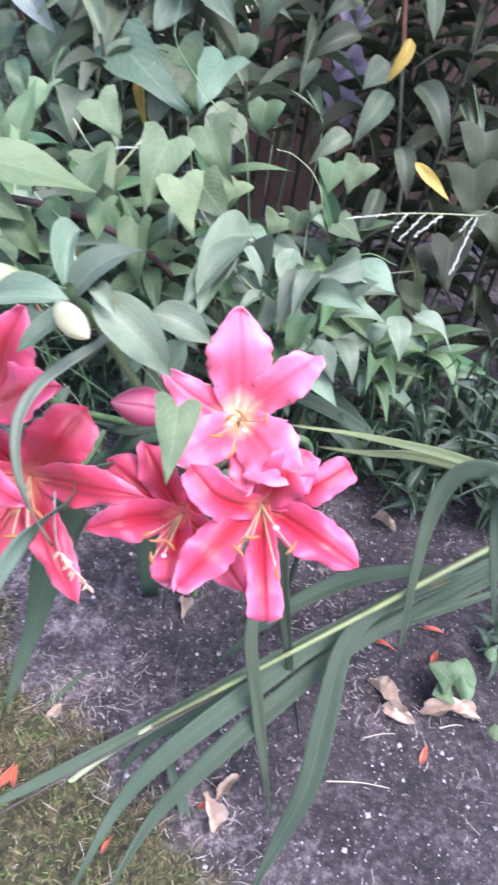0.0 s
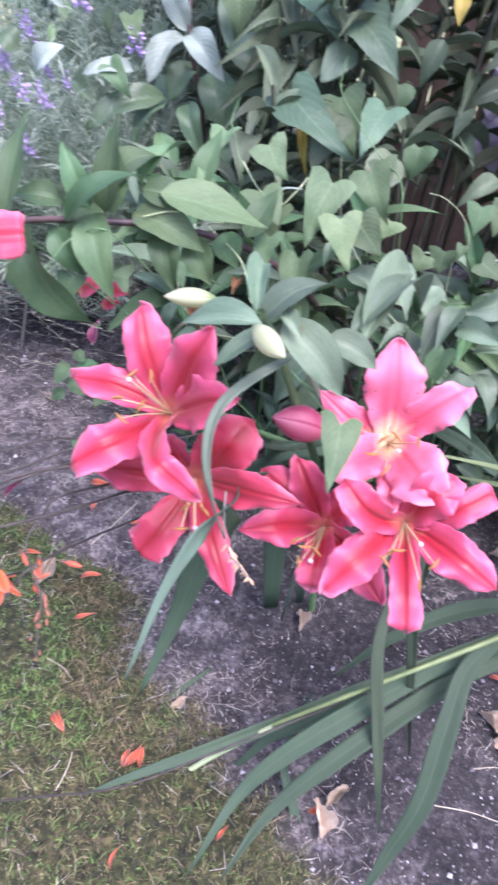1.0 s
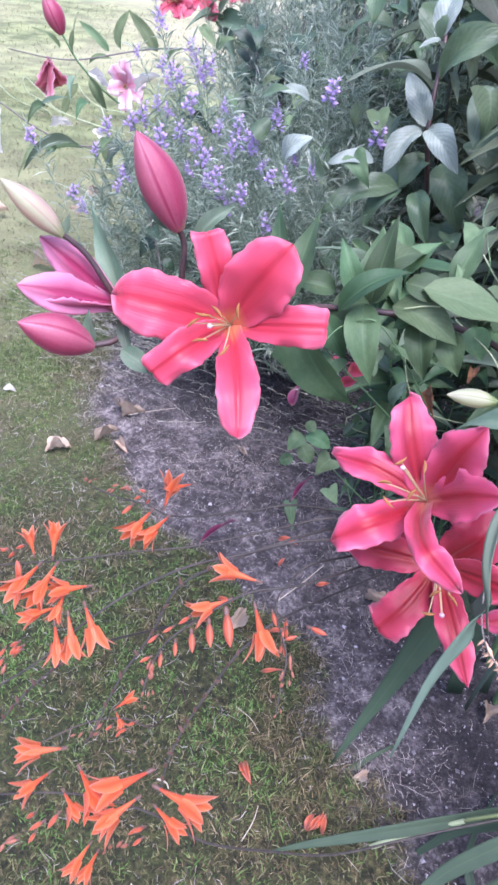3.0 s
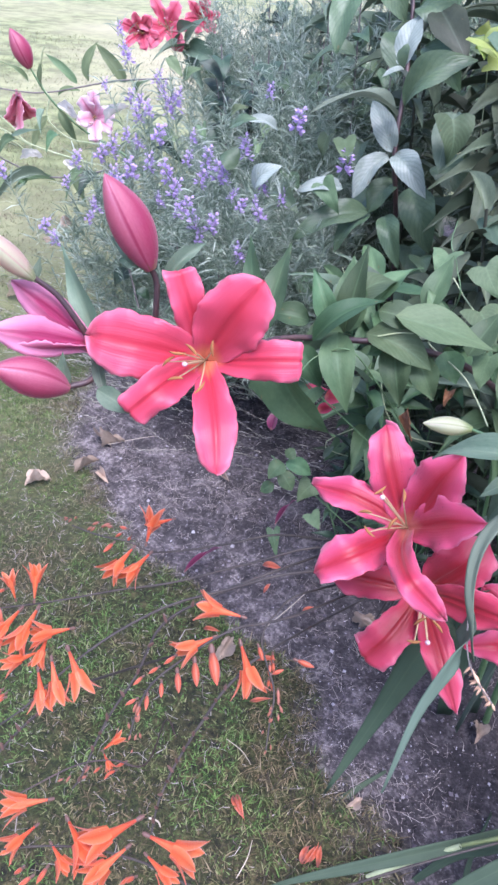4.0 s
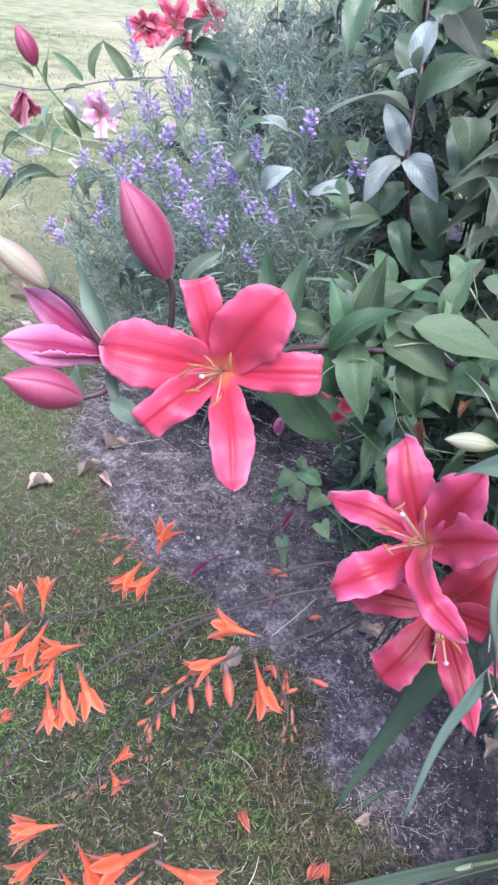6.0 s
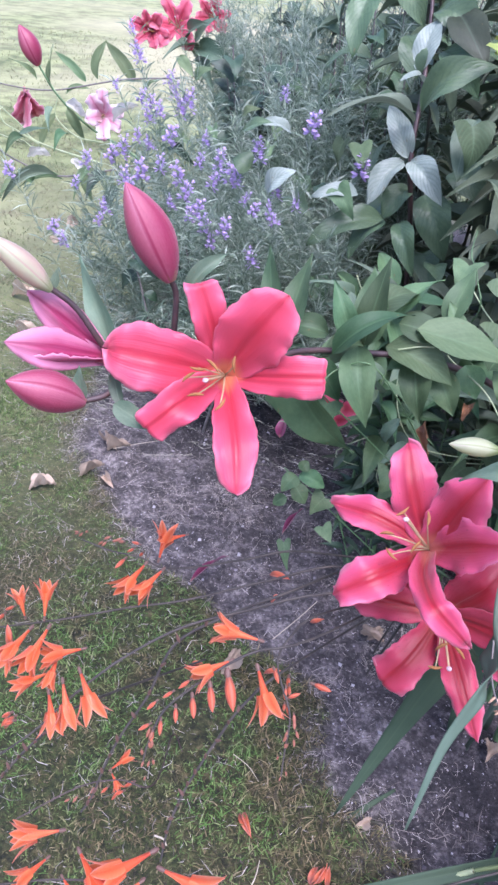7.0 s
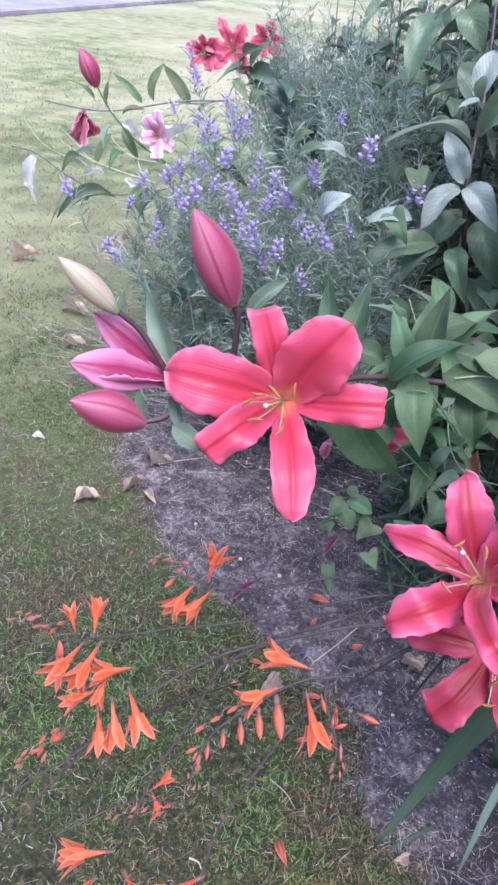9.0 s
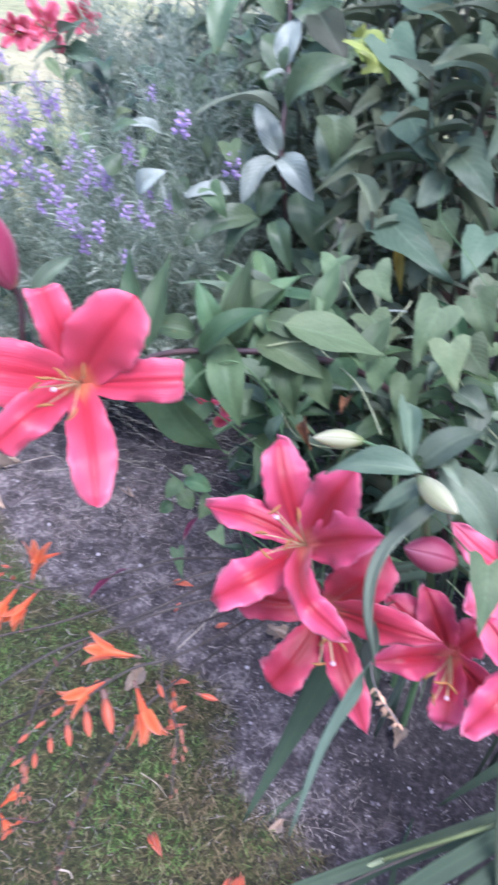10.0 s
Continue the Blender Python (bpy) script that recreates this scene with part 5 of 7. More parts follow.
for k in range(20):
    a = vec((-0.097, 0.359, 0.442)).lerp(vec((-0.074, 0.347, 0.423)), k / 19)
    way = Vector((RNG.uniform(-0.6, 0.9), RNG.uniform(-0.5, 0.2), RNG.uniform(-1.2, -0.2))).normalized()
    part("seed", SEED, None, clump, m=frame_of(a, a + way * RNG.uniform(0.006, 0.010), (0, -1, 0), 0.0045, 0.0045))

# ---- orange crocosmia over the lawn ----
def trumpet():
    rows, uvs = [], []
    for i in range(7):
        s = i / 6
        r = 0.022 + 0.095 * s ** 1.5
        rows.append([Vector((r * math.cos(a), 0.66 * s, r * math.sin(a))) for a in (2 * math.pi * k / 9 for k in range(9))])
        uvs.append([(k / 9, s * 0.4) for k in range(9)])
    return grid_mesh("flower", rows, uvs, closed=True)


def trumpet_petal():
    rows, uvs = [], []
    for i in range(8):
        s = i / 7
        hw = 0.112 * max(0.06, math.sin(math.pi * (0.22 + 0.78 * s)) ** 0.6)
        y, r = 0.48 + 0.49 * s, 0.078 + 0.06 * s + 0.19 * s ** 2.0
        rows.append([Vector((v * hw, y, r - 0.25 * hw * v * v)) for v in (-1, -0.5, 0, 0.5, 1)])
        uvs.append([(0.5 + v / 2, 0.35 + 0.65 * s) for v in (-1, -0.5, 0, 0.5, 1)])
    return grid_mesh("petal", rows, uvs)


BUD_ORANGE = petal_material("bud_orange_red", (0.66, 0.13, 0.05), (0.78, 0.24, 0.13), (0.36, 0.10, 0.06), 0.4, stripe=(0.6, 0.1, 0.03))
TRUMPET, LOBE = trumpet(), trumpet_petal()
SMALL_BUD = spindle_mesh("bud", 1.0, 0.15, 3, 0.06, 1.15, 8, 8)
DULL_BUD = spindle_mesh("bud", 1.0, 0.19, 3, 0.06, 1.1, 7, 7)
HUSK = spindle_mesh("calyx", 1.0, 0.24, 3, 0.1, 0.7, 6, 8)
for me, material in ((TRUMPET, ORANGE), (LOBE, ORANGE), (SMALL_BUD, BUD_ORANGE), (DULL_BUD, plain_material("bud_dull_pink_brown", (0.18, 0.060, 0.038), (0.36, 0.135, 0.08), 120, 0.6)), (HUSK, CALYX)):
    me.materials.append(material)


STEM_WIRY = plain_material("stem_wiry_brown", (0.026, 0.022, 0.020), (0.068, 0.056, 0.046), 60, 0.8)


def orange_flower(plant, base, tip):
    m = frame_of(base, tip, (RNG.uniform(-1, 1), -0.6, RNG.uniform(0, 1)))
    flower = part("flower", TRUMPET, None, plant, m=m)
    for k in range(6):
        part("petal", LOBE, None, flower, m=m @ Matrix.Rotation(k * math.pi / 3 + RNG.uniform(-0.1, 0.1), 4, "Y") @ Matrix.Rotation(radians(RNG.uniform(-4, 9) * (1 if k % 2 else 0.6)), 4, "X"))
    part("calyx", HUSK, None, flower, m=m @ Matrix.Translation((0, -0.06, 0)) @ Matrix.Diagonal((0.17, 0.2, 0.17, 1)))


def orange_bud(plant, base, tip):
    m = frame_of(base, tip, (0, -1, 0.2))
    small = (vec(tip) - vec(base)).length < 0.0095
    bud = part("bud", DULL_BUD if small else SMALL_BUD, None, plant, m=m)
    part("calyx", HUSK, None, bud, m=m @ Matrix.Translation((0, -0.12, 0)) @ Matrix.Diagonal((0.42, 0.42, 0.42, 1)))


def crocosmia(root, line, flowers, buds, label, girth=0.0015):
    plant = thing("crocosmia", root, label, "flower", "orange crocosmia sprays")
    tube("stem", [root, *line], girth, 0.0007, STEM_DARK if girth < 0.0012 else STEM_WIRY, plant, n=40, sides=6)
    for base, tip in flowers:
        orange_flower(plant, base, tip)
    for base, tip in buds:
        orange_bud(plant, base, tip)
    return plant


def bud_row(a, b, n, size, drop=(0.0, 0.0, -1.0), spread=0.006):
    """Buds in two ranks along a spray's end, smaller towards the tip."""
    a, b = vec(a), vec(b)
    way = (b - a).normalized()
    out = []
    for k in range(n):
        p = a.lerp(b, k / max(1, n - 1)) + Vector((RNG.uniform(-1, 1), RNG.uniform(-1, 1), RNG.uniform(-0.5, 1))) * spread
        q = p + (vec(drop) * 0.55 + way * 0.75 + Vector((RNG.uniform(-0.5, 0.5), RNG.uniform(-0.5, 0.5), RNG.uniform(-0.2, 0.6))) * 0.8).normalized() * size * 0.72 * (1 - 0.55 * k / n)
        out.append((p, q))
    return out


crocosmia((-0.20, 0.68, 0.0), [(-0.17, 0.62, 0.25), (-0.243, 0.401, 0.445), (-0.308, 0.356, 0.435), (-0.351, 0.326, 0.424), (-0.386, 0.287, 0.409), (-0.410, 0.251, 0.392), (-0.428, 0.221, 0.373), (-0.449, 0.195, 0.359), (-0.460, 0.180, 0.352)], [
    ((-0.469, 0.281, 0.412), (-0.473, 0.238, 0.408)), ((-0.457, 0.289, 0.411), (-0.456, 0.246, 0.398)), ((-0.423, 0.289, 0.400), (-0.451, 0.262, 0.404)), ((-0.442, 0.263, 0.388), (-0.458, 0.235, 0.393)),
    ((-0.428, 0.244, 0.396), (-0.413, 0.226, 0.369)), ((-0.420, 0.253, 0.404), (-0.400, 0.230, 0.378)), ((-0.410, 0.263, 0.411), (-0.385, 0.246, 0.380)), ((-0.441, 0.278, 0.396), (-0.438, 0.251, 0.380))],
    bud_row((-0.442, 0.225, 0.381), (-0.470, 0.188, 0.365), 14, 0.018) + bud_row((-0.454, 0.215, 0.370), (-0.473, 0.205, 0.362), 5, 0.012) + [((-0.477, 0.262, 0.405), (-0.484, 0.270, 0.420))], "orange crocosmia spray on a wiry stem")
crocosmia((-0.20, 0.68, 0.0), [(-0.17, 0.62, 0.25), (-0.242, 0.484, 0.400), (-0.313, 0.440, 0.388), (-0.377, 0.395, 0.375), (-0.420, 0.361, 0.378), (-0.463, 0.321, 0.383), (-0.495, 0.289, 0.392), (-0.524, 0.265, 0.396)], [
    ((-0.490, 0.298, 0.395), (-0.501, 0.306, 0.420)), ((-0.476, 0.306, 0.392), (-0.485, 0.327, 0.419)), ((-0.425, 0.401, 0.398), (-0.435, 0.362, 0.385)), ((-0.408, 0.405, 0.394), (-0.421, 0.368, 0.383))],
    bud_row((-0.502, 0.296, 0.401), (-0.546, 0.280, 0.405), 12, 0.016) + [((-0.488, 0.272, 0.378), (-0.496, 0.281, 0.395))], "orange crocosmia spray with upturned flowers")
crocosmia((-0.20, 0.72, 0.0), [(-0.18, 0.68, 0.22), (-0.290, 0.526, 0.361), (-0.348, 0.469, 0.375), (-0.384, 0.433, 0.382), (-0.410, 0.409, 0.391), (-0.432, 0.402, 0.402), (-0.459, 0.393, 0.407), (-0.490, 0.392, 0.409)], [
    ((-0.415, 0.408, 0.400), (-0.415, 0.430, 0.433)), ((-0.398, 0.436, 0.418), (-0.421, 0.416, 0.416))],
    bud_row((-0.430, 0.410, 0.407), (-0.503, 0.396, 0.406), 13, 0.015) + [((-0.444, 0.395, 0.402), (-0.448, 0.381, 0.399))], "orange crocosmia spray with one star-shaped flower")
crocosmia((-0.20, 0.68, 0.0), [(-0.17, 0.62, 0.25), (-0.247, 0.365, 0.421), (-0.281, 0.330, 0.429), (-0.299, 0.313, 0.423), (-0.318, 0.292, 0.411), (-0.336, 0.269, 0.395), (-0.339, 0.248, 0.379), (-0.338, 0.235, 0.366)], [
    ((-0.282, 0.336, 0.434), (-0.323, 0.326, 0.442)), ((-0.299, 0.316, 0.423), (-0.326, 0.289, 0.417)), ((-0.278, 0.320, 0.422), (-0.251, 0.290, 0.399))],
    bud_row((-0.339, 0.255, 0.383), (-0.334, 0.233, 0.364), 9, 0.012) + [((-0.324, 0.292, 0.413), (-0.331, 0.283, 0.408)), ((-0.334, 0.281, 0.406), (-0.340, 0.273, 0.403)), ((-0.344, 0.272, 0.399), (-0.349, 0.263, 0.395)), ((-0.343, 0.259, 0.386), (-0.350, 0.251, 0.383)), ((-0.337, 0.265, 0.388), (-0.333, 0.255, 0.381)), ((-0.340, 0.257, 0.384), (-0.337, 0.248, 0.378)), ((-0.329, 0.275, 0.397), (-0.324, 0.265, 0.390)), ((-0.299, 0.308, 0.417), (-0.284, 0.287, 0.401)), ((-0.309, 0.296, 0.411), (-0.299, 0.280, 0.400)), ((-0.319, 0.284, 0.406), (-0.311, 0.271, 0.396))], "orange crocosmia spray with drooping flower and buds")
crocosmia((-0.20, 0.68, 0.0), [(-0.17, 0.62, 0.25), (-0.246, 0.422, 0.396), (-0.269, 0.390, 0.385), (-0.271, 0.362, 0.377), (-0.247, 0.334, 0.355), (-0.242, 0.314, 0.336), (-0.238, 0.297, 0.321)], [],
    bud_row((-0.268, 0.357, 0.373), (-0.237, 0.326, 0.349), 9, 0.020) + bud_row((-0.244, 0.327, 0.350), (-0.238, 0.300, 0.322), 8, 0.011) + [((-0.237, 0.360, 0.372), (-0.219, 0.360, 0.371)), ((-0.254, 0.343, 0.362), (-0.244, 0.350, 0.366))], "budded crocosmia spray in orange-red")
crocosmia((0.50, 0.70, 0.0), [(0.35, 0.60, 0.25), (0.016, 0.419, 0.127), (-0.082, 0.346, 0.130), (-0.152, 0.276, 0.170), (-0.206, 0.215, 0.256), (-0.244, 0.170, 0.330), (-0.283, 0.160, 0.357), (-0.321, 0.151, 0.364), (-0.353, 0.136, 0.371), (-0.385, 0.115, 0.378)], [
    ((-0.345, 0.158, 0.376), (-0.313, 0.138, 0.368)), ((-0.297, 0.180, 0.374), (-0.327, 0.140, 0.374)), ((-0.297, 0.162, 0.367), (-0.315, 0.127, 0.365)), ((-0.288, 0.171, 0.374), (-0.242, 0.172, 0.369)),
    ((-0.284, 0.163, 0.364), (-0.255, 0.154, 0.359)), ((-0.348, 0.141, 0.370), (-0.326, 0.130, 0.364)), ((-0.317, 0.128, 0.344), (-0.320, 0.101, 0.342)), ((-0.310, 0.127, 0.341), (-0.310, 0.103, 0.339)),
    ((-0.360, 0.162, 0.384), (-0.389, 0.140, 0.389)), ((-0.361, 0.145, 0.378), (-0.372, 0.118, 0.378))],
    bud_row((-0.347, 0.126, 0.360), (-0.372, 0.094, 0.354), 8, 0.018) + bud_row((-0.284, 0.153, 0.343), (-0.304, 0.131, 0.330), 7, 0.016), "large orange crocosmia spray low over the lawn")
crocosmia((-0.40, 0.45, 0.0), [(-0.41, 0.44, 0.05), (-0.369, 0.313, 0.178), (-0.398, 0.292, 0.199), (-0.430, 0.270, 0.199), (-0.469, 0.221, 0.194)], [
    ((-0.410, 0.295, 0.204), (-0.396, 0.318, 0.210)), ((-0.408, 0.294, 0.203), (-0.393, 0.284, 0.194))],
    bud_row((-0.388, 0.298, 0.187), (-0.430, 0.259, 0.194), 8, 0.018), "sparse crocosmia spray with two small flowers", 0.0009)

def spent_spray(root, line, n, label):
    """A stem whose flowers have dropped, with brown husks left along it."""
    plant = thing("crocosmia", root, label, "flower", "orange crocosmia sprays")
    tube("stem", [root, *line], 0.0016, 0.0009, STEM_WIRY, plant, n=40, sides=6)
    path = catmull([vec(q) for q in line], 40)
    for k in range(n):
        p = path[int(8 + 32 * k / n)]
        way = Vector((RNG.uniform(-0.7, 0.7), RNG.uniform(-0.5, 0.2), 0.6 + 0.6 * (k % 2))).normalized()
        part("calyx", HUSK, None, plant, m=frame_of(p - way * 0.002, p + way * RNG.uniform(0.007, 0.011), (0, -1, 0.2), 0.0075, 0.0075))


spent_spray((-0.155, 1.066, 0.000), [(-0.264, 0.469, 0.387), (-0.328, 0.392, 0.384), (-0.367, 0.351, 0.365), (-0.375, 0.313, 0.331), (-0.386, 0.282, 0.305), (-0.391, 0.262, 0.285), (-0.393, 0.238, 0.264), (-0.397, 0.227, 0.256)], 10, "bare crocosmia stem with brown seed husks")
spent_spray((-0.147, 0.911, -0.000), [(-0.262, 0.433, 0.303), (-0.295, 0.360, 0.306), (-0.309, 0.322, 0.285), (-0.319, 0.294, 0.261), (-0.323, 0.277, 0.248), (-0.324, 0.255, 0.233), (-0.320, 0.233, 0.218)], 11, "spent crocosmia stem, husks purplish brown")
spent_spray((-0.434, 0.598, 0.000), [(-0.457, 0.334, 0.239), (-0.467, 0.288, 0.255), (-0.475, 0.259, 0.257), (-0.486, 0.240, 0.242), (-0.495, 0.220, 0.226), (-0.508, 0.197, 0.213)], 10, "spent crocosmia stem, husks purplish brown")

# ---- bindweed and broad leaves over the stems ----
def vine(root, line, label, leaves, material=HEART_LEAF, shape="heart", face=(-0.05, -0.75, 0.7), girth=0.0008, stem=None):
    plant = thing("bindweed", root, label, "bindweed", "bindweed vines")
    tube("stem", [root, *line], girth * 1.3, girth * 0.8, stem or STEM_GREEN, plant, n=40, sides=6)
    for k, (base, tip, width) in enumerate(leaves):
        leaf(plant, shape, base, tip, width * (0.66 if shape == "lance" else 0.86), material, (face[0] + RNG.uniform(-0.6, 0.6), face[1], face[2] + RNG.uniform(-0.4, 0.5)), RNG.randrange(4))
    return plant


vine((0.05, 0.90, 0.0), [(0.03, 0.88, 0.3), (-0.001, 0.835, 0.524), (-0.014, 0.843, 0.575), (-0.040, 0.838, 0.596), (-0.072, 0.864, 0.621), (-0.109, 0.976, 0.632), (-0.106, 1.036, 0.674)], "bindweed climbing with pale heart-shaped leaves", [
    ((-0.049, 0.832, 0.580), (-0.018, 0.806, 0.533), 0.058), ((-0.038, 0.847, 0.591), (-0.023, 0.828, 0.566), 0.042), ((-0.110, 1.022, 0.607), (-0.076, 1.007, 0.540), 0.085), ((-0.014, 0.836, 0.528), (-0.021, 0.827, 0.508), 0.05),
    ((-0.089, 0.804, 0.571), (-0.105, 0.756, 0.511), 0.066), ((-0.097, 0.801, 0.564), (-0.084, 0.789, 0.530), 0.05), ((-0.071, 0.774, 0.544), (-0.051, 0.745, 0.498), 0.062), ((-0.051, 0.785, 0.539), (-0.017, 0.773, 0.508), 0.06),
    ((-0.144, 0.803, 0.533), (-0.155, 0.779, 0.485), 0.042), ((-0.107, 0.732, 0.508), (-0.097, 0.700, 0.447), 0.050), ((-0.038, 1.082, 0.621), (-0.054, 1.070, 0.574), 0.06), ((0.007, 1.017, 0.563), (0.002, 1.004, 0.521), 0.065)])
vine((0.10, 0.92, 0.0), [(0.1, 0.9, 0.25), (0.079, 0.892, 0.463), (0.090, 0.884, 0.498), (0.074, 0.886, 0.529), (0.047, 0.885, 0.548), (0.026, 0.887, 0.551)], "bindweed tendril curling over the shade", [
    ((0.101, 0.946, 0.524), (0.100, 0.933, 0.489), 0.055), ((0.137, 0.953, 0.527), (0.126, 0.941, 0.490), 0.055), ((0.066, 0.899, 0.476), (0.064, 0.886, 0.448), 0.05), ((0.043, 0.896, 0.467), (0.032, 0.887, 0.446), 0.05),
    ((0.084, 0.883, 0.494), (0.079, 0.875, 0.475), 0.02), ((0.123, 0.937, 0.453), (0.157, 0.924, 0.437), 0.05)], girth=0.0005, stem=VINE)
# these leaves take the darker tone too, shade painted into them
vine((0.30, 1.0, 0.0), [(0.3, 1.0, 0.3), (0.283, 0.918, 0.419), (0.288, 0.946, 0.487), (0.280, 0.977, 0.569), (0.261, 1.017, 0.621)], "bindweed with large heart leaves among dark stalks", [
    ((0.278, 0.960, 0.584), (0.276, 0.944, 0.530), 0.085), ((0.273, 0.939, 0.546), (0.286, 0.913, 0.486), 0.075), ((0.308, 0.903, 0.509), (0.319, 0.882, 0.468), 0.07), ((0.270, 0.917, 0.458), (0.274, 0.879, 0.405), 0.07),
    ((0.249, 0.937, 0.437), (0.265, 0.915, 0.401), 0.05), ((0.298, 0.966, 0.554), (0.321, 0.948, 0.521), 0.07), ((0.232, 0.902, 0.403), (0.251, 0.878, 0.368), 0.05)], STALK_SHADED)
vine((0.12, 0.82, 0.0), [(0.12, 0.82, 0.2), (0.101, 0.788, 0.399), (0.119, 0.813, 0.449), (0.151, 0.837, 0.464), (0.190, 0.845, 0.451)], "broad pale green leaves spreading over the bed", [
    ((0.142, 0.817, 0.465), (0.089, 0.776, 0.457), 0.062), ((0.138, 0.825, 0.457), (0.185, 0.786, 0.445), 0.066), ((0.094, 0.784, 0.431), (0.141, 0.739, 0.447), 0.050), ((0.118, 0.770, 0.413), (0.178, 0.745, 0.431), 0.050),
    ((0.086, 0.761, 0.471), (0.063, 0.703, 0.445), 0.040), ((0.086, 0.776, 0.456), (0.051, 0.714, 0.422), 0.055), ((0.129, 0.756, 0.392), (0.151, 0.708, 0.365), 0.045), ((0.161, 0.753, 0.399), (0.183, 0.760, 0.419), 0.040),
    ((0.196, 0.798, 0.409), (0.207, 0.751, 0.377), 0.050), ((0.098, 0.723, 0.409), (0.124, 0.694, 0.372), 0.050), ((0.085, 0.726, 0.373), (0.137, 0.693, 0.341), 0.042), ((0.062, 0.826, 0.462), (0.050, 0.791, 0.435), 0.045),
    ((0.036, 0.784, 0.421), (0.022, 0.722, 0.397), 0.055), ((0.005, 0.818, 0.486), (0.029, 0.755, 0.451), 0.052), ((0.036, 0.847, 0.455), (0.078, 0.818, 0.447), 0.05), ((0.221, 0.812, 0.404), (0.273, 0.782, 0.383), 0.05),
    ((-0.017, 0.790, 0.474), (-0.022, 0.732, 0.449), 0.055), ((-0.049, 0.790, 0.476), (-0.000, 0.760, 0.458), 0.055), ((-0.055, 0.644, 0.462), (-0.029, 0.629, 0.437), 0.04), ((0.123, 0.800, 0.426), (0.162, 0.786, 0.456), 0.05)],
    GREY_LEAF, "lance", (-0.05, -0.55, 0.85))
vine((-0.15, 0.80, 0.0), [(-0.18, 0.76, 0.3), (-0.261, 0.606, 0.546), (-0.305, 0.582, 0.560), (-0.327, 0.548, 0.532)], "bindweed with big dull green leaf beneath the lily", [
    ((-0.311, 0.664, 0.324), (-0.323, 0.645, 0.305), 0.04),
    ((-0.357, 0.669, 0.220), (-0.340, 0.645, 0.193), 0.024), ((-0.269, 0.655, 0.336), (-0.286, 0.660, 0.345), 0.04), ((-0.313, 0.588, 0.513), (-0.316, 0.566, 0.482), 0.05), ((-0.275, 0.643, 0.493), (-0.294, 0.641, 0.496), 0.04),
    ((-0.310, 0.686, 0.256), (-0.293, 0.675, 0.241), 0.03), ((-0.244, 0.730, 0.346), (-0.250, 0.710, 0.320), 0.05)])
vine((-0.12, 0.80, 0.0), [(-0.12, 0.79, 0.2), (-0.333, 0.604, 0.518), (-0.341, 0.564, 0.544)], "large smooth dull green leaf beneath the open lily", [
    ((-0.341, 0.564, 0.544), (-0.273, 0.536, 0.493), 0.110)], LILY_LEAF, face=(-0.35, -0.9, 0.25))
vine((-0.16, 0.84, 0.0), [(-0.17, 0.82, 0.06), (-0.353, 0.681, 0.325), (-0.361, 0.652, 0.357)], "low seedling with rounded pale green leaves", [
    ((-0.346, 0.638, 0.367), (-0.357, 0.615, 0.358), 0.027), ((-0.348, 0.639, 0.352), (-0.327, 0.630, 0.335), 0.027), ((-0.347, 0.655, 0.355), (-0.312, 0.657, 0.347), 0.026), ((-0.354, 0.634, 0.333), (-0.367, 0.622, 0.324), 0.019), ((-0.346, 0.651, 0.367), (-0.339, 0.660, 0.377), 0.019)], LILY_LEAF, "oval", (0.2, -0.5, 0.8))
vine((-0.3, 1.1, 0.0), [(-0.3, 1.1, 0.3), (-0.201, 0.836, 0.526), (-0.208, 0.829, 0.588), (-0.223, 0.864, 0.602), (-0.226, 0.921, 0.614)], "bindweed twining up past the lily stem", [
    ((-0.221, 0.832, 0.599), (-0.229, 0.802, 0.579), 0.05), ((-0.474, 1.148, 0.642), (-0.475, 1.138, 0.600), 0.045), ((-0.447, 1.154, 0.640), (-0.435, 1.148, 0.603), 0.045), ((-0.457, 1.084, 0.584), (-0.422, 1.080, 0.541), 0.045),
    ((-0.278, 1.092, 0.703), (-0.271, 1.081, 0.643), 0.07), ((-0.175, 0.860, 0.583), (-0.145, 0.847, 0.550), 0.06), ((-0.167, 0.794, 0.551), (-0.138, 0.761, 0.528), 0.06), ((-0.142, 0.728, 0.529), (-0.144, 0.701, 0.498), 0.055)])
single = vine((0.02, 0.70, 0.0), [(0.0, 0.68, 0.3), (-0.081, 0.554, 0.477), (-0.056, 0.496, 0.497), (-0.031, 0.445, 0.510)], "single heart-shaped bindweed leaf before a pink lily", [
    ], LILY_LEAF)
leaf(single, "heart", (-0.03, 0.443, 0.515), (-0.03, 0.394, 0.485), 0.036, HEART_LEAF, (0.15, -0.9, 0.5), 0)
tube_thing = thing("tendril", (-0.261, 0.648, 0.562), "thin pale twining tendril across lily leaves", "tendril")
tube("stem", [(-0.261, 0.648, 0.562), (-0.228, 0.656, 0.570), (-0.180, 0.676, 0.559), (-0.214, 0.737, 0.525), (-0.167, 0.673, 0.528), (-0.146, 0.622, 0.531), (-0.130, 0.560, 0.540)], 0.0009, 0.0008, VINE, tube_thing, n=40)
tube_thing = thing("tendril", (-0.212, 0.901, 0.545), "thin brownish tendril hanging between the leaves", "tendril")
tube("stem", [(-0.212, 0.901, 0.545), (-0.184, 0.860, 0.532), (-0.151, 0.821, 0.526), (-0.128, 0.834, 0.549), (-0.122, 0.848, 0.557)], 0.001, 0.0008, VINE, tube_thing, n=20)
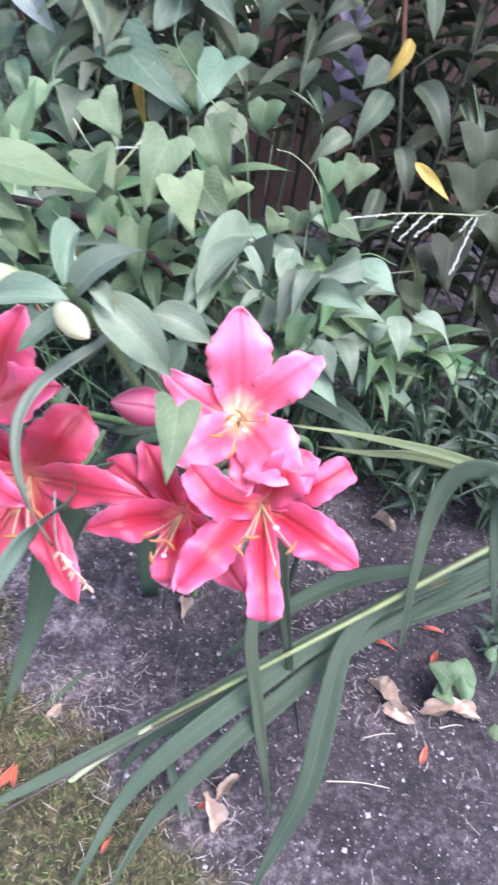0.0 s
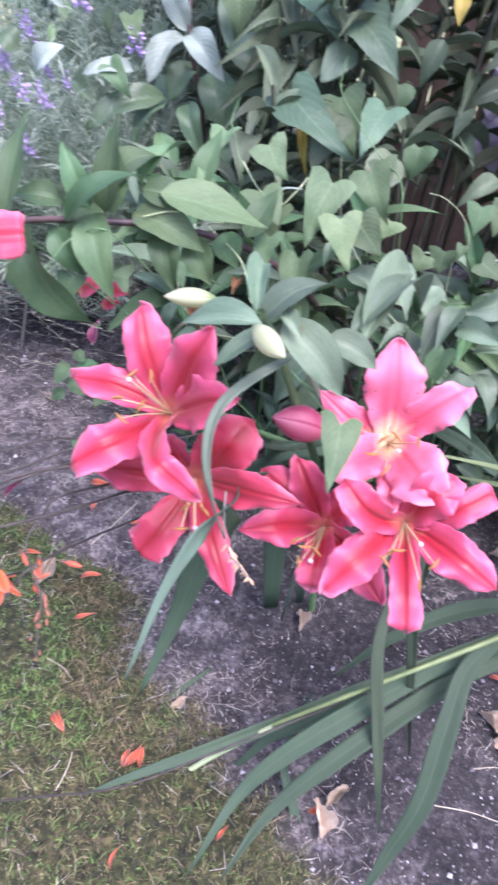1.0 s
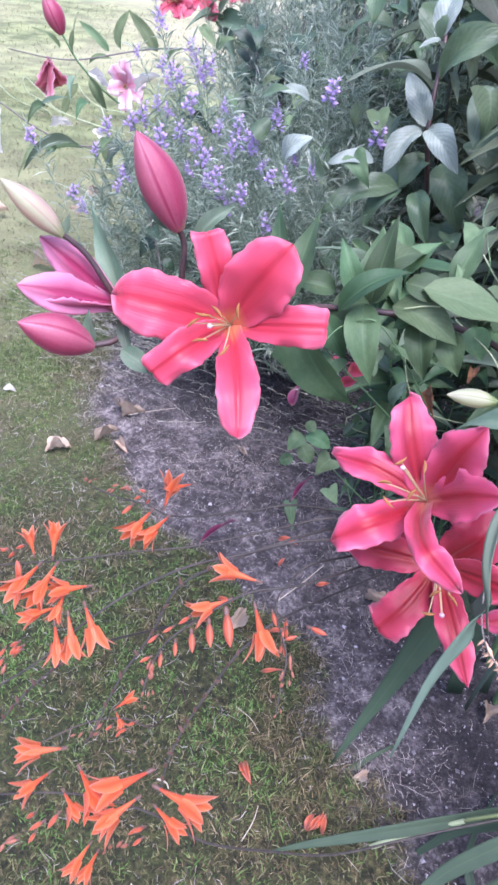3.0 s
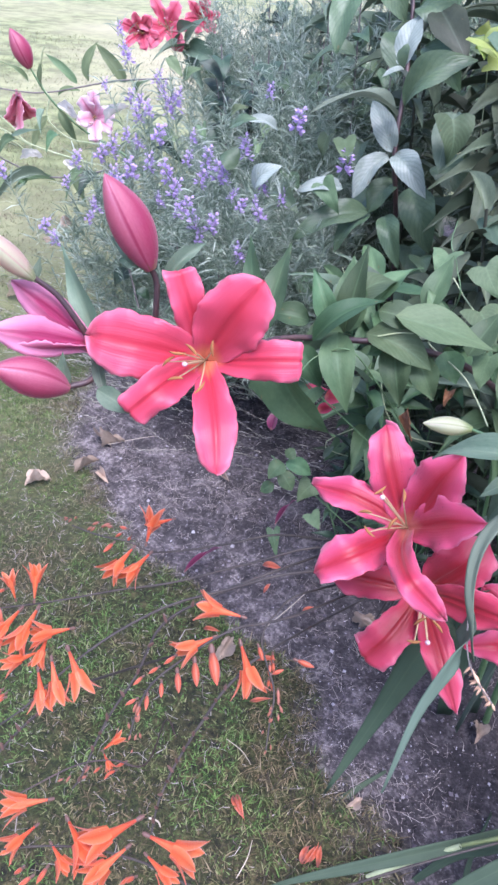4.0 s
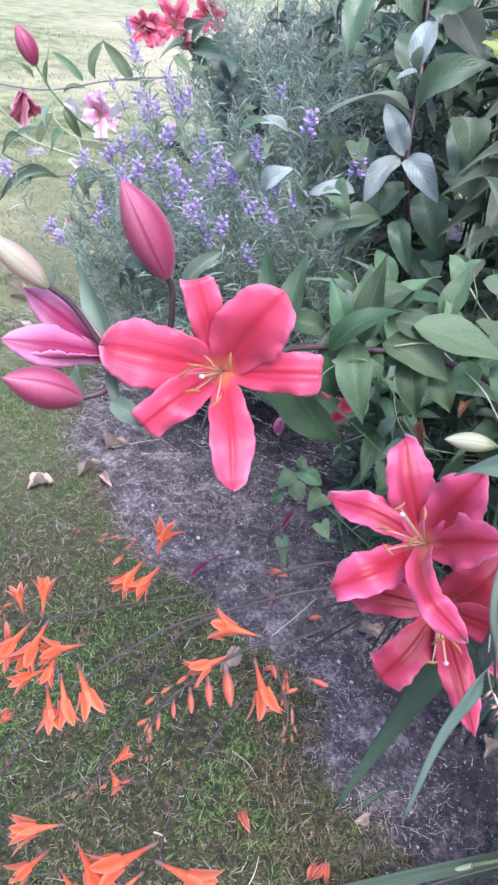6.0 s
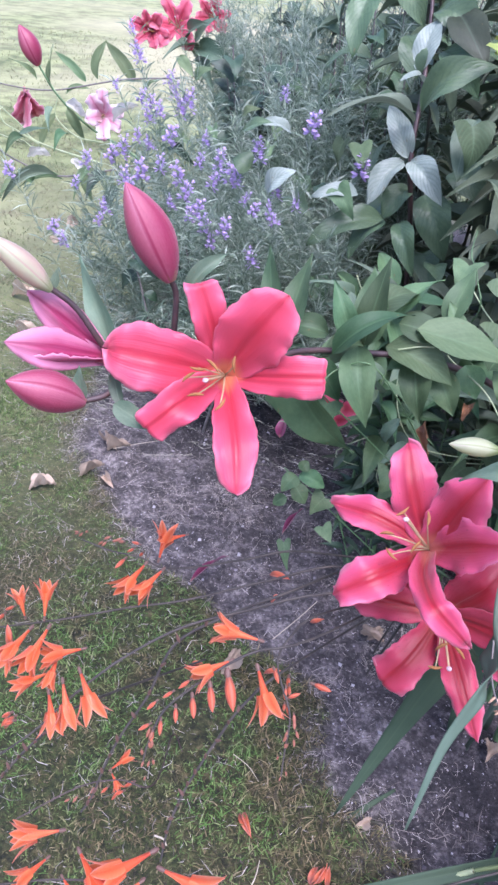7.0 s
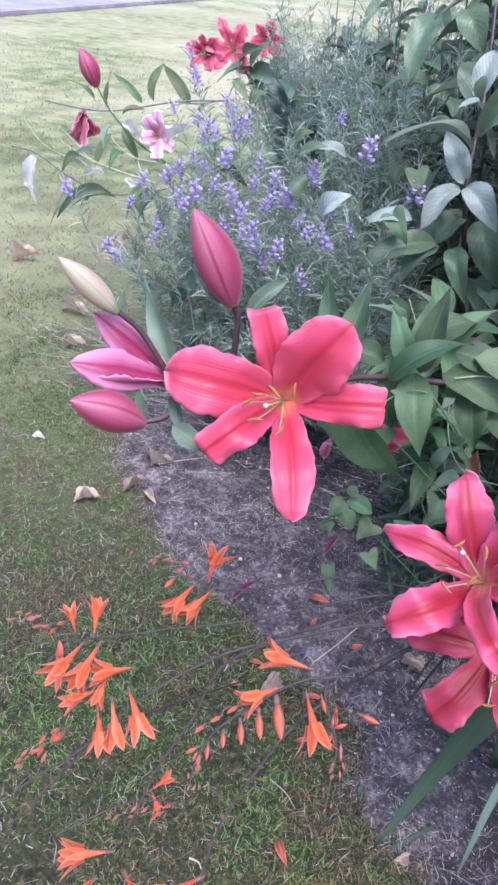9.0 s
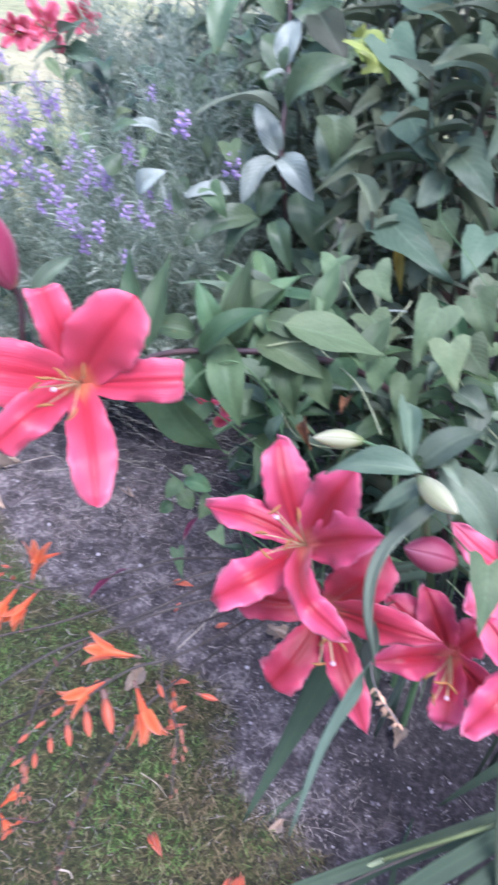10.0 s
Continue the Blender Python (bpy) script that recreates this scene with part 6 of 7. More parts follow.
petal_bit = part("fallen_petal", tube_mesh("fallen_petal", [(-0.152, 0.827, 0.543), (-0.143, 0.830, 0.547), (-0.125, 0.834, 0.548)], 0.002, 0.0012, 8, 6), PALE_LEAF, None)
tagged(petal_bit, "shrivelled white petal caught on bindweed leaves", "petal")

rng = random.Random(71)
for x, y in ((-0.16, 0.84), (0.02, 0.80), (0.18, 0.92), (-0.30, 0.98)):
    plant = thing("bindweed", (x, y, 0.0), "bindweed scrambling among shoots with small heart leaves", "bindweed", "bindweed vines")
    line = [Vector((x, y, 0.0))]
    for k in range(6):
        line.append(Vector((x + rng.uniform(-0.12, 0.12), y + rng.uniform(-0.07, 0.10), 0.12 + (0.075 if x < 0.1 else 0.05) * k)))
    tube("stem", line, 0.001, 0.0007, VINE, plant, n=40, sides=5)
    path = catmull(line, 40)
    for k in range(8, 40, 3):
        p = path[k] + Vector((rng.uniform(-0.03, 0.03), rng.uniform(-0.04, 0.01), rng.uniform(-0.01, 0.03)))
        length = rng.uniform(0.035, 0.07)
        way = Vector((rng.uniform(-0.8, 0.8), rng.uniform(-0.9, 0.1), rng.uniform(-1.0, 0.1))).normalized()
        leaf(plant, "heart" if k % 2 else "lance", p, p + way * length, length * (rng.uniform(0.5, 0.68) if k % 2 else 0.36), HEART_LEAF if k % 2 else GREY_LEAF, (rng.uniform(-0.5, 0.5), -0.6, 0.9), rng.randrange(4))

# loose shoots that fill the band between stalks and lilies
rng = random.Random(61)
for x, y, z in ((-0.30, 0.86, 0.40), (-0.20, 0.92, 0.46), (-0.12, 0.84, 0.44), (-0.04, 0.92, 0.48), (0.04, 0.84, 0.42), (0.12, 0.95, 0.44), (0.20, 0.88, 0.32), (0.30, 0.96, 0.28), (-0.38, 1.0, 0.46), (-0.32, 0.95, 0.5)):
    shoot = thing("lily_shoot", (x + 0.05, y + 0.05, 0.0), "flowerless lily shoot with pointed green leaves", "lily", "lily shoots")
    tip = Vector((x, y, z))
    tube("stem", [(x + 0.05, y + 0.05, -0.01), (x + 0.04, y + 0.04, z * 0.5), tip], 0.004, 0.002, STEM_GREEN, shoot, n=10, sides=6)
    for k in range(15):
        p = Vector((x + 0.04, y + 0.04, z * 0.45)).lerp(tip, 0.45 + 0.55 * k / 15)
        a = k * 2.4 + rng.uniform(-0.3, 0.3)
        way = Vector((math.cos(a), math.sin(a), rng.uniform(-0.5, 0.6) + (0.5 if k > 11 else 0))).normalized()
        length = rng.uniform(0.07, 0.115)
        leaf(shoot, "blade", p, p + way * length, length * rng.uniform(0.24, 0.36), LILY_LEAF if k % 3 else GREY_LEAF, (way.x * 0.3, -0.35, 1.0), rng.randrange(4))

# pale grass ear lying across the shade
ear = thing("grass_ear", (0.75, 0.9, 0.0), "thin pale grass ear with fine side branches", "grass")
tube("stem", [(0.75, 0.9, 0.0), (0.7, 0.85, 0.4), (0.298, 0.747, 0.570), (0.241, 0.765, 0.558), (0.192, 0.776, 0.548), (0.153, 0.781, 0.539), (0.108, 0.784, 0.525)], 0.0009, 0.0006, VINE, ear, n=30, sides=5)
GRAIN = spindle_mesh("seed", 1.0, 0.3, 3, 0.1, 0.9, 5, 5)
GRAIN.materials.append(plain_material("grass_seed_white", (0.44, 0.44, 0.37), (0.64, 0.64, 0.56), 80, 0.7))
for a, b, n in (((0.108, 0.784, 0.525), (0.158, 0.781, 0.540), 16), ((0.172, 0.779, 0.544), (0.159, 0.774, 0.525), 8), ((0.189, 0.776, 0.548), (0.168, 0.769, 0.518), 12), ((0.206, 0.773, 0.551), (0.183, 0.768, 0.525), 14), ((0.235, 0.766, 0.556), (0.226, 0.762, 0.540), 6), ((0.239, 0.765, 0.557), (0.225, 0.744, 0.500), 22)):
    tube("branch", [a, b], 0.0005, 0.0004, VINE, ear, n=6, sides=4)
    for k in range(n):
        p = vec(a).lerp(vec(b), (k + 0.5) / n) + Vector((RNG.uniform(-1, 1), RNG.uniform(-1, 1), RNG.uniform(-1, 1))) * 0.001
        part("seed", GRAIN, None, ear, m=frame_of(p, p + (vec(b) - vec(a)).normalized() * 0.005 + Vector((0, -0.001, 0.001)), (0, -1, 0), 0.0024, 0.0024))


# ---- tall dark stalks at the back ----
STALK_STEM = plain_material("stalk_stem_olive", (0.02, 0.022, 0.013), (0.05, 0.052, 0.028), 50, 0.7)


def stalk(x, y, height, n, lean, rng, size=1.0, material=STALK_LEAF):
    plant = thing("leafy_stalk", (x, y, 0.0), "upright dark stalk clothed in drooping narrow leaves", "shrub", "leafy stalks")
    top = Vector((x + lean[0], y + lean[1], height))
    mid = Vector((x + lean[0] * 0.3, y + lean[1] * 0.3, height * 0.5))
    tube("stem", [(x, y, -0.01), mid, top], 0.0045, 0.0025, STALK_STEM, plant, n=14, sides=6)
    for k in range(n):
        s = 0.12 + 0.88 * (k + rng.random() * 0.6) / n
        p = Vector((x, y, 0)).lerp(mid, min(1, s * 2)) if s < 0.5 else mid.lerp(top, s * 2 - 1)
        a = k * 2.4 + rng.uniform(-0.4, 0.4)
        if -0.04 < x < 0.21 and p.z < 0.52 - 0.38 * (y - 1.1):
            continue  # the lower stems are bare in the shade
        length = rng.uniform(0.10, 0.15) * size * (1 - 0.25 * s)
        fall = rng.uniform(-0.6, 0.2) + 0.6 * max(0, s - 0.85) / 0.15
        way = Vector((math.cos(a), math.sin(a), fall)).normalized()
        leaf(plant, "blade", p, p + way * length, length * rng.uniform(0.14, 0.23), material, (way.x * 0.5, way.y * 0.5 - 0.15, 1.0), rng.choice((0, 1, 1, 3, 2)))


rng = random.Random(21)
for x, y, h in ((-0.24, 1.46, 1.05), (-0.14, 1.24, 0.86), (-0.12, 1.16, 0.84), (-0.06, 1.20, 0.88), (-0.17, 1.30, 0.95), (-0.16, 1.34, 1.0), (-0.08, 1.12, 0.78), (-0.02, 1.26, 0.95), (0.05, 1.10, 0.80), (0.10, 1.36, 1.0), (0.15, 1.16, 0.86), (0.22, 1.28, 0.95), (0.27, 1.10, 0.82),
                (0.34, 1.32, 1.0), (0.38, 1.12, 0.85), (0.46, 1.25, 0.95), (0.52, 1.08, 0.85), (0.60, 1.22, 0.95), (0.66, 1.05, 0.85), (0.76, 1.18, 0.95), (-0.36, 1.50, 1.05), (-0.24, 1.55, 1.1), (-0.10, 1.52, 1.1),
                (0.02, 1.56, 1.1), (0.16, 1.52, 1.1), (0.30, 1.55, 1.1), (0.44, 1.50, 1.1), (0.58, 1.48, 1.1), (0.74, 1.42, 1.1), (-0.30, 1.75, 1.15), (-0.12, 1.78, 1.15), (0.08, 1.76, 1.15), (0.30, 1.76, 1.15), (0.52, 1.72, 1.15), (0.75, 1.68, 1.15), (-0.42, 1.62, 1.1), (-0.46, 1.85, 1.15), (-0.26, 1.08, 0.48), (-0.12, 1.0, 0.62), (0.02, 1.0, 0.6), (0.88, 1.3, 1.0), (0.84, 1.1, 0.9)):
    if x > 0.25:
        h += 0.55
    crowd = 36 if x < 0.08 else 58 if x < 0.25 else 66
    # from x 0.08 rightwards the leaf colour has the shade in it
    stalk(x + rng.uniform(-0.02, 0.02), y, h, crowd if y < 1.45 else (40 if x < 0.25 else 56), (rng.uniform(-0.08, 0.08), rng.uniform(-0.14, 0.0)), rng, 1.0 if y < 1.45 else 1.2, STALK_SHADED if x > 0.08 else STALK_LEAF)
withered = thing("withered_leaf", (-0.149, 0.988, 0.575), "yellow withered leaf hanging from a stalk", "leaf", "withered leaves")
leaf(withered, "lance", (-0.153, 0.998, 0.578), (-0.135, 0.961, 0.518), 0.015, YELLOW_LEAF, (0, -1, 0.2), 1)
withered = thing("withered_leaf", (0.169, 1.024, 0.656), "half-yellow withered leaf hanging point down", "leaf", "withered leaves")
leaf(withered, "blade", (0.171, 1.024, 0.658), (0.152, 1.006, 0.607), 0.0175, YELLOW_LEAF, (0.2, -1, 0.3), 1)
withered = thing("withered_leaf", (0.207, 0.963, 0.533), "yellow withered leaf with brown spots", "leaf", "withered leaves")
leaf(withered, "lance", (0.205, 0.964, 0.535), (0.254, 0.930, 0.505), 0.016, YELLOW_LEAF, (0, -1, 0.4), 0)
withered = thing("withered_leaf", (0.012, 0.993, 0.734), "yellow withered leaf hanging from a stalk", "leaf", "withered leaves")
leaf(withered, "lance", (0.014, 1.014, 0.743), (0.016, 0.990, 0.714), 0.02, YELLOW_LEAF, (0, -1, 0.2), 1)
# leaves that stand out in front of the stalks
near = thing("leafy_stalk", (0.16, 1.0, 0.0), "dark stalk with arching grey-green pointed leaves", "shrub", "leafy stalks")
tube("stem", [(0.16, 1.0, -0.01), (0.207, 0.995, 0.418), (0.192, 1.041, 0.533), (0.172, 1.083, 0.645)], 0.0028, 0.003, STALK_STEM, near, "dark olive lower stem", n=24)
tube("stem", [(0.175, 1.080, 0.633), (0.166, 1.089, 0.674), (0.159, 1.095, 0.709)], 0.0032, 0.004, plain_material("stem_rust", (0.06, 0.024, 0.014), (0.16, 0.065, 0.03), 40, 0.6), near, "rusty brown stem", n=24)
for base, tip, width, k in (
        ((0.114, 1.051, 0.648), (0.045, 1.028, 0.613), 0.034, 2), ((0.163, 1.032, 0.593), (0.126, 0.999, 0.532), 0.040, 1), ((0.121, 1.003, 0.544), (0.072, 0.976, 0.509), 0.032, 2), ((0.197, 1.039, 0.606), (0.251, 0.980, 0.552), 0.045, 2),
        ((0.191, 1.011, 0.536), (0.210, 0.967, 0.485), 0.034, 1), ((0.172, 0.977, 0.490), (0.153, 0.932, 0.428), 0.030, 1), ((0.184, 1.030, 0.711), (0.198, 1.019, 0.659), 0.028, 0), ((0.007, 1.044, 0.689), (-0.012, 1.033, 0.630), 0.034, 1),
        ((0.064, 1.068, 0.612), (0.049, 1.039, 0.574), 0.028, 1), ((0.261, 1.042, 0.594), (0.295, 0.994, 0.536), 0.036, 2), ((0.107, 1.068, 0.682), (0.064, 1.038, 0.663), 0.032, 2), ((0.161, 1.079, 0.617), (0.130, 1.055, 0.585), 0.045, 0)):
    leaf(near, "blade", base, tip, width * 0.85, STALK_LEAF, (0, -0.7, 0.7), k)


# ---- lavender blooms half hidden in the stalks ----
def round_bloom(centre, front, size):
    bloom = thing("lavender_bloom", centre, "pale lavender bloom half hidden among dark leaves", "flower", "lavender blooms")
    c, axis = vec(centre), (vec(front) - vec(centre)).normalized()
    a0 = axis.orthogonal().normalized()
    b0 = axis.cross(a0)
    for k in range(5):
        a = k * 2 * math.pi / 5
        way = a0 * math.cos(a) + b0 * math.sin(a) + axis * 0.25
        leaf(bloom, "oval", c, c + way * size, size * 0.9, LAVENDER, tuple(axis), k, name="petal")


LAVENDER = leaf_material("petal_lavender", (0.20, 0.17, 0.22), (0.31, 0.27, 0.33), rib=(0.24, 0.19, 0.28), rough=0.6, vary=0.2, through=0.3, hue=0.01)
round_bloom((0.120, 1.168, 0.533), (0.089, 0.919, 0.603), 0.032)
round_bloom((0.127, 1.218, 0.572), (0.106, 0.928, 0.645), 0.032)
round_bloom((0.122, 1.251, 0.628), (0.088, 0.938, 0.685), 0.026)

# ---- shrub with ribbed leaves ----
shrub = thing("ribbed_leaf_shrub", (-0.30, 1.36, 0.0), "shrub with broad deeply veined leaves, some pale beneath", "shrub")
tube("stem", [(-0.30, 1.36, -0.01), (-0.351, 1.243, 0.476), (-0.373, 1.216, 0.616), (-0.384, 1.264, 0.713), (-0.400, 1.321, 0.789), (-0.418, 1.363, 0.866)], 0.005, 0.0032, STEM_DARK, shrub, "dark reddish stem", n=30)
for base, tip, width, k, pale in (
        ((-0.381, 1.216, 0.673), (-0.491, 1.124, 0.701), 0.036, 1, 2), ((-0.377, 1.216, 0.618), (-0.428, 1.231, 0.691), 0.044, 0, 1), ((-0.371, 1.206, 0.617), (-0.306, 1.154, 0.578), 0.050, 1, 1), ((-0.381, 1.204, 0.613), (-0.420, 1.140, 0.560), 0.042, 2, 1),
        ((-0.399, 1.285, 0.736), (-0.392, 1.324, 0.817), 0.050, 0, 1), ((-0.401, 1.283, 0.726), (-0.428, 1.336, 0.794), 0.055, 1, 0), ((-0.375, 1.240, 0.687), (-0.284, 1.234, 0.774), 0.060, 1, 0), ((-0.429, 1.110, 0.575), (-0.490, 1.063, 0.579), 0.030, 0, 1),
        ((-0.386, 1.139, 0.536), (-0.487, 1.052, 0.510), 0.050, 0, 0), ((-0.388, 1.148, 0.531), (-0.427, 1.083, 0.490), 0.050, 1, 0), ((-0.366, 1.191, 0.519), (-0.324, 1.124, 0.464), 0.045, 1, 0), ((-0.339, 1.229, 0.563), (-0.282, 1.168, 0.482), 0.07, 1, 0),
        ((-0.521, 1.421, 0.841), (-0.532, 1.329, 0.749), 0.06, 0, 0), ((-0.469, 1.383, 0.854), (-0.421, 1.339, 0.804), 0.06, 1, 0), ((-0.387, 1.274, 0.720), (-0.413, 1.231, 0.737), 0.03, 1, 1), ((-0.303, 1.224, 0.607), (-0.239, 1.172, 0.584), 0.06, 1, 0),
        ((-0.366, 1.236, 0.566), (-0.398, 1.187, 0.525), 0.05, 2, 0), ((-0.400, 1.364, 0.820), (-0.321, 1.313, 0.797), 0.07, 1, 0), ((-0.372, 1.323, 0.767), (-0.299, 1.276, 0.721), 0.06, 1, 0), ((-0.601, 1.264, 0.613), (-0.638, 1.213, 0.640), 0.03, 0, 1),
        ((-0.575, 1.093, 0.553), (-0.537, 1.087, 0.601), 0.04, 1, 1), ((-0.664, 1.187, 0.618), (-0.608, 1.161, 0.652), 0.03, 0, 0), ((-0.625, 1.136, 0.577), (-0.654, 1.129, 0.593), 0.05, 1, 0)):
    leaf(shrub, "oval", base, tip, width * 0.88, (RIB_LEAF, PALE_LEAF, STRAP_PALE)[pale], (-0.15, -0.7, 0.75), k)
rng = random.Random(33)
for _ in range(46):
    p = Vector((rng.uniform(-0.62, -0.25), rng.uniform(1.15, 1.75), rng.uniform(0.12, 0.85)))
    if p.z > 0.55 and p.y < 1.35:
        continue
    a = rng.uniform(0, 6.28)
    q = p + Vector((math.cos(a), math.sin(a) - 0.4, rng.uniform(-0.6, 0.3))).normalized() * rng.uniform(0.07, 0.11)
    leaf(shrub, "oval", p, q, rng.uniform(0.035, 0.055), RIB_LEAF, (-0.1, -0.5, 0.9), rng.randrange(3))


# ---- violet toadflax and grey-green herb ----
def spike_mesh(rng):
    """A short spike of small lipped florets along +Y, one long."""
    bm = bmesh.new()
    for k in range(11):
        s = 0.05 + 0.95 * k / 11
        a = k * 2.4
        out = Vector((math.cos(a), 0.15, math.sin(a)))
        side = Vector((-math.sin(a), 0, math.cos(a)))
        r = 0.30 * (1 - 0.4 * s)
        c = Vector((0, s, 0)) + out * 0.06
        for lift, w, l in ((0.9, 0.75, 1.0), (0.05, 1.0, 1.15), (-0.7, 0.8, 1.0)):
            tip = c + (out + Vector((0, lift, 0))).normalized() * r * l
            mid = c.lerp(tip, 0.6) + Vector((0, 0.02, 0))
            v = [bm.verts.new(p) for p in (c, mid - side * r * 0.5 * w, tip - side * r * 0.25 * w, tip + side * r * 0.25 * w, mid + side * r * 0.5 * w)]
            bm.faces.new(v)
    me = bpy.data.meshes.new("flower_spike")
    bm.to_mesh(me)
    bm.free()
    me.materials.append(VIOLET)
    return me


SPIKES = [spike_mesh(rng) for _ in range(3)]


def herb(base, label, spikes, cover, stems, rng, dry=0):
    """A loose herb: thin stems clothed in needle leaves, with violet spikes at the given tips."""
    plant = thing("toadflax", base, label, "herb", "toadflax plants")
    verts, faces = [], []
    dverts, dfaces, sverts, sfaces = [], [], [], []

    def needle(p, way, length, width, vs, fs):
        side = way.orthogonal().normalized()
        side = Matrix.Rotation(rng.uniform(0, 6.28), 3, way) @ side
        k = len(vs)
        drop = Vector((0, 0, -0.15 * length))
        vs += [tuple(p), tuple(p + way * length * 0.5 + side * width), tuple(p + way * length + drop), tuple(p + way * length * 0.5 - side * width)]
        fs.append((k, k + 1, k + 2, k + 3))

    tops = [(vec(s), True) for s in spikes]
    (x0, x1), (y0, y1), (z0, z1) = cover
    for _ in range(stems):
        tops.append((Vector((rng.uniform(x0, x1), rng.uniform(y0, y1), rng.uniform(z0, z1))), False))
    for n, (top, flower) in enumerate(tops):
        foot = Vector((top.x + (base[0] - top.x) * 0.45 + rng.uniform(-0.04, 0.04), top.y + (base[1] - top.y) * 0.45 + rng.uniform(0.0, 0.08), 0.02))
        mid = foot.lerp(top, 0.55) + Vector((rng.uniform(-0.03, 0.03), rng.uniform(-0.02, 0.03), 0.07))
        line = catmull([foot, mid, top], 22)
        for i in range(4, 23):
            p = line[i]
            tan = (line[min(i + 1, 22)] - line[i - 1]).normalized()
            needle(p - tan * 0.008, tan, 0.035, 0.0009, sverts, sfaces)
            for _ in range(5):
                way = (tan * 0.6 + Vector((rng.uniform(-1, 1), rng.uniform(-1, 1), rng.uniform(-0.5, 0.8)))).normalized()
                needle(p, way, rng.uniform(0.022, 0.058), rng.uniform(0.0007, 0.0017), verts, faces)
        if flower:
            droop = Vector((rng.uniform(-0.4, 0.4), rng.uniform(-0.3, 0.2), rng.uniform(0.5, 1.0))).normalized()
            size = rng.uniform(0.024, 0.042)
            part("flower_spike", SPIKES[rng.randrange(3)], None, plant, m=frame_of(top - droop * size * 0.5, top + droop * size * 0.5, (0, -1, 0), size, size))
    me = bpy.data.meshes.new("stem_growth")
    me.from_pydata(sverts, [], sfaces)
    tagged(part("stem_growth", me, HERB, plant, "thin grey-green stems"), kind="stuff")
    me = bpy.data.meshes.new("foliage")
    me.from_pydata(verts, [], faces)
    tagged(part("foliage", me, HERB, plant, "fine grey-green needle leaves"), kind="stuff")
    for _ in range(dry):
        p = Vector((base[0] + rng.uniform(-0.25, 0.34), base[1] + rng.uniform(-0.34, 0.02), rng.uniform(0.03, 0.22)))
        a = rng.uniform(2.4, 4.2)
        way = Vector((math.cos(a), math.sin(a) * 0.5, rng.uniform(-0.1, 0.35))).normalized()
        for k in range(6):
            q = p + way * 0.02 * k
            needle(q, way, 0.026, 0.0007, dverts, dfaces)
            needle(q, (way + Vector((rng.uniform(-0.6, 0.6), rng.uniform(-0.6, 0.6), 0.3))).normalized(), 0.01, 0.001, dverts, dfaces)
    if dry:
        me = bpy.data.meshes.new("dry_growth")
        me.from_pydata(dverts, [], dfaces)
        tagged(part("dry_growth", me, DRY_HERB, plant, "tangle of dry greyish seed stalks"), kind="stuff")


SPIKES_NEAR = [(-0.515, 1.059, 0.559), (-0.563, 1.099, 0.562), (-0.560, 1.060, 0.540), (-0.588, 1.070, 0.532), (-0.615, 1.096, 0.538), (-0.648, 1.134, 0.556), (-0.699, 1.174, 0.571), (-0.739, 1.177, 0.563), (-0.741, 1.128, 0.519), (-0.764, 1.110, 0.499), (-0.702, 1.095, 0.506), (-0.661, 1.062, 0.464), (-0.576, 1.037, 0.462), (-0.637, 1.061, 0.495), (-0.713, 1.086, 0.496), (-0.628, 1.175, 0.598), (-0.550, 1.049, 0.531), (-0.666, 1.150, 0.558), (-0.695, 1.145, 0.544), (-0.676, 1.066, 0.490), (-0.776, 1.162, 0.535), (-0.440, 1.155, 0.609), (-0.546, 1.212, 0.647)]
SPIKES_LEFT = [(-0.820, 1.178, 0.543), (-0.866, 1.218, 0.563), (-0.859, 1.175, 0.526), (-0.865, 1.142, 0.507), (-0.890, 1.165, 0.512), (-0.894, 1.080, 0.454), (-0.986, 1.146, 0.488), (-0.984, 1.184, 0.523), (-0.939, 1.205, 0.537), (-0.901, 1.236, 0.569), (-0.917, 1.210, 0.551), (-0.826, 1.232, 0.583), (-0.988, 1.069, 0.425), (-1.141, 1.148, 0.485), (-0.894, 1.099, 0.470), (-0.966, 1.062, 0.405)]
SPIKES_BACK = [(-0.903, 1.294, 0.621), (-0.873, 1.273, 0.614), (-0.928, 1.304, 0.626), (-0.827, 1.276, 0.625), (-0.853, 1.301, 0.643), (-0.974, 1.372, 0.689), (-1.011, 1.414, 0.726), (-0.993, 1.316, 0.636), (-0.622, 1.270, 0.676), (-0.747, 1.214, 0.589), (-0.896, 1.270, 0.601), (-0.878, 1.326, 0.661), (-0.814, 1.284, 0.636)]
rng = random.Random(44)
herb((-0.62, 1.30, 0.0), "violet toadflax with fine grey-green foliage", SPIKES_NEAR, ((-0.78, -0.42), (1.02, 1.45), (0.22, 0.54)), 190, rng, 140)
herb((-0.95, 1.40, 0.0), "violet toadflax spilling over the lawn edge", SPIKES_LEFT, ((-1.08, -0.70), (1.18, 1.6), (0.14, 0.48)), 120, rng, 300)
herb((-0.90, 1.75, 0.0), "pale violet toadflax behind the lilies", SPIKES_BACK, ((-1.0, -0.55), (1.5, 1.95), (0.35, 0.62)), 150, rng)
herb((-0.55, 1.75, 0.0), "grey-green feathery herb without flowers", [], ((-0.80, -0.36), (1.45, 2.05), (0.34, 0.76)), 230, rng)
herb((-0.55, 2.35, 0.0), "tall grey-green herb at the back", [], ((-0.9, -0.15), (2.05, 2.6), (0.55, 0.92)), 260, rng)
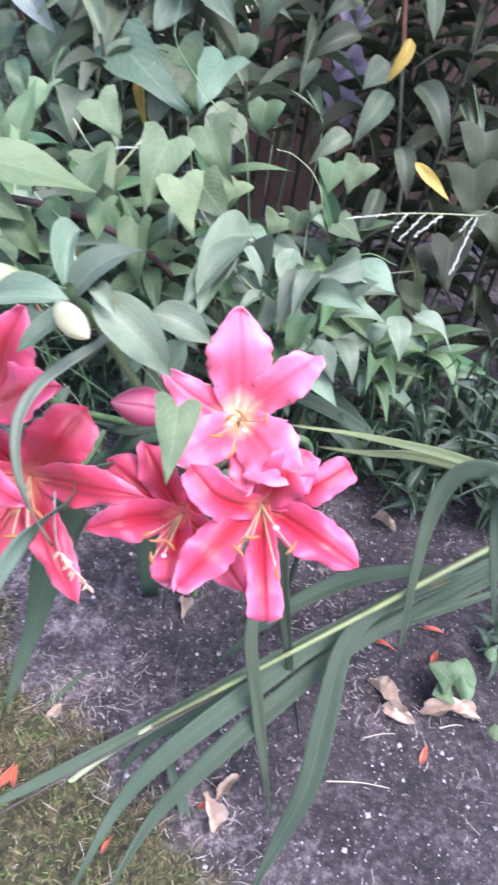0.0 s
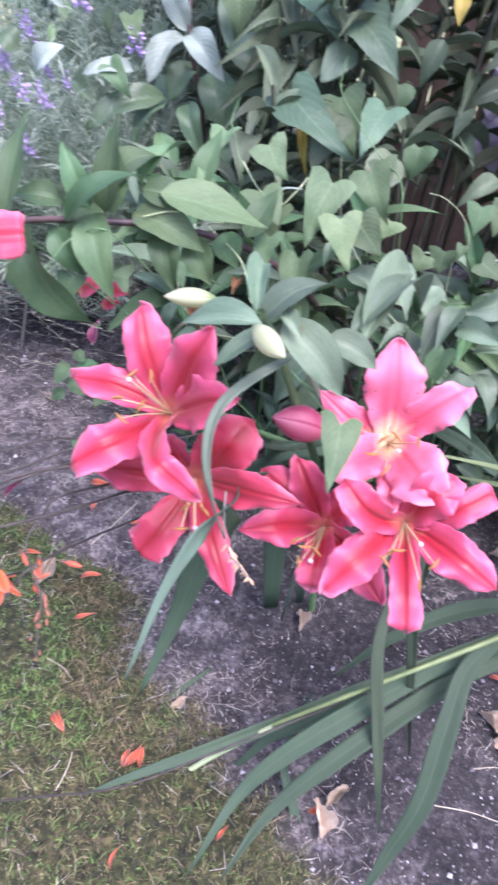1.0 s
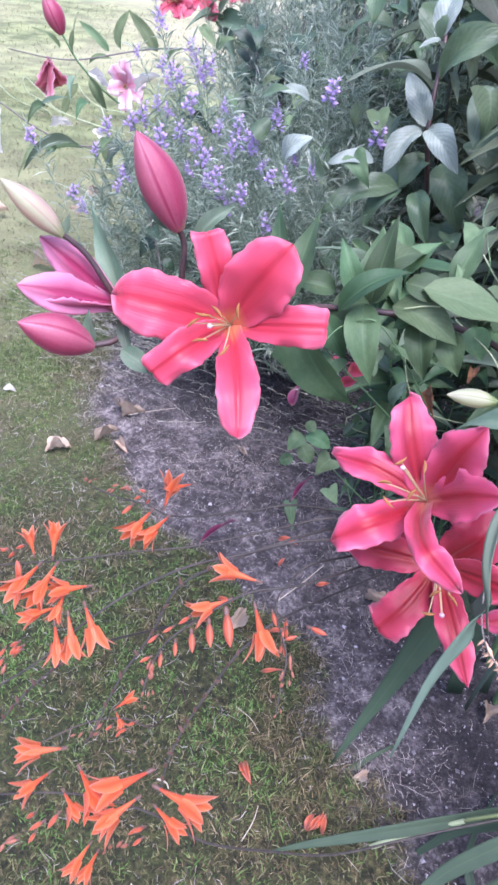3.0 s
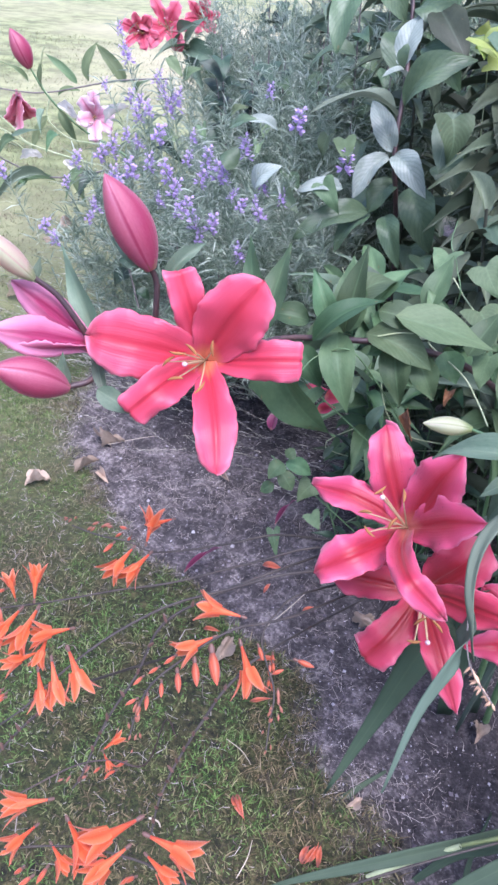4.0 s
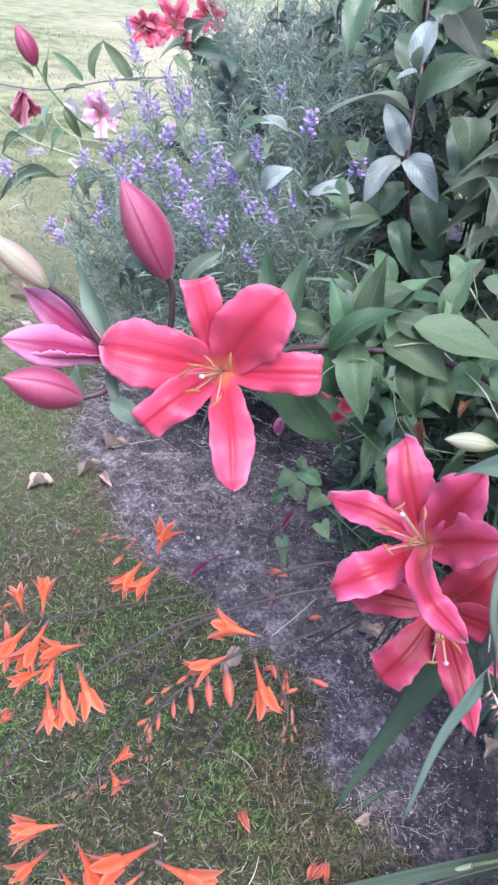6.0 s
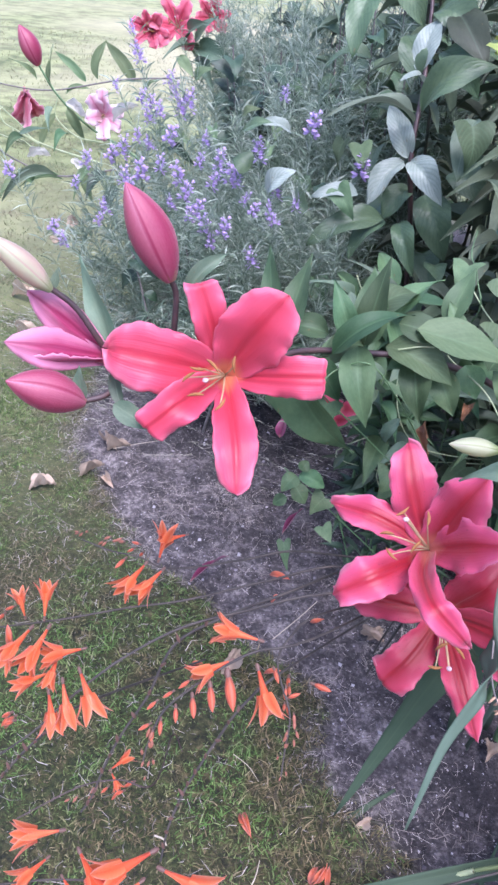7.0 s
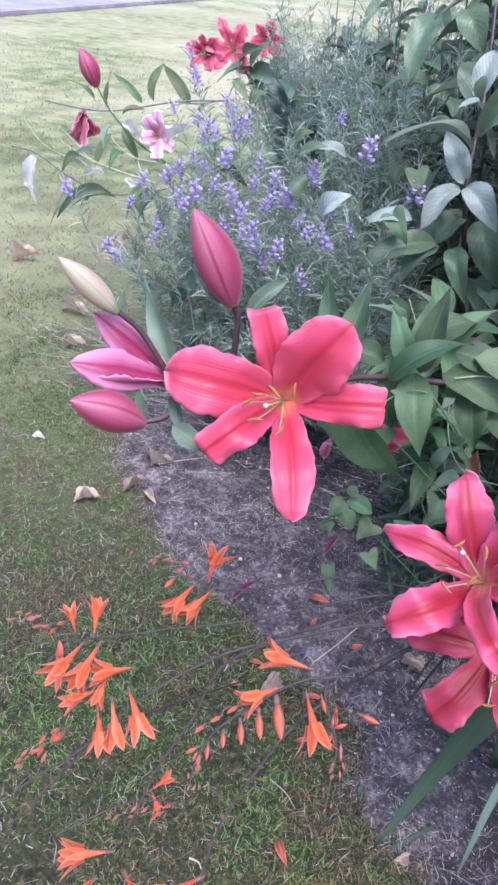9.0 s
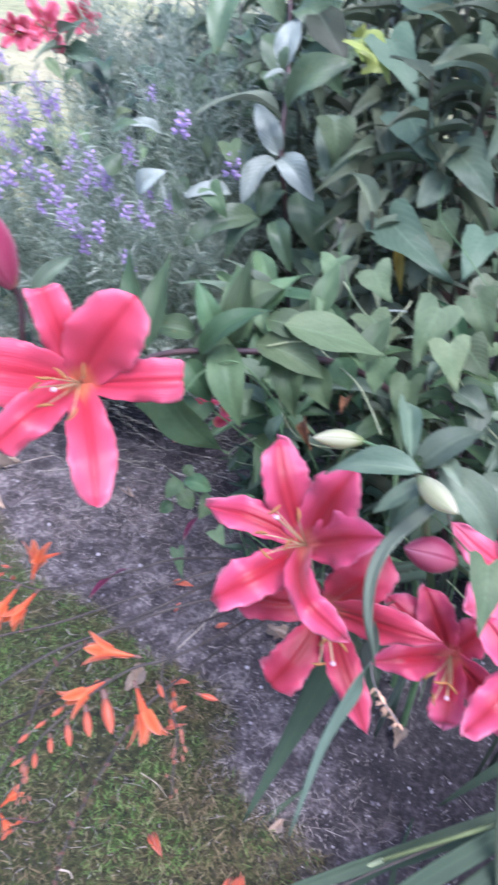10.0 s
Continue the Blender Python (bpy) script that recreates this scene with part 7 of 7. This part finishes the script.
herb((-1.0, 2.30, 0.0), "wispy grey-green herb behind the red lily", [], ((-1.22, -0.85), (2.02, 2.5), (0.45, 0.78)), 240, rng)


sprout = thing("bindweed", (-0.271, 1.291, 0.753), "young lime green shoot among the stalks", "bindweed", "bindweed vines")
tube("stem", [(-0.22, 1.30, 0.0), (-0.22, 1.28, 0.4), (-0.262, 1.311, 0.744), (-0.280, 1.295, 0.800)], 0.0014, 0.0008, VINE, sprout, n=16, sides=5)
for base, tip, width in (((-0.271, 1.294, 0.777), (-0.296, 1.282, 0.790), 0.04), ((-0.275, 1.294, 0.785), (-0.247, 1.284, 0.765), 0.036), ((-0.279, 1.294, 0.796), (-0.276, 1.286, 0.816), 0.03), ((-0.263, 1.302, 0.755), (-0.225, 1.295, 0.752), 0.034)):
    leaf(sprout, "heart", base, tip, width, LIME_LEAF, (0, -0.8, 0.6), 1)

strays = thing("bindweed", (-0.80, 1.55, 0.0), "bindweed with scattered broad leaves threading through the toadflax", "bindweed", "bindweed vines")
for shape, base, tip, width, material, k in (
        ("oval", (-0.943, 1.401, 0.540), (-0.859, 1.387, 0.535), 0.034, HEART_LEAF, 0),
        ("heart", (-0.902, 1.396, 0.515), (-0.836, 1.364, 0.495), 0.030, WEED_SHADED, 1),
        ("oval", (-0.997, 1.690, 0.599), (-0.956, 1.691, 0.633), 0.033, FAR_LEAF, 2),
        ("oval", (-1.073, 1.757, 0.634), (-1.017, 1.715, 0.606), 0.028, FAR_LEAF, 0),
        ("heart", (-0.836, 1.449, 0.554), (-0.802, 1.401, 0.528), 0.024, FAR_LEAF, 1),
        ("oval", (-0.805, 1.537, 0.571), (-0.767, 1.530, 0.595), 0.025, FAR_LEAF, 2),
        ("heart", (-0.693, 1.425, 0.545), (-0.684, 1.372, 0.524), 0.026, HEART_LEAF, 3),
        ("oval", (-0.772, 1.363, 0.500), (-0.764, 1.311, 0.479), 0.026, WEED_SHADED, 0),
        ("heart", (-0.772, 1.774, 0.609), (-0.720, 1.735, 0.586), 0.036, HEART_LEAF, 1),
        ("heart", (-1.124, 1.682, 0.560), (-1.088, 1.679, 0.591), 0.025, FAR_LEAF, 3),
        ("oval", (-0.570, 1.367, 0.501), (-0.530, 1.335, 0.492), 0.027, WEED_SHADED, 2),
        ("oval", (-0.721, 1.563, 0.568), (-0.716, 1.508, 0.544), 0.028, HEART_LEAF, 0)):
    foot = Vector((base[0] * 0.5 - 0.40, 1.55, -0.01))
    tube("stem", [foot, foot.lerp(vec(base), 0.6) + Vector((0.0, 0.03, 0.05)), base], 0.0011, 0.0007, STEM_GREEN, strays, n=14, sides=5)
    leaf(strays, shape, base, tip, width, material, (0.1, -0.75, 0.7), k)

# ---- broad climber over the dark stalks, behind the ribbed shrub ----
VINE_LEAF = leaf_material("climber_leaf_green", (0.050, 0.095, 0.058), (0.112, 0.172, 0.102), rib=(0.17, 0.24, 0.15), rough=0.52, veins="net", vary=0.6, through=0.25, gloss=0.34)
climber = thing("bindweed", (0.02, 1.14, 0.0), "bindweed with broad dull leaves climbing dark stalks", "bindweed", "bindweed vines")
tube("stem", [(0.02, 1.14, 0.0), (-0.092, 1.065, 0.486), (-0.097, 1.2, 0.64), (-0.187, 1.269, 0.708), (-0.158, 1.393, 0.839)], 0.0016, 0.0009, VINE, climber, n=40, sides=6)
for shape, base, tip, width, material, k in (
        ("heart", (-0.180, 1.117, 0.721), (-0.125, 1.041, 0.670), 0.071, VINE_LEAF, 0),
        ("heart", (-0.109, 1.061, 0.693), (-0.039, 0.991, 0.646), 0.084, VINE_LEAF, 1),
        ("heart", (-0.171, 0.989, 0.608), (-0.074, 0.903, 0.568), 0.073, VINE_LEAF, 2),
        ("oval", (-0.106, 1.062, 0.660), (-0.137, 1.010, 0.630), 0.041, GREY_LEAF, 3),
        ("heart", (-0.229, 1.216, 0.803), (-0.166, 1.130, 0.735), 0.070, VINE_LEAF, 0),
        ("heart", (-0.101, 1.214, 0.801), (-0.180, 1.145, 0.760), 0.050, VINE_LEAF, 1),
        ("heart", (-0.196, 1.290, 0.861), (-0.113, 1.226, 0.820), 0.066, VINE_LEAF, 2),
        ("heart", (-0.271, 1.225, 0.791), (-0.215, 1.173, 0.756), 0.054, LIME_LEAF, 3),
        ("oval", (-0.281, 1.159, 0.701), (-0.283, 1.078, 0.640), 0.042, GREY_LEAF, 0),
        ("heart", (-0.080, 1.211, 0.826), (-0.102, 1.119, 0.756), 0.061, VINE_LEAF, 1),
        ("heart", (-0.046, 0.945, 0.620), (-0.065, 0.877, 0.581), 0.056, VINE_LEAF, 2),
        ("heart", (-0.046, 1.097, 0.744), (-0.064, 1.019, 0.692), 0.058, VINE_LEAF, 3),
        ("oval", (-0.363, 1.341, 0.821), (-0.297, 1.255, 0.770), 0.059, STALK_LEAF, 0),
        ("oval", (-0.106, 0.991, 0.595), (-0.125, 0.921, 0.553), 0.051, STALK_LEAF, 1),
        ("lance", (-0.216, 0.988, 0.550), (-0.218, 0.917, 0.521), 0.044, STALK_LEAF, 2),
        ("oval", (-0.023, 0.898, 0.581), (-0.051, 0.836, 0.555), 0.047, STALK_LEAF, 3)):
    leaf(climber, shape, base, tip, width, material, (-0.15 + 0.3 * (k % 2), -0.75, 0.65), k)
ladder = thing("leafy_stalk", (-0.17, 1.16, 0.0), "stalk with narrow leaves set like rungs of a ladder", "shrub", "leafy stalks")
tube("stem", [(-0.17, 1.16, -0.01), (-0.167, 1.113, 0.538), (-0.188, 1.209, 0.625), (-0.219, 1.306, 0.716)], 0.003, 0.002, STALK_STEM, ladder, n=24, sides=6)
for base, tip, width in (
        ((-0.209, 1.198, 0.719), (-0.272, 1.097, 0.699), 0.021),
        ((-0.197, 1.173, 0.681), (-0.271, 1.089, 0.686), 0.018),
        ((-0.194, 1.157, 0.658), (-0.272, 1.066, 0.655), 0.018),
        ((-0.189, 1.145, 0.640), (-0.252, 1.040, 0.616), 0.024),
        ((-0.211, 1.144, 0.644), (-0.286, 1.035, 0.617), 0.020),
        ((-0.218, 1.102, 0.587), (-0.275, 1.006, 0.574), 0.020),
        ((-0.219, 1.196, 0.720), (-0.184, 1.071, 0.639), 0.039),
        ((-0.192, 1.128, 0.618), (-0.212, 1.014, 0.568), 0.041),
        ((-0.165, 1.103, 0.577), (-0.110, 1.058, 0.602), 0.020),
        ((-0.067, 1.232, 0.730), (-0.168, 1.136, 0.726), 0.021),
        ((-0.039, 1.213, 0.697), (-0.111, 1.123, 0.693), 0.018),
        ((-0.197, 1.186, 0.699), (-0.137, 1.127, 0.705), 0.018),
        ((-0.213, 1.086, 0.566), (-0.230, 0.987, 0.535), 0.030),
        ((-0.175, 1.127, 0.612), (-0.135, 1.055, 0.604), 0.021),
        ((-0.167, 1.083, 0.548), (-0.202, 1.004, 0.551), 0.016),
        ((-0.031, 1.133, 0.582), (-0.090, 1.050, 0.586), 0.020),
        ((-0.006, 1.116, 0.551), (-0.075, 1.036, 0.562), 0.020),
        ((-0.191, 1.216, 0.740), (-0.131, 1.158, 0.747), 0.021)):
    leaf(ladder, "blade", base, tip, width, STALK_LEAF, (-0.1, -0.6, 0.8), RNG.randrange(4))

# ---- background shrubs behind stalks and herbs ----
def back_shrub(x0, x1, y0, y1, z0, z1, stems, each, shape, size, width, material, label, seed):
    rng = random.Random(seed)
    plant = thing("shrub", ((x0 + x1) / 2, (y0 + y1) / 2, 0.0), label, "shrub", "background shrubs")
    for _ in range(stems):
        top = Vector((rng.uniform(x0, x1), rng.uniform(y0, y1), rng.uniform(z0 + 0.6 * (z1 - z0), z1)))
        foot = Vector(((x0 + x1) / 2 + (top.x - (x0 + x1) / 2) * 0.6, top.y + 0.02, -0.01))
        mid = foot.lerp(top, 0.5) + Vector((rng.uniform(-0.03, 0.03), rng.uniform(-0.03, 0.03), 0.02))
        tube("stem", [foot, mid, top], 0.0035, 0.0018, STEM_GREY, plant, n=8, sides=5)
        line = catmull([foot, mid, top], 20)
        for k in range(each):
            p = line[int(20 * (z0 / z1 + (1 - z0 / z1) * k / each))]
            a = k * 2.4 + rng.uniform(-0.5, 0.5)
            way = Vector((math.cos(a), math.sin(a) - 0.3, rng.uniform(-0.7, 0.4))).normalized()
            length = size * rng.uniform(0.6, 1.25)
            leaf(plant, shape, p, p + way * length, length * width * rng.uniform(0.8, 1.2), material, (rng.uniform(-0.3, 0.3), -0.5, 0.9), rng.randrange(4))


back_shrub(-0.60, 0.12, 1.95, 2.45, 0.15, 1.15, 16, 22, "oval", 0.11, 0.5, RIB_LEAF, "dense broad-leaved green shrub closing the bed", 81)
back_shrub(-0.98, -0.52, 1.72, 2.15, 0.40, 0.70, 16, 11, "heart", 0.06, 0.85, WEED_SHADED, "low dull green ivy-like leaves behind the herbs", 82)
back_shrub(-0.72, -0.30, 1.60, 1.95, 0.45, 0.80, 12, 12, "oval", 0.065, 0.6, RIB_LEAF, "small-leaved shrub in shade beside the stalks", 83)
back_shrub(-0.95, -0.58, 1.12, 1.5, 0.16, 0.42, 14, 6, "oval", 0.055, 0.7, WEED_SHADED, "rounded dull green leaves between the violet spikes", 85)
back_shrub(-1.24, -0.50, 2.25, 2.75, 0.12, 0.84, 34, 16, "oval", 0.075, 0.55, WEED_SHADED, "dull dark green bushy leaves behind the red lily", 86)
back_shrub(-0.85, -0.35, 2.0, 2.5, 0.3, 0.95, 14, 14, "blade", 0.14, 0.2, GREY_LEAF, "upright grey-green shoots at the back of the bed", 87)
blades = thing("grass_clump", (-0.98, 2.15, 0.0), "upright clump of green grassy blades behind lilies", "grass")
rng = random.Random(84)
for _ in range(34):
    x, y = rng.uniform(-1.08, -0.78), rng.uniform(2.02, 2.3)
    top = Vector((x + rng.uniform(-0.07, 0.07), y + rng.uniform(-0.08, 0.05), rng.uniform(0.40, 0.60)))
    strap(blades, [(x, y, 0.0), (x, y, 0.3), top.lerp(Vector((x, y, 0.3)), 0.4) + Vector((0, 0, 0.04)), top], rng.uniform(0.008, 0.014), LILY_LEAF if rng.random() < 0.45 else STRAP_PALE, (rng.uniform(-0.5, 0.5), -1, 0.3), n=10)


# thin grass among the weeds in the shade
rng = random.Random(91)
for x, y in ((0.26, 0.92), (0.34, 0.86), (0.42, 0.90), (0.50, 0.84), (0.56, 0.92), (0.38, 0.98)):
    tuft = thing("grass_tuft", (x, y, 0.0), "thin grey-green grass tuft in the shade", "grass", "grass tufts")
    for _ in range(9):
        a = rng.uniform(0, 6.28)
        reach, high = rng.uniform(0.05, 0.12), rng.uniform(0.14, 0.30)
        way = Vector((math.cos(a), math.sin(a), 0))
        strap(tuft, [(x, y, 0.0), Vector((x, y, high * 0.6)) + way * reach * 0.3, Vector((x, y, high)) + way * reach * 0.8, Vector((x, y, high * 0.85)) + way * reach * 1.5], rng.uniform(0.004, 0.008), WEED_SHADED, (way.x, way.y - 0.6, 0.8), n=9)

# ---- low weeds in the shade ----
def weed(x, y, height, n, rng, size):
    plant = thing("weed", (x, y, 0.0), "small dark leafy weed growing in shade", "weed", "low weeds")
    lean = Vector((rng.uniform(-0.06, 0.06), rng.uniform(-0.08, 0.03), height))
    foot = Vector((x, y, -0.005))
    tube("stem", [foot, foot + lean * 0.5 + Vector((0, 0, 0.01)), foot + lean], 0.0018, 0.001, STEM_GREEN, plant, n=6, sides=5)
    for k in range(n):
        p = foot + lean * (0.15 + 0.85 * k / n)
        a = k * 2.4 + rng.uniform(-0.5, 0.5)
        way = Vector((math.cos(a), math.sin(a), rng.uniform(-0.2, 0.7))).normalized()
        length = size * rng.uniform(0.7, 1.3)
        # leaf colour already holds the shade beneath the stalks
        leaf(plant, "blade", p, p + way * length, length * rng.uniform(0.20, 0.34), WEED_SHADED, (0, -0.3, 1), rng.randrange(4))


rng = random.Random(55)
for _ in range(46):
    weed(rng.uniform(0.24, 0.72), rng.uniform(0.84, 1.10), rng.uniform(0.10, 0.30), 12, rng, 0.045)
for _ in range(34):
    weed(rng.uniform(-0.34, 0.26), rng.uniform(0.92, 1.14), rng.uniform(0.14, 0.36), 11, rng, 0.06)
for _ in range(12):
    weed(rng.uniform(-0.30, 0.0), rng.uniform(0.80, 0.95), rng.uniform(0.06, 0.2), 8, rng, 0.045)
for x, y in ((0.41, 0.62), (0.43, 0.60), (0.45, 0.66), (0.48, 0.70), (0.47, 0.52)):
    weed(x, y, 0.05, 7, rng, 0.04)
sprig = thing("weed", (0.360, 0.544, -0.000), "small round-leaved green seedling on bare soil", "weed", "low weeds")
for base, tip, width in (((0.353, 0.544, 0.020), (0.323, 0.556, 0.050), 0.045), ((0.357, 0.545, 0.020), (0.370, 0.566, 0.050), 0.045), ((0.352, 0.536, 0.020), (0.325, 0.527, 0.030), 0.035), ((0.360, 0.537, 0.020), (0.378, 0.539, 0.035), 0.035), ((0.410, 0.576, 0.050), (0.395, 0.582, 0.050), 0.02), ((0.401, 0.480, 0.030), (0.386, 0.482, 0.030), 0.02)):
    leaf(sprig, "oval", base, tip, width, HEART_LEAF, (0, -0.3, 1), 1)


# ---- fallen leaves and petals ----
RUST_LEAF = leaf_material("rust_leaf", (0.16, 0.065, 0.03), (0.32, 0.15, 0.07), rib=(0.2, 0.08, 0.03), rough=0.7, veins="net", hue=0.01)
STRAW_PLAIN = plain_material("straw_pale", (0.36, 0.31, 0.22), (0.56, 0.49, 0.38), 60, 0.8)

def litter(place, length, width, turn, label, material=DRY_LEAF, shape="crumple", name="dead_leaf", category="leaf", group="fallen leaves", k=2, lift=0.006):
    p = vec(place)
    p.z = height_at(p.x, p.y) + lift
    length, width = length * 0.92, width * 0.9
    way = Vector((math.cos(turn), math.sin(turn), RNG.uniform(-0.1, 0.35))).normalized() * length
    ob = leaf(None, shape, p - way * 0.5, p + way * 0.5, width, material, (RNG.uniform(-0.5, 0.5), -0.3, 1), k, name=name)
    tagged(ob, label, category, group)


for place, length, width, turn in (
        ((-0.882, 0.818, -0.000), 0.055, 0.04, 0.6), ((-0.826, 0.904, 0.000), 0.06, 0.026, 0.9), ((-0.786, 0.897, 0.000), 0.04, 0.02, 2.6), ((-1.410, 1.488, 0.000), 0.10, 0.04, 0.1),
        ((-1.281, 1.320, 0.000), 0.07, 0.04, 0.2), ((-1.783, 1.722, -0.000), 0.11, 0.05, 0.4), ((-1.238, 1.407, 0.000), 0.06, 0.04, 0.9), ((-0.398, 0.606, -0.000), 0.05, 0.03, 1.4), ((-0.847, 1.008, 0.000), 0.06, 0.025, -0.5),
        ((-0.821, 1.000, 0.000), 0.06, 0.02, 0.4), ((-0.207, 0.751, 0.000), 0.05, 0.024, -0.3), ((-0.150, 0.460, 0.000), 0.026, 0.015, 0.9), ((0.294, 0.835, 0.000), 0.05, 0.02, -0.7), ((-0.207, 0.762, 0.000), 0.035, 0.024, 1.0), ((-0.016, 0.625, 0.000), 0.035, 0.02, 1.8), ((-0.558, 0.998, 0.000), 0.04, 0.02, -0.8),
        ((0.069, 0.392, 0.000), 0.04, 0.018, 0.8), ((0.046, 0.362, 0.000), 0.05, 0.022, 1.9), ((0.303, 1.129, 0.050), 0.05, 0.03, 0.8)):
    litter(place, length, width, turn, "curled dry buff leaf lying on the ground")
for place, length, width, turn, k in (((0.269, 0.530, 0.000), 0.070, 0.038, -0.9, 3), ((0.285, 0.509, 0.000), 0.05, 0.030, -0.4, 1), ((0.345, 0.522, 0.000), 0.065, 0.032, 0.1, 2), ((0.372, 0.515, 0.000), 0.05, 0.030, -0.3, 0)):
    litter(place, length, width, turn, "bleached papery dead leaf flat on soil", k=k)
for base, tip, width in (((-0.220, 0.729, 0.431), (-0.202, 0.694, 0.412), 0.026), ((-0.175, 0.749, 0.462), (-0.176, 0.722, 0.454), 0.022)):
    tagged(leaf(None, "crumple", base, tip, width * 0.7, RUST_LEAF, (0, -1, 0.3), 1, name="dead_leaf"), "rusty brown dead leaf caught between stems", "leaf", "fallen leaves")
litter((-1.098, 0.939, 0.000), 0.03, 0.024, 0.3, "small white scrap on the lawn", PAPER_LEAF, "oval", "paper_scrap", "scrap", "")
litter((-1.603, 1.955, 0.000), 0.07, 0.05, 0.9, "small white scrap on the lawn", PAPER_LEAF, "oval", "paper_scrap", "scrap", "")
for place, length, width, turn in (
        ((-0.282, 0.394, -0.000), 0.036, 0.012, -0.9), ((-0.180, 0.379, 0.000), 0.03, 0.012, 1.3), ((0.048, 0.372, 0.000), 0.03, 0.014, 0.3), ((0.311, 0.459, 0.000), 0.03, 0.014, 1.2), ((0.277, 0.608, 0.000), 0.036, 0.016, -0.5),
        ((0.352, 0.643, 0.000), 0.04, 0.014, -0.2), ((0.347, 0.602, -0.000), 0.03, 0.014, 1.1), ((-0.188, 0.374, 0.000), 0.03, 0.016, 1.4), ((-0.172, 0.378, 0.000), 0.03, 0.012, 1.7), ((-0.184, 0.374, 0.000), 0.03, 0.012, 1.2),
        ((-0.284, 0.392, 0.000), 0.036, 0.012, -0.7), ((-0.313, 0.548, 0.000), 0.036, 0.012, 0.4), ((-0.329, 0.616, 0.000), 0.034, 0.014, 0.5), ((-0.428, 0.632, 0.000), 0.03, 0.012, 0.1), ((-0.390, 0.813, -0.000), 0.04, 0.02, 0.1), ((-0.300, 0.744, 0.000), 0.03, 0.014, 0.8),
        ((-0.382, 0.764, 0.000), 0.026, 0.012, 1.4), ((-0.440, 0.581, 0.000), 0.02, 0.012, 0.5), ((-0.164, 0.267, 0.000), 0.03, 0.012, 1.4), ((-0.056, 0.318, 0.000), 0.025, 0.01, 1.1)):
    litter(place, length, width * 0.65, turn, "fallen orange petal on the ground", BUD_ORANGE, "lance", "fallen_petal", "petal", "fallen petals", int(turn * 10) % 4)
for a, b, width in (((-0.520, 0.720, 0.010), (-0.486, 0.807, 0.012), 0.016), ((-0.419, 0.901, 0.010), (-0.404, 0.980, 0.020), 0.016), ((-0.486, 1.037, 0.120), (-0.482, 1.073, 0.160), 0.03)):
    tagged(leaf(None, "lance", a, b, width * 0.8, PETAL_FALLEN, (0, -0.6, 0.8), 3, name="fallen_petal"), "shrivelled magenta petal lying on soil", "petal", "fallen petals")
for a, b, width in (((-0.345, 0.671, 0.446), (-0.314, 0.682, 0.463), 0.026), ((-0.316, 0.685, 0.449), (-0.290, 0.684, 0.451), 0.022), ((-0.322, 0.682, 0.427), (-0.302, 0.693, 0.433), 0.016)):
    tagged(leaf(None, "lance", a, b, width, PETAL_SHADED, (0, -0.7, 0.7), 2, name="fallen_petal"), "crimson petal caught under the lily leaves", "petal", "fallen petals")
# loose stalks
for a, b, r in (((0.184, 0.410, 0.004), (0.260, 0.409, 0.006), 0.0011), ((0.234, 0.468, 0.004), (0.274, 0.477, 0.006), 0.0009), ((0.334, 0.492, 0.004), (0.364, 0.497, 0.008), 0.0012), ((-0.829, 0.989, 0.004), (-0.751, 1.058, 0.008), 0.001),
                ((-0.255, 0.316, 0.004), (-0.253, 0.361, 0.008), 0.0012), ((-0.349, 0.220, 0.004), (-0.318, 0.201, 0.008), 0.0012), ((-0.334, 0.472, 0.006), (-0.289, 0.449, 0.010), 0.0009), ((-0.381, 0.336, 0.006), (-0.362, 0.330, 0.010), 0.002), ((-0.353, 0.675, 0.004), (-0.310, 0.766, 0.020), 0.0014)):
    mid = (vec(a) + vec(b)) / 2 + Vector((0.003, 0.002, 0.002))
    ob = part("straw_stalk", tube_mesh("straw_stalk", [a, mid, b], r * 0.65, r * 0.4, 8, 5), STRAW_PLAIN, None)
    tagged(ob, "single pale dry straw stalk", "straw", "straw stalks")
